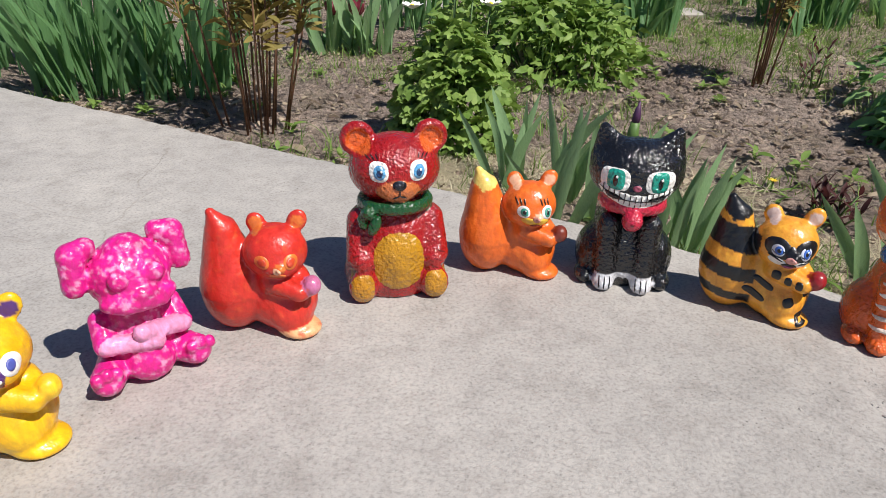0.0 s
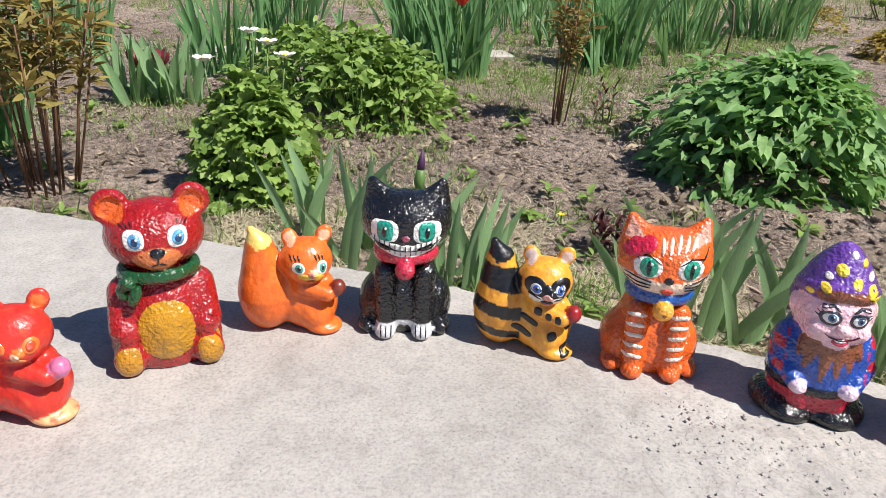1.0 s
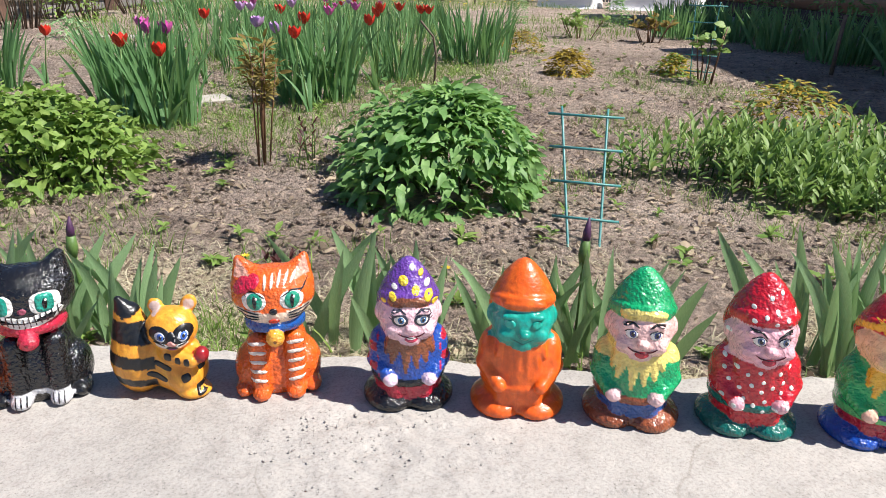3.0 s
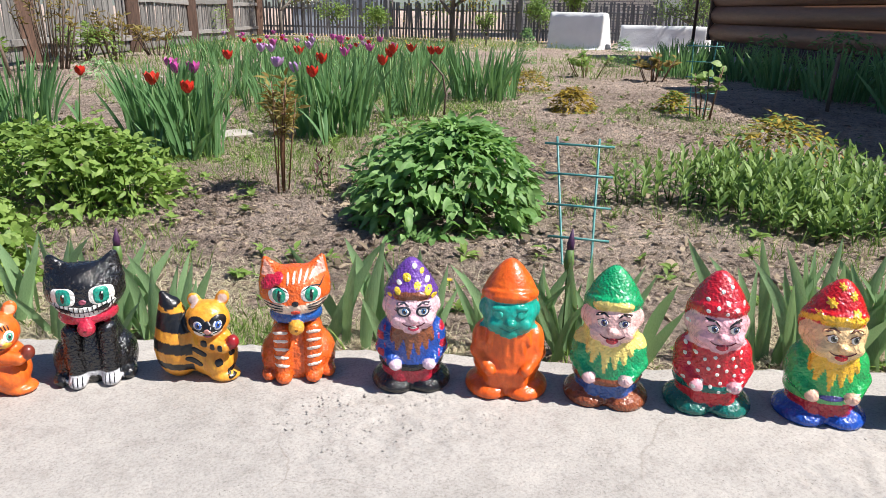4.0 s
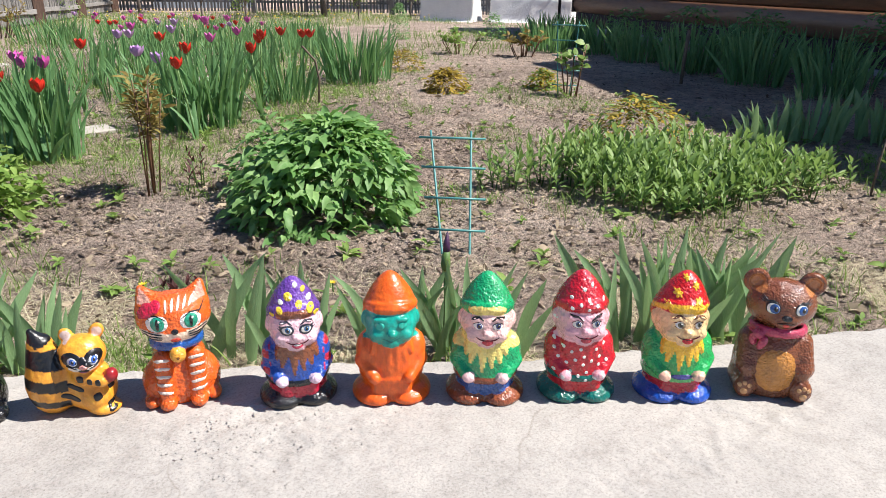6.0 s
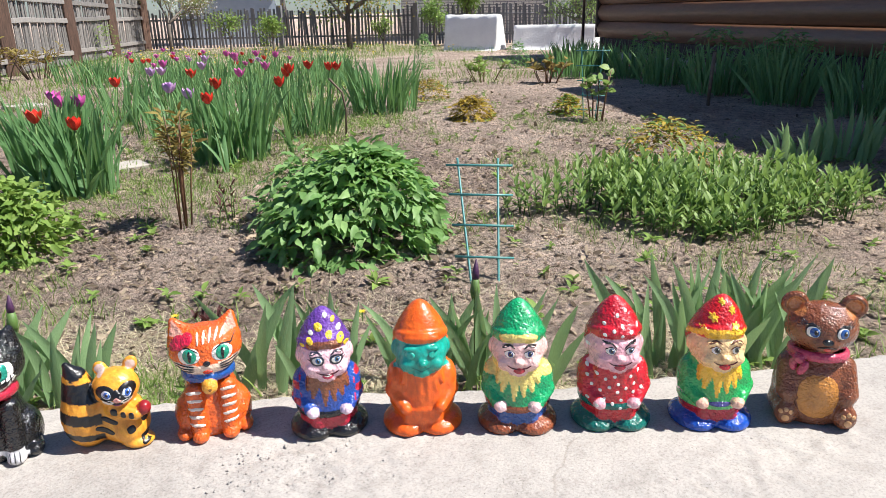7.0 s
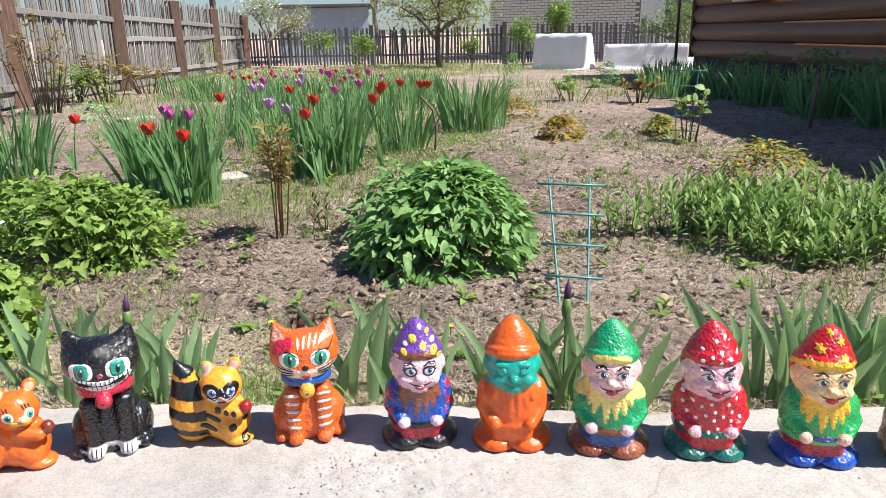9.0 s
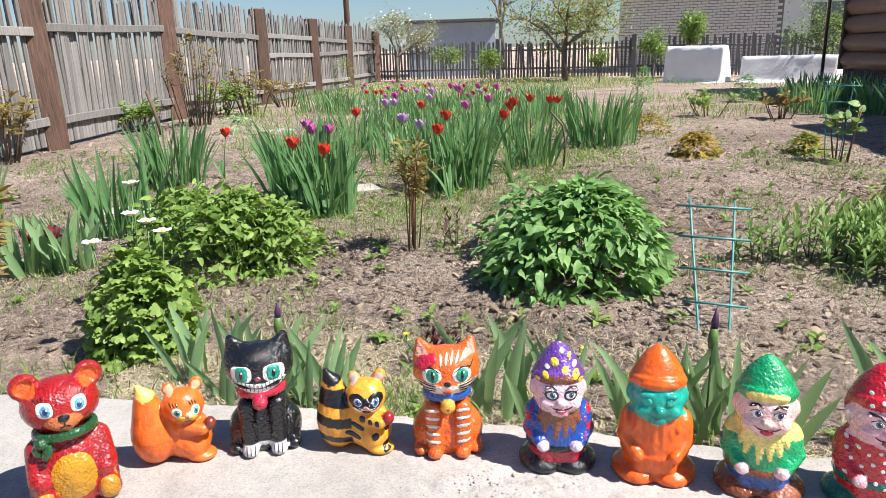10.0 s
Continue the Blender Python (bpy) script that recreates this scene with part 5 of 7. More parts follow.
def cover(name, a, b, high, lean, label, seed):
    """A bed under white cloth: a steep front, a slack top, folds along the ground."""
    a, b = Vector(a), Vector(b)
    d = b - a
    back = Vector((-d.y, d.x, 0)).normalized()
    if back.y < 0:
        back = -back
    nu, nv = 26, 18
    bm = bmesh.new()
    prof = [(-0.10, 0.0), (0.0, 0.06), (lean * 0.5, high * 0.5), (lean, high), (lean + 0.35, high - 0.05), (lean + 0.7, 0.0)]
    ts = np.linspace(0, 5, nv)
    grid = []
    for j in range(nv):
        s, h = np.interp(ts[j], range(6), [q[0] for q in prof]), np.interp(ts[j], range(6), [q[1] for q in prof])
        row = []
        for i in range(nu):
            u = i / (nu - 1)
            w = noise.noise((u * 6 + seed, ts[j] * 1.3, seed)) * 0.022 + noise.noise((u * 17, ts[j] * 2, seed)) * 0.009
            p = a + d * u + back * (s + w) + Vector((0, 0, ground_z(a.x, a.y) + h + w * 0.6 * (h > 0.03) - 0.01))
            row.append(bm.verts.new(p))
        grid.append(row)
    for j in range(nv - 1):
        for i in range(nu - 1):
            bm.faces.new((grid[j][i], grid[j][i + 1], grid[j + 1][i + 1], grid[j + 1][i])).smooth = True
    for col in (0, nu - 1):
        bm.faces.new([grid[j][col] for j in range(nv)])
    bmesh.ops.recalc_face_normals(bm, faces=bm.faces[:])
    tagged(link_mesh(name, bm, SHEET), label, "plant cover")


cover("bed_cover", (11.95, 17.10, 0), (12.82, 15.78, 0), 0.98, 0.14, "white cloth stretched over a garden frame", 1.0)
cover("bed_cover", (13.28, 15.65, 0), (14.62, 13.78, 0), 0.68, 0.20, "low white cloth cover over a garden bed", 4.0)


# ---- teal plant trellis ----
def trellis(name, base, top, right, rows, wide, label, wire=0.0055):
    """Two uprights and cross wires that stick out past them, leaning from base to top."""
    t = thing(name, (0, 0, 0), label, "trellis")
    base, top, right = Vector(base), Vector(top), Vector(right).normalized()
    for s in (-0.5, 0.5):
        bm = bmesh.new()
        p, q = base + right * wide * 0.62 * s, top + right * wide * s
        tube(bm, [p + (p - q).normalized() * 0.14, p, q, q + (q - p).normalized() * 0.035], wire, 6)
        part("upright", bm, TEAL, t)
    for k in range(rows):
        bm = bmesh.new()
        f = k / (rows - 1)
        c = base.lerp(top, f) + Vector((0, -0.008, 0))
        w = wide * (0.62 + 0.38 * f) / 2 + 0.060
        tube(bm, [c - right * w, c + right * w], wire, 6)
        part("cross_wire", bm, TEAL, t)
    return t


trellis("plant_trellis", (2.20, 1.66, -0.112), (2.41, 2.005, 0.325), (0.76, -0.65, 0), 5, 0.178, "teal wire trellis leaning in bare soil")
trellis("plant_trellis", (5.50, 4.50, 0.05), (5.52, 4.52, 0.60), (0.62, -0.78, 0), 5, 0.20, "small teal wire trellis with a young rose")


# ---- plants ----
def on_ground(x, y, dip=0.01):
    return (x, y, ground_z(x, y) - dip)


def leaf_mesh(name, material, length, width, cup=0.2, droop=0.4, tip=1.4, steps=5, wave=0.0):
    """One broad leaf lying along +x, arched, with a folded middle rib."""
    bm = bmesh.new()
    rows = []
    for i in range(steps + 1):
        t = i / steps
        w = width / 2 * 2.65 * t ** 0.62 * (1 - t) ** 0.85 if 0 < t < 1 else 0
        x, z = length * t, -droop * length * t * t + 0.10 * length * t
        if i in (0, steps):
            rows.append([bm.verts.new((x, 0, z))])
        else:
            wv = wave * length * (1 if i % 2 else -1)
            rows.append([bm.verts.new((x, -w, z + cup * w + wv)), bm.verts.new((x, 0, z)), bm.verts.new((x, w, z + cup * w - wv))])
    for a, b in zip(rows, rows[1:]):
        if len(a) == 1:
            for k in (0, 1):
                bm.faces.new((a[0], b[k + 1], b[k])).smooth = True
        elif len(b) == 1:
            for k in (0, 1):
                bm.faces.new((a[k], a[k + 1], b[0])).smooth = True
        else:
            for k in (0, 1):
                bm.faces.new((a[k], a[k + 1], b[k + 1], b[k])).smooth = True
    bmesh.ops.recalc_face_normals(bm, faces=bm.faces[:])
    for f in bm.faces:
        if f.normal.z < 0:
            f.normal_flip()
    return mesh_of(name, bm, material)


def join_meshes(name, pieces, parent, materials, kind=""):
    """Many posed copies of small meshes as one mesh."""
    verts, faces, mats, n = [], [], [], 0
    cache = {}
    for me, m, mi in pieces:
        if me not in cache:
            co = np.empty(len(me.vertices) * 3)
            me.vertices.foreach_get("co", co)
            cache[me] = (co.reshape(-1, 3), [tuple(p.vertices) for p in me.polygons])
        co, fs = cache[me]
        mm = np.array(m)
        verts.append(co @ mm[:3, :3].T + mm[:3, 3])
        faces += [tuple(i + n for i in f) for f in fs]
        mats += [mi] * len(fs)
        n += len(co)
    me = bpy.data.meshes.new(name)
    me.from_pydata(np.concatenate(verts).tolist(), [], faces)
    me.polygons.foreach_set("use_smooth", [True] * len(me.polygons))
    me.polygons.foreach_set("material_index", mats)
    for m in materials:
        me.materials.append(m)
    ob = new(name, me)
    if parent:
        ob.parent = parent
    if kind:
        tagged(ob, kind=kind)
    return ob


def sword_mesh(name, material, wide, lean, curl, twist=0.3, steps=7):
    """A sword leaf one metre long whose flat side faces y: it leans and bends within its own plane and ends in a slanting point."""
    bm = bmesh.new()
    p, ang, rows = Vector((0, 0, 0)), lean, []
    for i in range(steps + 1):
        t = i / steps
        w = wide / 2 * (0.62 + 0.38 * min(1.0, t * 2.2)) * max(0.0, 1 - t ** 3.2)
        d = Vector((math.sin(ang), 0, math.cos(ang)))
        s = Vector((math.cos(ang) * math.cos(twist * t), math.sin(twist * t), -math.sin(ang)))
        n = Vector((0, -1, 0))
        if i == steps:
            rows.append([bm.verts.new(p - s * wide * 0.12)])
        else:
            rows.append([bm.verts.new(p - s * w), bm.verts.new(p + n * w * 0.34), bm.verts.new(p + s * w)])
        p = p + d / steps
        ang += curl / steps * (0.4 + 1.2 * t)
    for a, b in zip(rows, rows[1:]):
        for k in (0, 1):
            f = bm.faces.new((a[k], a[k + 1], b[k + 1], b[k])) if len(b) == 3 else bm.faces.new((a[k], a[k + 1], b[0]))
            f.smooth = True
    return mesh_of(name, bm, material)


def swords(material, wide):
    return [sword_mesh("leaf", material, wide * w, lean, curl, tw) for w, lean, curl, tw in
            ((1.0, 0.02, 0.12, 0.2), (0.9, 0.10, 0.30, -0.3), (1.1, 0.22, 0.45, 0.4), (0.8, 0.05, 0.7, -0.5), (1.05, 0.36, 0.35, 0.3), (0.9, 0.15, 0.95, 0.6), (1.0, 0.50, 0.30, -0.2))]


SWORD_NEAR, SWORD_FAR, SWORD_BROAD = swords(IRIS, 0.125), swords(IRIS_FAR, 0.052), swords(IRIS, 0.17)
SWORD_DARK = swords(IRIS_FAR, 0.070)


def iris_near(x, y, count, high, label, seed, bud=False, spread=0.12, turn=-30.0):
    """A clump close by: flat fans of broad blades, each a piece of its own."""
    rng = random.Random(seed)
    c = thing("iris_clump", on_ground(x, y), label, "iris plant", "iris clumps along the slab")
    ca, sa = math.cos(radians(turn)), math.sin(radians(turn))
    for k in range(count + 2):
        off, deep = rng.uniform(-spread, spread), rng.uniform(-0.07, 0.07)
        side = 1 if off + rng.gauss(0, 0.07) > 0 else -1
        pick = rng.choices(range(7), (3, 4, 4, 1, 3, 2, 2))[0]
        yaw = turn + rng.gauss(0, 26) + (0 if side > 0 else 180)
        m = pose(ca * off - sa * deep, sa * off + ca * deep, 0, rng.gauss(0, 6), 0, yaw) @ Matrix.Scale(high * rng.uniform(0.55, 1.02), 4)
        shared("leaf", SWORD_NEAR[pick], m, c)
    if bud:
        bm = bmesh.new()
        tube(bm, [(0, 0, 0), (0.004, 0, high * 0.5), (0.0, 0, high * 0.92)], [0.008, 0.007, 0.008], 6)
        part("stem", bm, GREEN_STEM, c)
        bm = bmesh.new()
        tube(bm, [(0, 0, high * 0.78), (0, 0, high * 0.88), (0.002, 0, high * 1.0)], [0.008, 0.015, 0.011], 8)
        part("bud_sheath", bm, GREEN_STEM, c, "pale green bud sheath")
        bm = bmesh.new()
        tube(bm, [(0.002, 0, high * 0.98), (0.003, 0, high * 1.06), (0.006, 0, high * 1.18)], [0.010, 0.0105, 0.002], 8)
        part("bud", bm, DARK_PETAL, c, "dark violet flower bud")
    return c


def iris_far(x, y, count, high, radius, label, seed, leaves=None, flat=1.0, parts=True, droop=1.9):
    rng = random.Random(seed)
    c = thing("iris_clump", on_ground(x, y), label, "iris plant", "iris clumps in the bed")
    rest = []
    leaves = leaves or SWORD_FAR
    count = int(count * (1.5 if parts else 1.8))
    for k in range(count):
        a, r = rng.uniform(0, 6.283), radius * math.sqrt(rng.random()) * 0.86
        edge = r / radius
        pick = rng.choices(range(7), (5 - 2 * edge, 4, 1 + edge, droop, 0.9 * edge + 0.1, 1.2 * edge * droop, 0.4 * edge))[0]
        m = pose(math.cos(a) * r * 0.85, math.sin(a) * r * 0.85 * flat, 0, rng.gauss(0, 8), 0, math.degrees(a) + rng.gauss(0, 40)) @ Matrix.Scale(high * rng.uniform(0.7, 1.15), 4)
        if parts:
            shared("leaf", leaves[pick], m, c)
        else:
            rest.append((leaves[pick], m, 0))
    if rest:
        join_meshes("foliage", rest, c, [leaves[0].materials[0]], "stuff")
    return c


def petal_cup(bm, at, size, petals=6, open_=0.3, material=0):
    """A tulip's cup of pointed petals."""
    for k in range(petals):
        a = 2 * math.pi * k / petals + 0.3 * (k % 2)
        r0 = size * 0.15
        side = Vector((-math.sin(a), math.cos(a), 0))
        out = Vector((math.cos(a), math.sin(a), 0))
        rows = []
        for t, rad, w in ((0, 0.3, 0.25), (0.35, 0.95, 0.62), (0.7, 1.0 + open_ * 0.5, 0.55), (1.0, 0.7 + open_ * 1.5, 0.0)):
            p = Vector(at) + out * (size * 0.42 * rad) + Vector((0, 0, size * 1.15 * t))
            rows.append([bm.verts.new(p)] if w == 0 else [bm.verts.new(p - side * size * w * 0.6), bm.verts.new(p + out * size * 0.08), bm.verts.new(p + side * size * w * 0.6)])
        for q, s in zip(rows, rows[1:]):
            for j in (0, 1):
                f = bm.faces.new((q[j], q[j + 1], s[j + 1], s[j])) if len(s) == 3 else bm.faces.new((q[j], q[j + 1], s[0]))
                f.smooth, f.material_index = True, material


def tulip(x, y, high, mat, label, seed, size=0.055, open_=0.3, leaves=3, category="tulip"):
    rng = random.Random(seed)
    c = thing("tulip", on_ground(x, y), label, category, "tulips in the bed")
    dx, dy = rng.uniform(-0.06, 0.06), rng.uniform(-0.06, 0.06)
    bm = bmesh.new()
    tube(bm, [(0, 0, 0), (dx * 0.4, dy * 0.4, high * 0.5), (dx, dy, high)], [0.006, 0.005, 0.005], 5)
    part("stem", bm, GREEN_STEM, c)
    bm = bmesh.new()
    petal_cup(bm, (dx, dy, high - 0.005), size, 6, open_)
    part("blossom", bm, mat, c)
    for k in range(leaves):
        bm = bmesh.new()
        blade(bm, (0, 0, 0), rng.uniform(0, 6.28), high * rng.uniform(0.5, 0.75), 0.05, 0.3, rng.uniform(0.3, 0.9), 6, 0.35, 0.3, 1.8)
        part("leaf", bm, IRIS_FAR, c)
    return c


def dome_bush(name, x, y, rx, ry, high, leaf_list, count, label, category, mats, seed, parts=0, low=-0.05, stems=0, flare=0.0, lift=0.25, shell=0.55, rough=0.12, scale=(0.7, 1.15), wild=1.0):
    """A mound of leaves that hang outwards like shingles, with an uneven outline."""
    rng = random.Random(seed)
    c = thing(name, on_ground(x, y, 0.0), label, category)
    own, rest = 0, []
    lumps = [(rng.uniform(0, 6.28), rng.uniform(0.2, 1.3), rng.uniform(0.3, 0.6)) for _ in range(9)]
    for k in range(count):
        a, u = rng.uniform(0, 2 * math.pi), rng.random() ** 0.85
        el = u * math.pi / 2
        n = Vector((math.cos(a) * math.cos(el), math.sin(a) * math.cos(el), math.sin(el)))
        bump = 1.0 + sum(0.10 * math.exp(-((((a - la + math.pi) % 6.283) - math.pi) ** 2 + (el - le) ** 2) / lw ** 2) for la, le, lw in lumps) - 0.06 + rng.gauss(0, rough * 0.5)
        depth = bump * (1.0 if rng.random() < shell else rng.uniform(0.62, 1.0))
        p = Vector((n.x * rx * depth, n.y * ry * depth, max(0.01, n.z * high * depth + low * math.cos(el))))
        pitch = math.degrees(el) - 62 + rng.gauss(0, 20) + lift * 40
        m = Matrix.Translation(p) @ pose(0, 0, 0, rng.gauss(0, 20 * wild), -pitch * 0.34 + 2 + rng.gauss(0, 10 * wild), math.degrees(a) + rng.gauss(0, 34 * wild)) @ Matrix.Scale(rng.uniform(*scale), 4)
        me = rng.choice(leaf_list)
        if own < parts and p.y < ry * 0.35:
            shared("leaf", me, m, c)
            own += 1
        else:
            rest.append((me, m, rng.randrange(len(mats))))
    if rest:
        join_meshes("foliage", rest, c, mats, "stuff")
    if stems:
        bm = bmesh.new()
        for k in range(stems):
            a, r = rng.uniform(0, 6.283), rng.uniform(0.15, 0.8)
            tube(bm, [(math.cos(a) * rx * r * 0.4, math.sin(a) * ry * r * 0.4, -0.02), (math.cos(a) * rx * r, math.sin(a) * ry * r, high * (1 - r * 0.6) * 0.9)], [0.006, 0.003], 5)
        tagged(part("undergrowth", bm, GREEN_STEM, c), kind="stuff")
    return c


# broad-leaved mound in the middle of the bed
HOSTA_LEAVES = [leaf_mesh("leaf", HOSTA, L, W, cup, droop, 1.4, 6, wv) for L, W, cup, droop, wv in
                ((0.086, 0.036, 0.35, 0.28, 0.03), (0.096, 0.039, 0.25, 0.42, 0.04), (0.076, 0.036, 0.45, 0.20, 0.03), (0.100, 0.038, 0.30, 0.50, 0.04))]
dome_bush("leafy_bush", 2.055, 2.50, 0.405, 0.385, 0.425, HOSTA_LEAVES, 2100, "round mound of broad glossy dark green leaves", "shrub", [HOSTA], 21, 300, shell=0.72, stems=30, wild=1.5)
dome_bush("leafy_bush", 1.95, 2.95, 0.30, 0.25, 0.36, HOSTA_LEAVES, 160, "low green leaves behind the large mound", "shrub", [HOSTA], 22)

HERB_LEAVES = [leaf_mesh("leaf", HERB, L, W, cup, droop, 1.4, 5, wv) for L, W, cup, droop, wv in
               ((0.075, 0.030, 0.3, 0.3, 0.05), (0.085, 0.032, 0.2, 0.4, 0.06), (0.060, 0.027, 0.35, 0.2, 0.05), (0.070, 0.025, 0.25, 0.3, 0.04))]
dome_bush("herb_bush", 0.42, 3.42, 0.43, 0.42, 0.36, HERB_LEAVES, 1400, "spreading mound of bright green pointed leaves", "herb patch", [HERB], 23, 220, stems=40, shell=0.6, wild=2.2)
dome_bush("herb_bush", 0.16, 3.82, 0.34, 0.34, 0.33, HERB_LEAVES, 520, "green herb mound behind white anemones", "herb patch", [HERB], 24, stems=20, wild=2.2)
dome_bush("herb_bush", 0.62, 3.25, 0.22, 0.22, 0.28, HERB_LEAVES, 340, "low edge of the bright green herb mound", "herb patch", [HERB], 25, stems=10, wild=2.2)


def anemone_bush():
    rng = random.Random(31)
    bm = bmesh.new()
    for a in (-70, -35, 0, 35, 70):
        d = Vector((math.cos(radians(a)), math.sin(radians(a)), 0))
        s = Vector((-d.y, d.x, 0))
        L = 0.052 - abs(a) * 0.00022
        vs = [bm.verts.new(q) for q in ((0, 0, 0), d * L * 0.55 - s * 0.009 + Vector((0, 0, 0.004)), d * L * 0.8 - s * 0.011, d * L - Vector((0, 0, 0.006)), d * L * 0.8 + s * 0.011, d * L * 0.55 + s * 0.009 + Vector((0, 0, 0.004)))]
        bm.faces.new(vs)
    lobed = mesh_of("leaf", bm, HERB)
    c = dome_bush("anemone", 0.06, 2.30, 0.205, 0.19, 0.36, [lobed], 1050, "lobed green anemone bush with white flowers", "anemone", [HERB], 32, 260, stems=26, shell=0.6, wild=2.2, scale=(0.6, 1.0))
    for k, (dx, dy, h) in enumerate(((-0.13, 0.02, 0.43), (0.0, 0.16, 0.50), (0.06, 0.13, 0.47), (0.12, 0.06, 0.44), (-0.02, 0.42, 0.58))):
        bm = bmesh.new()
        tube(bm, [(dx * 0.5, dy * 0.5, 0.15), (dx * 0.9, dy * 0.9, h * 0.75), (dx, dy, h)], 0.0028, 5)
        stem = part("flower_stem", bm, GREEN_STEM, c)
        bm = bmesh.new()
        for j in range(5):
            a = 2 * math.pi * j / 5 + k
            d, s = Vector((math.cos(a), math.sin(a), 0)), Vector((-math.sin(a), math.cos(a), 0))
            at = Vector((dx, dy, h))
            rows = [[at + d * r - s * w + Vector((0, 0, z)), at + d * r + Vector((0, 0, z - 0.002)), at + d * r + s * w + Vector((0, 0, z))] for r, w, z in ((0.003, 0.004, 0.0), (0.016, 0.017, 0.006), (0.029, 0.016, 0.013), (0.036, 0.007, 0.016))]
            rows = [[bm.verts.new(q) for q in row] for row in rows]
            for p, q in zip(rows, rows[1:]):
                for i in (0, 1):
                    bm.faces.new((p[i], p[i + 1], q[i + 1], q[i])).smooth = True
        bloom = part("blossom", bm, WHITE_PETAL, c, "white five-petalled blossom")
        bm = bmesh.new()
        bmesh.ops.create_uvsphere(bm, u_segments=8, v_segments=6, radius=0.008, matrix=Matrix.Translation((dx, dy, h + 0.006)))
        part("flower_centre", bm, YELLOW_PETAL, bloom, "yellow centre")


anemone_bush()


def stalk_bush(name, x, y, high, stalks, spread, leaves, label, seed, leaf_mat, stem_mat, category="peony", thick=1.0, wide=0.017):
    """Upright stalks from one crown, fine leaves near the tops."""
    rng = random.Random(seed)
    c = thing(name, on_ground(x, y), label, category)
    blades = leaf_mesh("leaf", leaf_mat, 0.062, wide, 0.2, 0.3, 1.4, 4)
    pieces = []
    for k in range(stalks):
        a, r = rng.uniform(0, 6.28), spread * math.sqrt(rng.random())
        h = high * rng.uniform(0.7, 1.05)
        base, top = Vector((math.cos(a) * r * 0.45, math.sin(a) * r * 0.45, 0)), Vector((math.cos(a) * r, math.sin(a) * r, h))
        mid = base.lerp(top, 0.5) + Vector((rng.gauss(0, 0.01), rng.gauss(0, 0.01), 0))
        bm = bmesh.new()
        tube(bm, [base, mid, top], [0.0045 * thick, 0.0038 * thick, 0.0025 * thick], 5)
        part("stalk", bm, stem_mat, c)
        for j in range(leaves):
            f = rng.uniform(0.55, 1.02)
            p = base.lerp(top, f)
            sa = rng.uniform(0, 360)
            for q in range(3):
                pieces.append((blades, Matrix.Translation(p) @ pose(0, 0, 0, rng.gauss(0, 30), -rng.uniform(0, 55), sa + (q - 1) * 35) @ pose(0.02, 0, 0) @ Matrix.Scale(rng.uniform(0.7, 1.3) * (0.6 + 0.4 * thick), 4), 0))
    join_meshes("foliage", pieces, c, [leaf_mat], "stuff")
    return c


stalk_bush("peony", -0.62, 2.34, 0.72, 18, 0.27, 16, "bare reddish peony stalks with bronze young leaves", 41, BRONZE, STEM)
stalk_bush("peony", 1.37, 3.26, 0.64, 8, 0.14, 10, "slender peony stalks with bronze young leaves", 42, BRONZE, STEM)
for args in ((-0.10, 10.9, 1.25, 20, 0.50, 4, "thin twiggy shrub coming into leaf by the fence", 43, BRONZE), (0.75, 12.3, 0.75, 18, 0.50, 6, "low twiggy shrub by the fence", 44, BRONZE),
             (-2.0, 8.2, 0.70, 20, 0.42, 9, "bronze leaved shrub beside a fence post", 45, BRONZE), (0.2, 12.6, 0.55, 16, 0.45, 10, "low green shrub by the fence", 49, WEED),
             (-0.9, 10.6, 0.40, 14, 0.35, 14, "low green shrub at a fence post", 50, WEED), (1.5, 14.2, 0.60, 16, 0.45, 7, "bronze shrub further along the fence", 51, BRONZE)):
    stalk_bush("bare_shrub", *args, TWIG, "shrub", 2.4)
stalk_bush("rose", 5.45, 4.35, 0.46, 5, 0.14, 4, "young rose with pale leaves on a trellis", 46, PHLOX, STEM, "rose", 1.8, 0.045)
stalk_bush("rose", 7.2, 7.1, 0.34, 9, 0.34, 4, "low rose bush with reddish leaves", 47, BRONZE, STEM, "rose", 1.9, 0.035)
stalk_bush("rose", 6.7, 7.9, 0.32, 8, 0.32, 4, "small rose bush on bare soil", 48, WEED, STEM, "rose", 1.9, 0.035)

# sword-leaved clumps right behind the slab
for args in ((0.33, 1.86, 12, 0.33, "iris leaves behind the orange squirrel", 51), (0.44, 1.68, 12, 0.38, "tall iris clump behind the black cat", 52),
             (0.68, 1.60, 12, 0.34, "iris clump with broad blades behind the raccoon", 53), (1.16, 1.36, 10, 0.36, "iris clump behind the ginger cat", 54),
             (1.32, 1.27, 9, 0.36, "iris clump behind the purple gnome", 55), (1.60, 1.09, 10, 0.37, "iris clump behind the orange gnome", 56),
             (1.80, 0.97, 10, 0.36, "iris leaves behind the green gnome", 57), (2.24, 0.74, 12, 0.42, "dense iris clump behind the red gnome", 58),
             (2.40, 0.66, 16, 0.42, "dense tall iris clump at the slab", 59), (2.54, 0.60, 12, 0.40, "iris clump behind the brown bear", 60)):
    iris_near(*args)
iris_near(1.72, 1.05, 3, 0.335, "budding iris stem with dark violet bud", 61, bud=True, spread=0.03)
iris_near(0.56, 1.70, 2, 0.29, "budding iris behind the black cat", 62, bud=True, spread=0.02)
iris_near(2.22, 0.80, 2, 0.36, "iris with pale green upright leaves", 63, bud=False, spread=0.02)

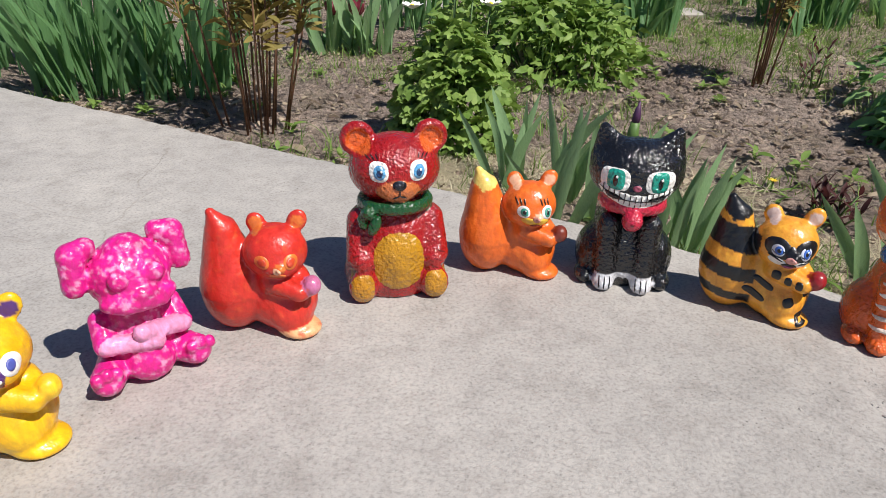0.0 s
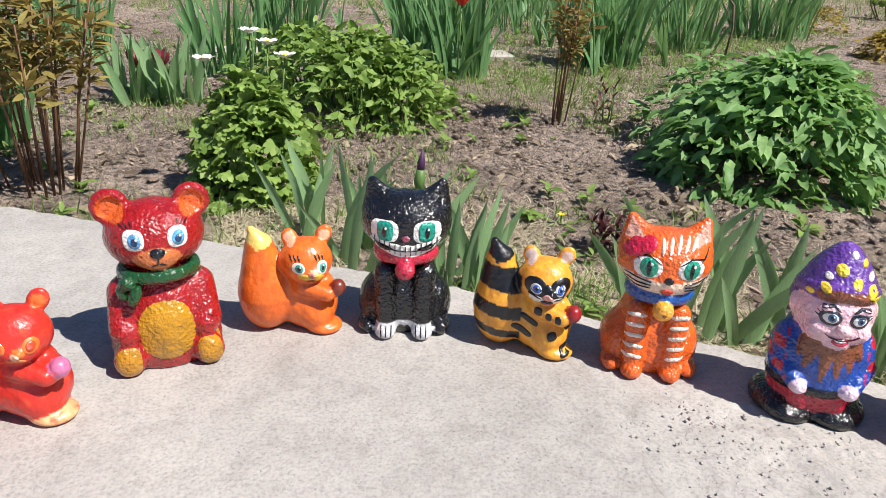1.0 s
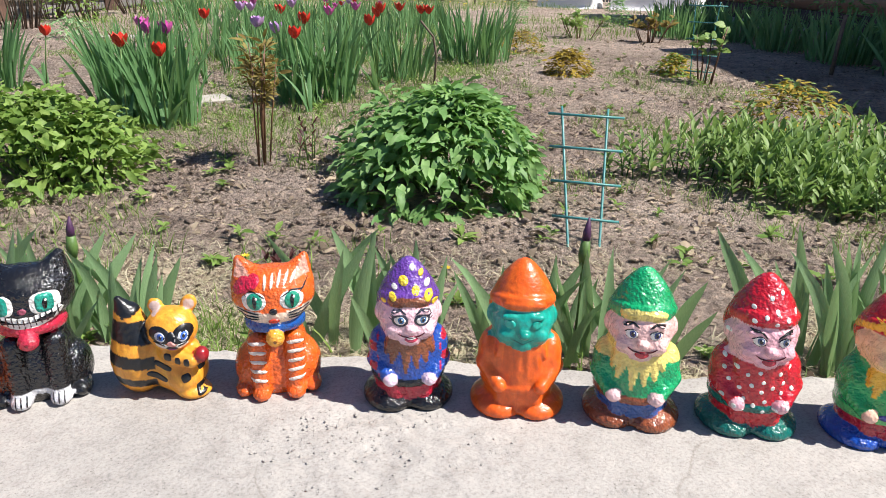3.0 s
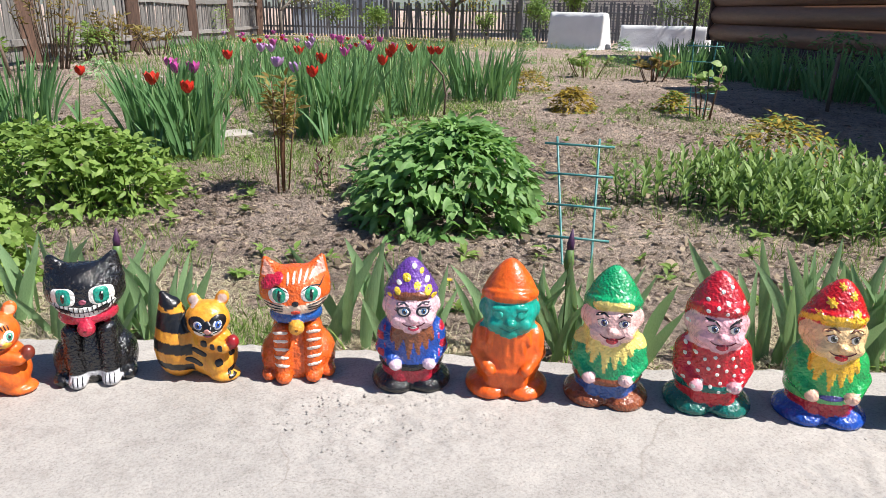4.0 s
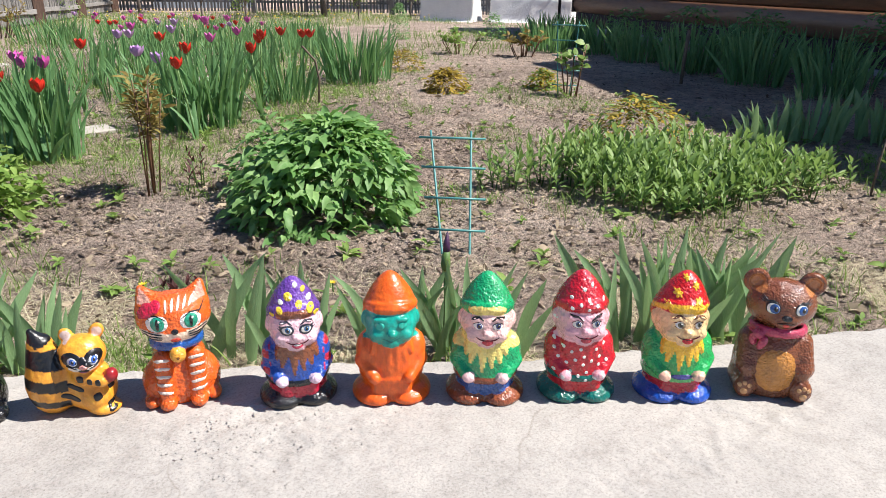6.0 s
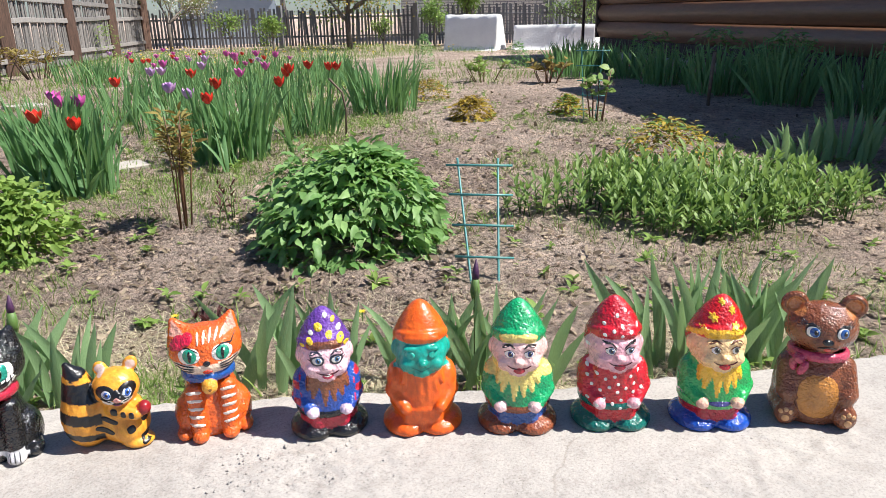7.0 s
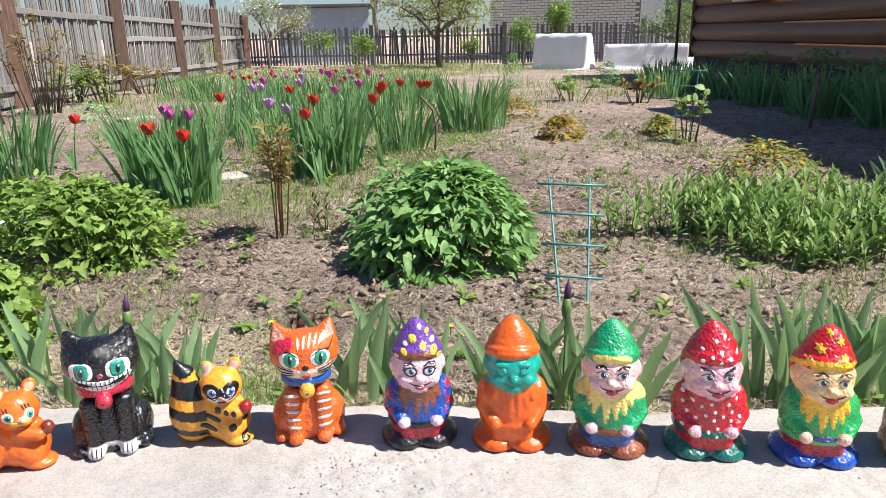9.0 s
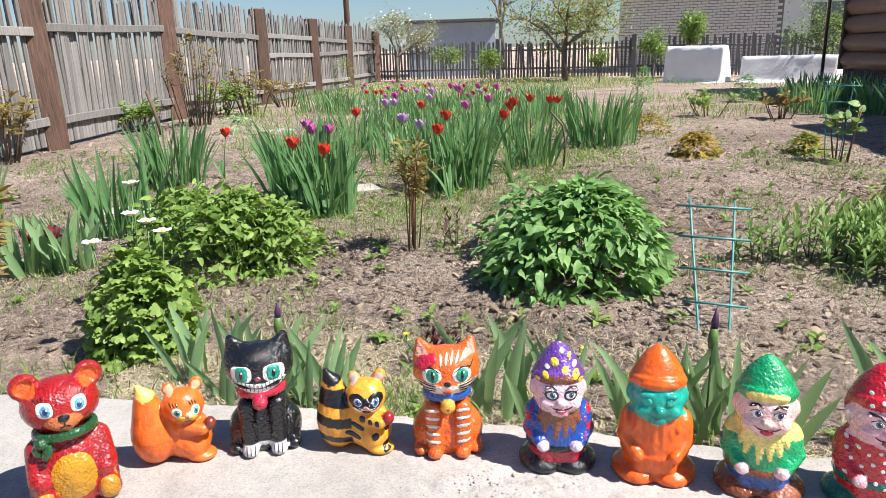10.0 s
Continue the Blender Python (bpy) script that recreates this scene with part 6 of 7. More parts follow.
for x, y, n, h, r, seed in ((-0.06, 5.95, 70, 0.56, 0.36, 71), (0.90, 4.55, 80, 0.60, 0.28, 72), (1.05, 4.30, 66, 0.54, 0.26, 73), (0.95, 5.02, 50, 0.58, 0.28, 84), (2.12, 4.80, 90, 0.60, 0.38, 74), (3.05, 5.45, 60, 0.46, 0.30, 75),
                            (4.18, 6.20, 95, 0.56, 0.46, 76), (-0.30, 4.30, 34, 0.52, 0.26, 77), (-1.42, 2.72, 60, 0.52, 0.30, 78), (-1.05, 2.78, 55, 0.50, 0.28, 79),
                            (-1.85, 3.05, 50, 0.52, 0.32, 80), (-1.7, 5.6, 40, 0.5, 0.35, 81), (-1.3, 4.9, 36, 0.45, 0.3, 82), (1.96, 12.2, 60, 0.45, 0.5, 83)):
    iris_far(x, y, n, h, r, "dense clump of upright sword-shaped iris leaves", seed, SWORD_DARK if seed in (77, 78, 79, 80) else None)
rng_bed = random.Random(90)
for k, (x, y) in enumerate(((2.0, 6.3), (2.55, 7.7), (3.0, 8.9), (3.6, 8.0), (3.0, 10.3), (4.0, 9.6), (4.8, 9.0), (2.2, 11.4), (3.6, 11.9), (2.4, 8.5), (3.3, 7.1), (4.3, 8.2), (4.6, 10.3), (2.8, 9.6), (3.9, 10.8), (1.7, 7.3), (5.1, 9.7), (3.2, 13.0), (4.7, 12.3), (5.6, 11.2), (2.9, 6.5))):
    iris_far(x, y, 46, 0.40 + 0.06 * rng_bed.random(), 0.42, "tulip and iris foliage in the flower bed", 100 + k, parts=k == 0)

RED, PINK, LILAC, DARK = (RED_PETAL, "bright red tulip on a tall stem"), (PINK_PETAL, "magenta tulip on a tall stem"), (LILAC_PETAL, "pale lilac tulip on a tall stem"), (WINE_PETAL, "dark wine-red tulip on a short stem")
TULIPS = [(RED, ((0.34, 6.04, 0.36), (0.81, 4.14, 0.45), (1.02, 4.12, 0.40), (1.49, 5.84, 0.48), (2.19, 6.03, 0.50), (2.06, 4.63, 0.52), (1.94, 4.37, 0.45), (2.78, 5.29, 0.52), (2.55, 4.69, 0.50), (2.72, 5.20, 0.56), (3.40, 5.95, 0.50), (3.50, 5.88, 0.50), (3.30, 6.05, 0.52))),
          (PINK, ((0.97, 4.97, 0.48), (1.14, 4.63, 0.48), (3.38, 8.68, 0.50), (3.72, 8.90, 0.50), (3.06, 6.45, 0.50), (2.28, 7.76, 0.50), (2.59, 5.78, 0.50), (3.5, 9.3, 0.5), (3.2, 8.2, 0.52), (3.9, 8.5, 0.5), (1.05, 4.85, 0.46))),
          (LILAC, ((1.92, 5.38, 0.45), (1.84, 5.42, 0.45), (2.87, 8.34, 0.50), (1.94, 6.59, 0.50), (1.89, 4.80, 0.45), (2.1, 6.9, 0.48), (2.6, 7.0, 0.5))),
          (DARK, ((-0.53, 3.55, 0.13), (-0.66, 3.62, 0.12), (-1.15, 2.62, 0.44)))]
for (mat, lab), spots_ in TULIPS:
    for k, (x, y, z) in enumerate(spots_):
        tulip(x, y, z - ground_z(x, y) - 0.02, mat, lab, 200 + k + int(x * 50), 0.068, 0.45 + 0.5 * rng_bed.random(), 3)
for k in range(26):
    x, y = 2.2 + 2.4 * rng_bed.random(), 8.0 + 4.0 * rng_bed.random()
    mat, lab = rng_bed.choice((RED, PINK, PINK, LILAC))
    tulip(x, y, 0.43 + rng_bed.uniform(-0.07, 0.05), mat, lab, 260 + k, 0.050, 0.9, 2)
for k, (x, y) in enumerate(((-0.55, 3.72), (-0.42, 3.60), (-0.70, 3.62))):
    iris_far(x, y, 12, 0.32, 0.14, "tulip clump with broad pale green leaves", 320 + k, SWORD_BROAD, droop=3.0)

# leafy rows on the right
PHLOX_LEAVES = [leaf_mesh("leaf", PHLOX, L, W, 0.3, d, 1.4, 4) for L, W, d in ((0.080, 0.023, 0.15), (0.090, 0.025, 0.30), (0.068, 0.021, 0.1))]


def shoots(name, x, y, count, rx, ry, high, label, seed, mat, leaf_list, per=10, category="phlox"):
    """Many upright shoots, each with pairs of narrow leaves."""
    rng = random.Random(seed)
    c = thing(name, on_ground(x, y), label, category)
    pieces, bm = [], bmesh.new()
    for k in range(count):
        a, r = rng.uniform(0, 6.283), math.sqrt(rng.random())
        p = Vector((math.cos(a) * rx * r, math.sin(a) * ry * r, 0))
        h = high * rng.uniform(0.65, 1.1) * (1.0 - 0.35 * r * r)
        top = p + Vector((rng.gauss(0, 0.03), rng.gauss(0, 0.03), h))
        tube(bm, [p, top], [0.004, 0.0025], 4)
        sa = rng.uniform(0, 360)
        for j in range(per):
            f = 0.25 + 0.75 * j / (per - 1)
            m = Matrix.Translation(p.lerp(top, f)) @ pose(0, 0, 0, rng.gauss(0, 15), -(15 + 50 * f + rng.gauss(0, 10)), sa + 180 * (j % 2) + 90 * (j // 2 % 2) + rng.gauss(0, 15)) @ Matrix.Scale(rng.uniform(0.7, 1.1), 4)
            pieces.append((rng.choice(leaf_list), m, 0))
    tagged(part("undergrowth", bm, GREEN_STEM, c), kind="stuff")
    join_meshes("foliage", pieces, c, [mat], "stuff")
    return c


for k, (x, y, n, rx, ry, h) in enumerate(((3.50, 2.25, 80, 0.42, 0.34, 0.28), (3.50, 1.88, 64, 0.32, 0.30, 0.27), (3.95, 2.00, 84, 0.44, 0.34, 0.30), (3.82, 1.62, 64, 0.34, 0.28, 0.27), (4.30, 1.80, 56, 0.34, 0.28, 0.25), (4.18, 1.50, 40, 0.28, 0.24, 0.23), (4.55, 1.55, 14, 0.2, 0.2, 0.22), (3.05, 2.35, 12, 0.16, 0.14, 0.20), (3.55, 1.42, 9, 0.16, 0.10, 0.16), (4.75, 1.30, 6, 0.2, 0.1, 0.20), (3.42, 1.66, 34, 0.26, 0.18, 0.21))):
    shoots("phlox_patch", x, y, int(n * 0.8), rx, ry, h, "patch of upright shoots with narrow green leaves", 400 + k, PHLOX, PHLOX_LEAVES)
TINY = [leaf_mesh("leaf", GOLD, 0.046, 0.020, 0.2, 0.2, 1.4, 3), leaf_mesh("leaf", GOLD, 0.056, 0.024, 0.2, 0.3, 1.4, 3)]
dome_bush("golden_shrub", 4.35, 2.60, 0.52, 0.28, 0.33, TINY, 1100, "low bush with yellow-green and bronze tips", "shrub", [PHLOX, BRONZE, GOLD], 411, shell=0.5)
dome_bush("golden_shrub", 4.60, 5.20, 0.22, 0.20, 0.21, TINY, 1000, "small golden-orange leaved shrub on bare soil", "shrub", [GOLD, BRONZE, GOLD], 412, shell=0.5)
dome_bush("golden_shrub", 5.55, 4.85, 0.17, 0.17, 0.18, TINY, 700, "small bright yellow leaved shrub", "shrub", [GOLD, HERB], 413, shell=0.5)
dome_bush("golden_shrub", 5.05, 6.75, 0.25, 0.22, 0.22, TINY, 500, "golden leaved shrub beyond the iris clump", "shrub", [GOLD, BRONZE], 414, shell=0.5)
dome_bush("conifer", 7.52, 10.9, 0.18, 0.18, 0.60, TINY, 700, "small upright dark green conifer", "conifer", [IRIS_FAR, HOSTA], 415, shell=0.5)
dome_bush("conifer", 8.9, 9.9, 0.22, 0.22, 0.45, TINY, 600, "small round dark green conifer", "conifer", [IRIS_FAR, HOSTA], 416, shell=0.5)

# plants in the shade of the house
for k, (x, y, n, h, r) in enumerate(((5.55, 2.05, 22, 0.36, 0.24), (5.95, 1.75, 22, 0.36, 0.26), (5.25, 2.2, 14, 0.30, 0.2))):
    iris_far(x, y, n, h, r, "broad-leaved tulip clump at the edge of shade", 420 + k, SWORD_BROAD, droop=3.0)
for k, (x, y, h) in enumerate(((7.9, 4.9, 0.55), (7.7, 3.9, 0.55), (8.4, 3.5, 0.55), (8.2, 5.9, 0.50), (8.6, 6.9, 0.5), (9.0, 8.0, 0.5), (8.1, 7.6, 0.45), (9.6, 9.2, 0.5), (7.4, 2.9, 0.5), (8.9, 4.8, 0.6))):
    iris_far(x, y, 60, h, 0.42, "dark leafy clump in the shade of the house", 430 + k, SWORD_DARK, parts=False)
for k, (x, y, h) in enumerate(((8.3, 4.3, 0.70), (8.9, 3.2, 0.72), (9.1, 5.8, 0.66), (9.4, 7.2, 0.6), (9.0, 2.2, 0.6))):
    dome_bush("shade_bush", x, y, 0.45, 0.45, h, HOSTA_LEAVES, 260, "leafy bush in the shade beside the house", "shrub", [HOSTA], 440 + k, shell=0.6)


# ---- trees and shrubs beyond the plot ----
def tree(name, x, y, high, trunk, crown, leaves, label, seed, leaf_mats, leaf_size=0.05, levels=4, first=0.35, wide=0.9, category="tree"):
    """A tapered trunk that forks into limbs and twigs, with many small leaves round the twig ends."""
    rng = random.Random(seed)
    t = thing(name, on_ground(x, y, 0.05), label, category)
    bm = bmesh.new()
    ends = []
    def grow(p, d, length, r, level):
        q = p + d * length * 0.5 + Vector((rng.gauss(0, 0.04), rng.gauss(0, 0.04), 0)) * length
        e = p + d * length
        tube(bm, [p, q, e], [r, r * 0.85, r * 0.68], 6 if level < 2 else 4)
        if level >= levels:
            ends.append((q, e))
            return
        for k in range(3 if level else 4):
            nd = (d * 0.75 + Vector((rng.gauss(0, 1), rng.gauss(0, 1), rng.gauss(0.25, 0.5))) * 0.55 * wide).normalized()
            grow(e if k else q.lerp(e, 0.5), nd, length * rng.uniform(0.62, 0.86), r * 0.60, level + 1)
        if level >= 2:
            ends.append((p, e))
    grow(Vector((0, 0, 0)), Vector((rng.gauss(0, 0.05), rng.gauss(0, 0.05), 1)).normalized(), high * first, trunk, 0)
    part("trunk", bm, BARK, t)
    leaf = leaf_mesh("leaf", leaf_mats[0], leaf_size, leaf_size * 0.6, 0.2, 0.2, 1.4, 3)
    pieces = []
    for k in range(leaves):
        a, b = rng.choice(ends)
        p = a.lerp(b, rng.uniform(0.3, 1.1)) + Vector((rng.gauss(0, 1), rng.gauss(0, 1), rng.gauss(0, 1))) * crown
        pieces.append((leaf, Matrix.Translation(p) @ pose(0, 0, 0, rng.uniform(-60, 60), rng.uniform(-60, 60), rng.uniform(0, 360)) @ Matrix.Scale(rng.uniform(0.6, 1.4), 4), rng.randrange(len(leaf_mats))))
    join_meshes("crown", pieces, t, leaf_mats, "stuff")
    return t


tree("apple_tree", 10.4, 20.0, 5.6, 0.10, 0.30, 6500, "spreading apple tree with fresh sparse leaves", 501, [PHLOX, WEED, GOLD], 0.07, 5, 0.20, 1.5)
tree("apple_tree", 15.3, 15.0, 3.4, 0.07, 0.16, 2600, "bent fruit tree with young leaves over white covers", 502, [PHLOX, WEED], 0.055, 4, 0.22, 1.3)
tree("lilac_bush", 5.9, 23.6, 3.6, 0.06, 0.13, 4600, "thin blossoming bush at the fence corner", 503, [WEED, BRONZE, WHITE_PETAL, BRONZE, PHLOX], 0.05, 4, 0.25, 0.9, "shrub")
tree("lilac_bush", 14.2, 19.0, 2.4, 0.05, 0.10, 1800, "bright green climber by the brick house", 504, [HERB, WEED], 0.09, 3, 0.3, 1.0, "shrub")
tree("currant_bush", 7.6, 19.0, 1.4, 0.03, 0.08, 1500, "young green shrub in front of the picket fence", 505, [HERB, WEED], 0.06, 3, 0.3, 0.9, "shrub")
tree("currant_bush", 10.6, 18.2, 1.1, 0.03, 0.06, 800, "slim green shrub in front of the picket fence", 506, [HERB, WEED], 0.05, 3, 0.3, 0.6, "shrub")
tree("currant_bush", 6.9, 20.6, 1.5, 0.03, 0.08, 900, "green shrub beside the far picket fence", 511, [HERB, WEED], 0.06, 3, 0.3, 1.1, "shrub")
tree("currant_bush", 12.4, 18.3, 1.7, 0.03, 0.09, 1200, "climbing green shrub between fence and white cover", 512, [HERB, PHLOX], 0.07, 3, 0.3, 0.8, "shrub")
tree("bare_tree", 14.5, 36.0, 6.5, 0.12, 0.10, 600, "distant tree still almost bare", 507, [BRONZE], 0.08, 4, 0.3, 0.9)
dome_bush("green_shrub", 0.55, 12.0, 0.45, 0.4, 0.5, HERB_LEAVES, 300, "green shrub at the foot of the fence", "shrub", [HERB, WEED], 508)
dome_bush("green_shrub", 0.5, 9.6, 0.32, 0.28, 0.22, HERB_LEAVES, 200, "low grey-green cushion plant", "shrub", [IRIS], 509)
dome_bush("green_shrub", 3.6, 20.5, 0.4, 0.4, 0.9, HERB_LEAVES, 260, "bright green sapling by the fence", "shrub", [HERB], 510)

# ---- weeds, grass and straw on the soil ----
def scatter(name, pieces, mats, label, category):
    tagged(join_meshes(name, pieces, None, mats), label, category, kind="stuff")


def grass_blades(mat, L, w):
    bm = bmesh.new()
    blade(bm, (0, 0, 0), 0.0, L, w, 0.35, 0.9, 3, 0.2)
    return mesh_of("blade", bm, mat)


def patches():
    rng = random.Random(600)
    straw_b = [grass_blades(STRAW, 0.050, 0.0028), grass_blades(STRAW, 0.070, 0.0024), grass_blades(STRAW, 0.034, 0.0034)]
    green_b = [grass_blades(WEED, 0.065, 0.0045), grass_blades(WEED, 0.095, 0.004)]
    small = [leaf_mesh("leaf", WEED, 0.035, 0.016, 0.3, 0.3, 1.4, 3), leaf_mesh("leaf", WEED, 0.05, 0.02, 0.3, 0.4, 1.4, 3)]
    dry, green, weeds = [], [], []
    def ok(x, y):
        return y > edge_y(x) + 0.03
    for k in range(42000):
        t = rng.random()
        x = rng.uniform(0.0, 3.6)
        y = edge_y(x) + 0.05 + abs(rng.gauss(0, 0.42))
        if noise.noise((x * 2.2, y * 2.2, 9.0)) < -0.05 or not ok(x, y):
            continue
        flat = rng.uniform(30, 85)
        dry.append((rng.choice(straw_b), Matrix.Translation((x, y, ground_z(x, y) + 0.006)) @ pose(0, 0, 0, 0, 0, rng.uniform(0, 360)) @ pose(0, 0, 0, 0, flat, 0) @ Matrix.Scale(rng.uniform(0.6, 1.3), 4), 0))
    for k in range(15000):
        x, y = rng.uniform(-1.7, 6.5), rng.uniform(0.3, 8.0)
        if not ok(x, y) or noise.noise((x * 1.7, y * 1.7, 31.0)) < -0.15:
            continue
        dry.append((rng.choice(straw_b), Matrix.Translation((x, y, ground_z(x, y) + 0.008)) @ pose(0, 0, 0, 0, 0, rng.uniform(0, 360)) @ pose(0, 0, 0, 0, rng.uniform(55, 90), 0) @ Matrix.Scale(rng.uniform(0.3, 0.8), 4), 0))
    for k in range(24000):
        x, y = rng.uniform(-1.6, 5.5), rng.uniform(0.3, 8.0)
        near = 0.07 + (y - edge_y(x) < 0.35) * 0.30
        if not ok(x, y) or noise.noise((x * 1.1 + 3, y * 1.1, 2.0)) + near + (0.26 if abs(x - 2.3) < 1.6 and 3.9 < y < 8 else 0) < 0.22:
            continue
        for j in range(2):
            green.append((rng.choice(green_b), Matrix.Translation((x + rng.gauss(0, 0.012), y + rng.gauss(0, 0.012), ground_z(x, y) - 0.004)) @ pose(0, 0, 0, rng.gauss(0, 15), rng.gauss(0, 18), rng.uniform(0, 360)) @ Matrix.Scale(rng.uniform(0.5, 1.2), 4), 0))
    for cx, cy, wide, many in ((1.35, 4.1, 0.30, 1500), (2.0, 4.0, 0.26, 900), (2.75, 4.6, 0.30, 1300), (3.5, 5.6, 0.35, 1300), (1.6, 5.2, 0.35, 1300), (0.85, 1.50, 0.10, 900), (2.6, 6.2, 0.5, 1500)):
        for k in range(many):
            x, y = cx + rng.gauss(0, wide), cy + rng.gauss(0, wide)
            if ok(x, y):
                green.append((rng.choice(green_b), Matrix.Translation((x, y, ground_z(x, y) - 0.004)) @ pose(0, 0, 0, rng.gauss(0, 18), rng.gauss(0, 22), rng.uniform(0, 360)) @ Matrix.Scale(rng.uniform(0.5, 1.1), 4), 0))
    for k in range(900):
        x, y = rng.uniform(-1.8, 6.0), rng.uniform(0.3, 8.5)
        if not ok(x, y):
            continue
        n = rng.randint(5, 11)
        s = rng.uniform(0.5, 1.3)
        for j in range(n):
            weeds.append((rng.choice(small), Matrix.Translation((x, y, ground_z(x, y) + rng.uniform(0.0, 0.03))) @ pose(0, 0, 0, rng.gauss(0, 15), -rng.uniform(5, 55), 360 * j / n + rng.gauss(0, 15)) @ Matrix.Scale(s * rng.uniform(0.7, 1.2), 4), 0))
    for k in range(24000):
        x, y = rng.uniform(0.5, 13.5), rng.uniform(7.0, 23.0)
        if noise.noise((x * 0.5, y * 0.5, 5.0)) + (0.5 if y > 15.0 else 0) + (0.32 if x < 6 and y < 14 else 0) < 0.12 or x > 12.5:
            continue
        green.append((rng.choice(green_b), Matrix.Translation((x, y, ground_z(x, y))) @ pose(0, 0, 0, rng.gauss(0, 15), rng.gauss(0, 18), rng.uniform(0, 360)) @ Matrix.Scale(rng.uniform(1.2, 2.6), 4), 0))
    scatter("dry_grass", dry, [STRAW], "matted straw-coloured dry grass behind the slab", "dry grass")
    scatter("grass", green, [WEED], "patchy short green grass on the soil", "grass")
    scatter("weeds", weeds, [WEED], "small green weeds scattered on the soil", "weeds")
    chips = []
    bm = bmesh.new()
    rows = [[bm.verts.new((px, py, pz)) for px, py, pz in row] for row in (((-0.5, -0.16, 0.0), (-0.5, 0.12, 0.06)), ((0.0, -0.26, 0.10), (0.05, 0.24, 0.14)), ((0.5, -0.10, 0.02), (0.46, 0.14, 0.0)))]
    for p, q in zip(rows, rows[1:]):
        bm.faces.new((p[0], q[0], q[1], p[1]))
    chip = mesh_of("chip", bm, LITTER)
    for k in range(34000):
        near = k < 22000
        x, y = (rng.uniform(-1.4, 4.8), rng.uniform(0.3, 4.2)) if near else (rng.uniform(-1.8, 8.5), rng.uniform(0.3, 10.0))
        if not ok(x, y) or noise.noise((x * 2.4, y * 2.4, 44.0)) + rng.gauss(0, 0.25) < -0.05:
            continue
        size = (0.008 + 0.036 * rng.random() ** 2.5) * (1.0 if near else 1.6)
        m = Matrix.Translation((x, y, ground_z(x, y) + rng.uniform(0.004, 0.016))) @ pose(0, 0, 0, rng.gauss(0, 22), rng.gauss(0, 22), rng.uniform(0, 360)) @ Matrix.Diagonal((size, size * rng.uniform(0.4, 1.3), size, 1))
        chips.append((chip, m, 0))
    scatter("dry_litter", chips, [LITTER], "brown and straw-coloured leaf litter and bark bits on the soil", "leaf litter")
    clods = []
    bm = bmesh.new()
    bmesh.ops.create_icosphere(bm, subdivisions=1, radius=1.0)
    for v in bm.verts:
        v.co *= 0.8 + 0.45 * noise.noise(v.co * 1.7)
        v.co.z *= 0.7
    rock = mesh_of("clod", bm, SOIL)
    for k in range(16000):
        x, y = rng.uniform(-1.8, 6.2), rng.uniform(0.2, 6.5)
        if not ok(x, y) or noise.noise((x * 1.4, y * 1.4, 21.0)) < -0.1:
            continue
        r = 0.003 + 0.020 * rng.random() ** 3
        clods.append((rock, Matrix.Translation((x, y, ground_z(x, y) + 0.004)) @ pose(0, 0, 0, rng.uniform(-30, 30), rng.uniform(-30, 30), rng.uniform(0, 360)) @ Matrix.Diagonal((r * rng.uniform(0.8, 1.6), r, r, 1)), 0))
    for k in range(1000):
        x, y = rng.choice(((3.4, 1.0), (1.7, 3.2), (0.9, 3.0), (2.9, 1.3), (1.2, 2.4), (5.0, 3.4), (-0.3, 2.6), (2.0, 2.0)))
        x, y = x + rng.gauss(0, 0.45), y + rng.gauss(0, 0.3)
        if ok(x, y):
            r = 0.005 + 0.022 * rng.random() ** 2
            clods.append((rock, Matrix.Translation((x, y, ground_z(x, y) + 0.004)) @ pose(0, 0, 0, rng.uniform(-30, 30), rng.uniform(-30, 30), rng.uniform(0, 360)) @ Matrix.Diagonal((r * rng.uniform(0.8, 2.0), r, r * 0.7, 1)), 0))
    scatter("soil_clods", clods, [SOIL], "dry crumbled clods of grey-brown soil", "soil clods")
    grit = []
    for k in range(1300):
        if k < 1000:
            x, y = 1.05 + rng.gauss(0, 0.20), 0.86 + rng.gauss(0, 0.13)
        else:
            x, y = rng.uniform(0.4, 3.0), rng.uniform(-0.2, 1.3)
        if y > edge_y(x) - 0.03:
            continue
        r = 0.0010 + 0.0030 * rng.random() ** 3
        grit.append((rock, Matrix.Translation((x, y, -0.0022)) @ pose(0, 0, 0, 0, 0, rng.uniform(0, 360)) @ Matrix.Diagonal((r * rng.uniform(0.8, 1.5), r, r * 0.5, 1)), 0))
    scatter("gravel_grit", grit, [CONCRETE], "loose concrete crumbs on the worn slab", "grit")
    petals = []
    bm = bmesh.new()
    bmesh.ops.create_icosphere(bm, subdivisions=1, radius=1.0)
    head = mesh_of("dandelion_head", bm, YELLOW_PETAL)
    for k in range(150):
        x, y = rng.uniform(3.5, 12.0), rng.uniform(15.0, 22.5)
        petals.append((head, Matrix.Translation((x, y, ground_z(x, y) + rng.uniform(0.06, 0.2))) @ Matrix.Diagonal((0.022, 0.022, 0.013, 1)), 0))
    scatter("dandelions", petals, [YELLOW_PETAL], "yellow dandelions in the far grass", "dandelions")


patches()


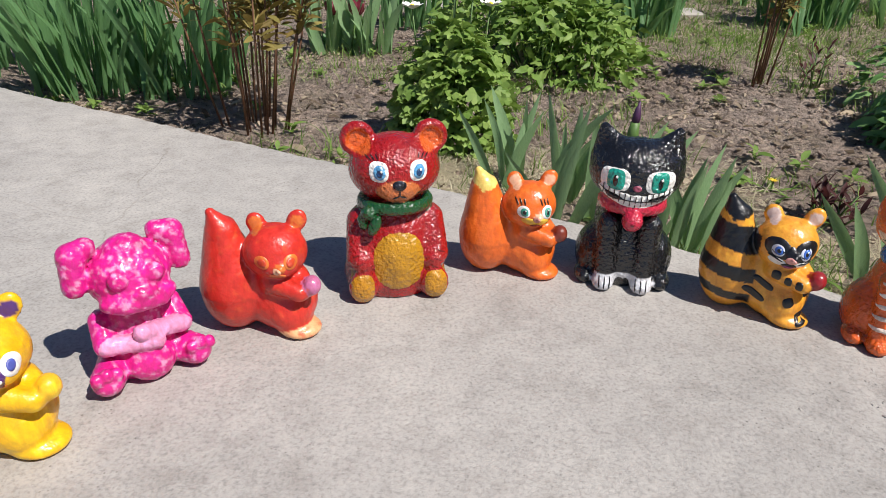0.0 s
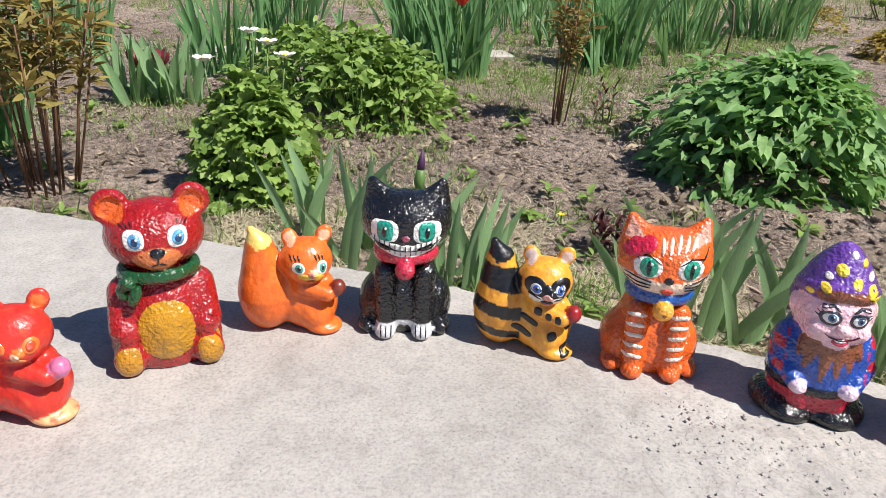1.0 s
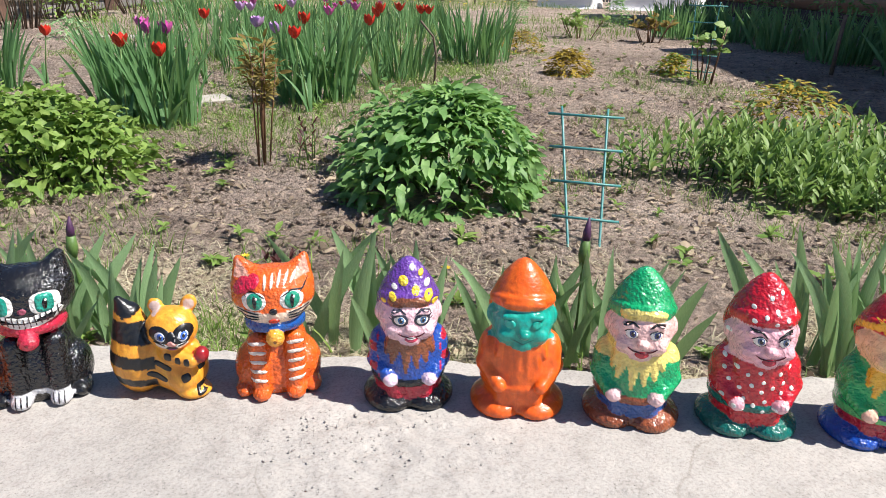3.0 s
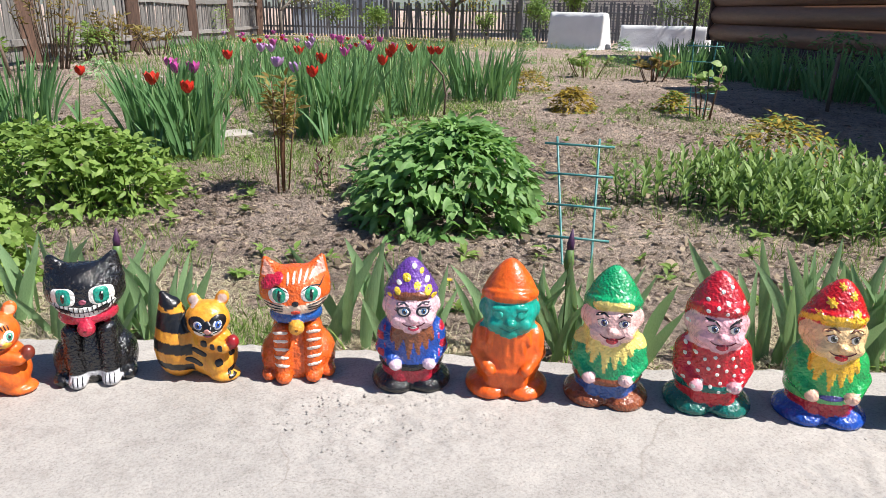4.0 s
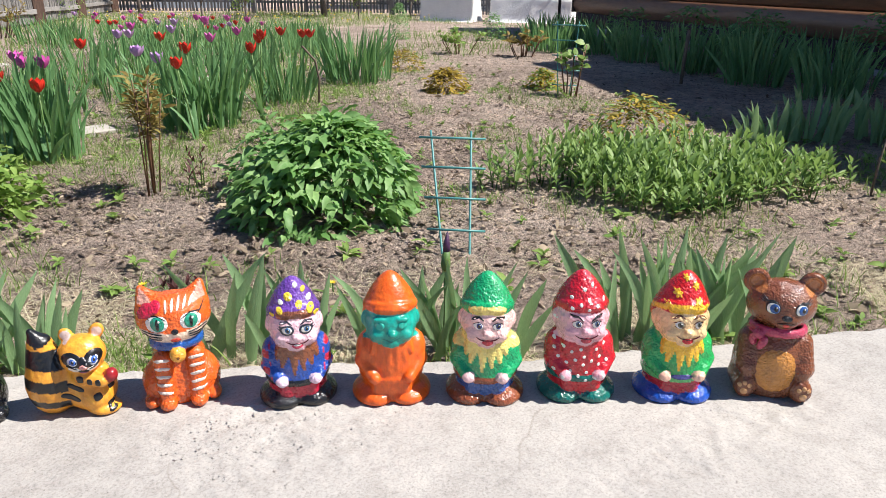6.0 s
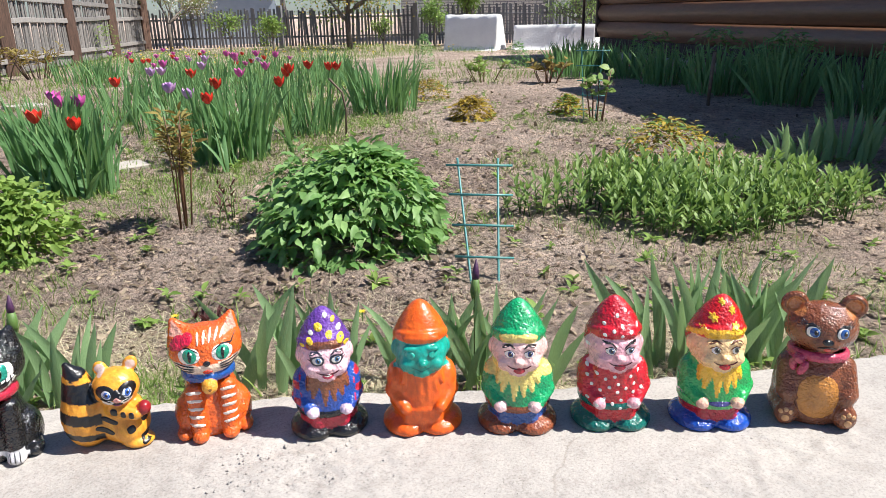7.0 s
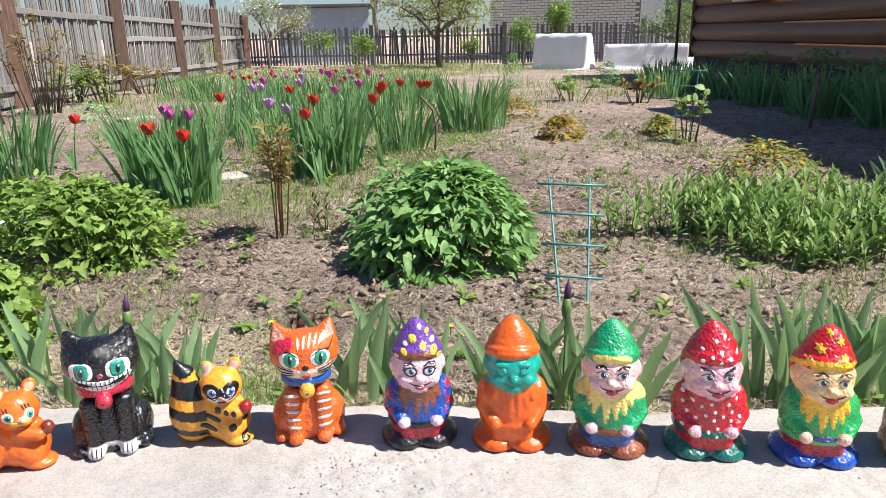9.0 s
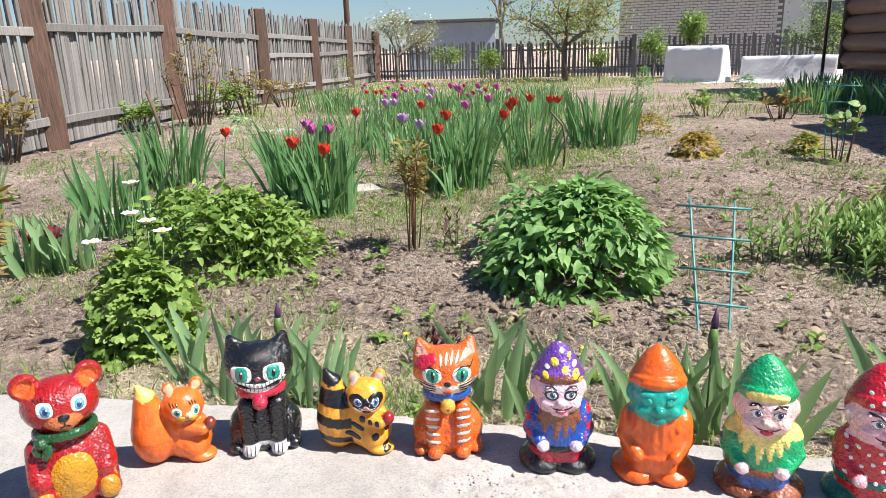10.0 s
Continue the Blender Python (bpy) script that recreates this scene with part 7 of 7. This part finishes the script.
def dandelion(x, y, h=0.05):
    c = thing("dandelion", on_ground(x, y), "single yellow dandelion in dry grass", "dandelion")
    bm = bmesh.new()
    tube(bm, [(0, 0, 0), (0, 0, h)], 0.003, 5)
    part("stem", bm, GREEN_STEM, c)
    bm = bmesh.new()
    for k in range(24):
        a, r = k * 2.4, 0.006 + 0.016 * (k / 24)
        blade(bm, (0, 0, h), a, r, 0.007, 1.3 - 0.5 * (1 - k / 24), 0.1, 2, 0.1)
    part("blossom", bm, YELLOW_PETAL, c)
    for k in range(5):
        bm = bmesh.new()
        blade(bm, (0, 0, 0.004), k * 1.25, 0.09, 0.018, 1.2, 0.4, 4, 0.2)
        part("leaf", bm, WEED, c)


dandelion(1.62, 1.62)
dandelion(1.05, 2.0, 0.04)
shoots("purple_plant", 1.12, 1.78, 7, 0.05, 0.04, 0.11, "small plant with dark purple leaves", 610, PURPLE, [leaf_mesh("leaf", PURPLE, 0.06, 0.016, 0.3, 0.3, 1.4, 4)], 9, "purple plant")
shoots("purple_plant", 1.62, 3.2, 6, 0.08, 0.06, 0.2, "thin purple and yellow sprouts beside the peony", 611, PURPLE, [leaf_mesh("leaf", GOLD, 0.05, 0.014, 0.3, 0.3, 1.4, 4)], 7, "sprouts")


def stake(x, y, pts, r, label):
    bm = bmesh.new()
    z = ground_z(x, y)
    tube(bm, [(x + a, y + b, z + c) for a, b, c in pts], r, 6)
    tagged(link_mesh("garden_stake", bm, TWIG), label, "stake")


stake(3.20, 5.10, ((0, 0, -0.02), (0.02, 0, 0.22), (-0.01, 0.0, 0.38), (-0.10, 0.05, 0.50)), 0.009, "bent brown twig stuck in the soil")
stake(7.0, 4.3, ((0, 0, -0.02), (0.01, 0, 0.3), (0.03, 0.0, 0.55)), 0.02, "pale wooden stake in the shade")
stake(4.55, 1.15, ((0, 0, -0.02), (0.01, 0, 0.2), (0.05, 0.0, 0.36)), 0.006, "thin reddish stalk beside the leafy patch")
stake(-0.5, 9.9, ((0, 0, -0.02), (-0.05, 0, 0.3), (-0.12, 0.0, 0.6)), 0.025, "pale stick leaning beside the fence")


def paving(x, y, w, d, turn, seed):
    rng = random.Random(seed)
    bm = bmesh.new()
    box(bm, (-w, -d, -0.03), (w, d, 0.03), 0.01)
    for v in bm.verts:
        v.co += Vector((rng.uniform(-0.01, 0.01), rng.uniform(-0.01, 0.01), 0))
    ob = link_mesh("stepping_stone", bm, STONE)
    ob.matrix_world = pose(x, y, ground_z(x, y) + 0.005, 0, 0, turn)
    tagged(ob, "pale flat stepping stone between plants", "stepping stone")


for k, (x, y, w, d, t) in enumerate(((1.36, 4.95, 0.16, 0.12, 10), (-0.35, 4.9, 0.20, 0.14, 0), (2.95, 7.0, 0.25, 0.15, 20), (1.0, 9.3, 0.2, 0.15, 30))):
    paving(x, y, w, d, t, k)
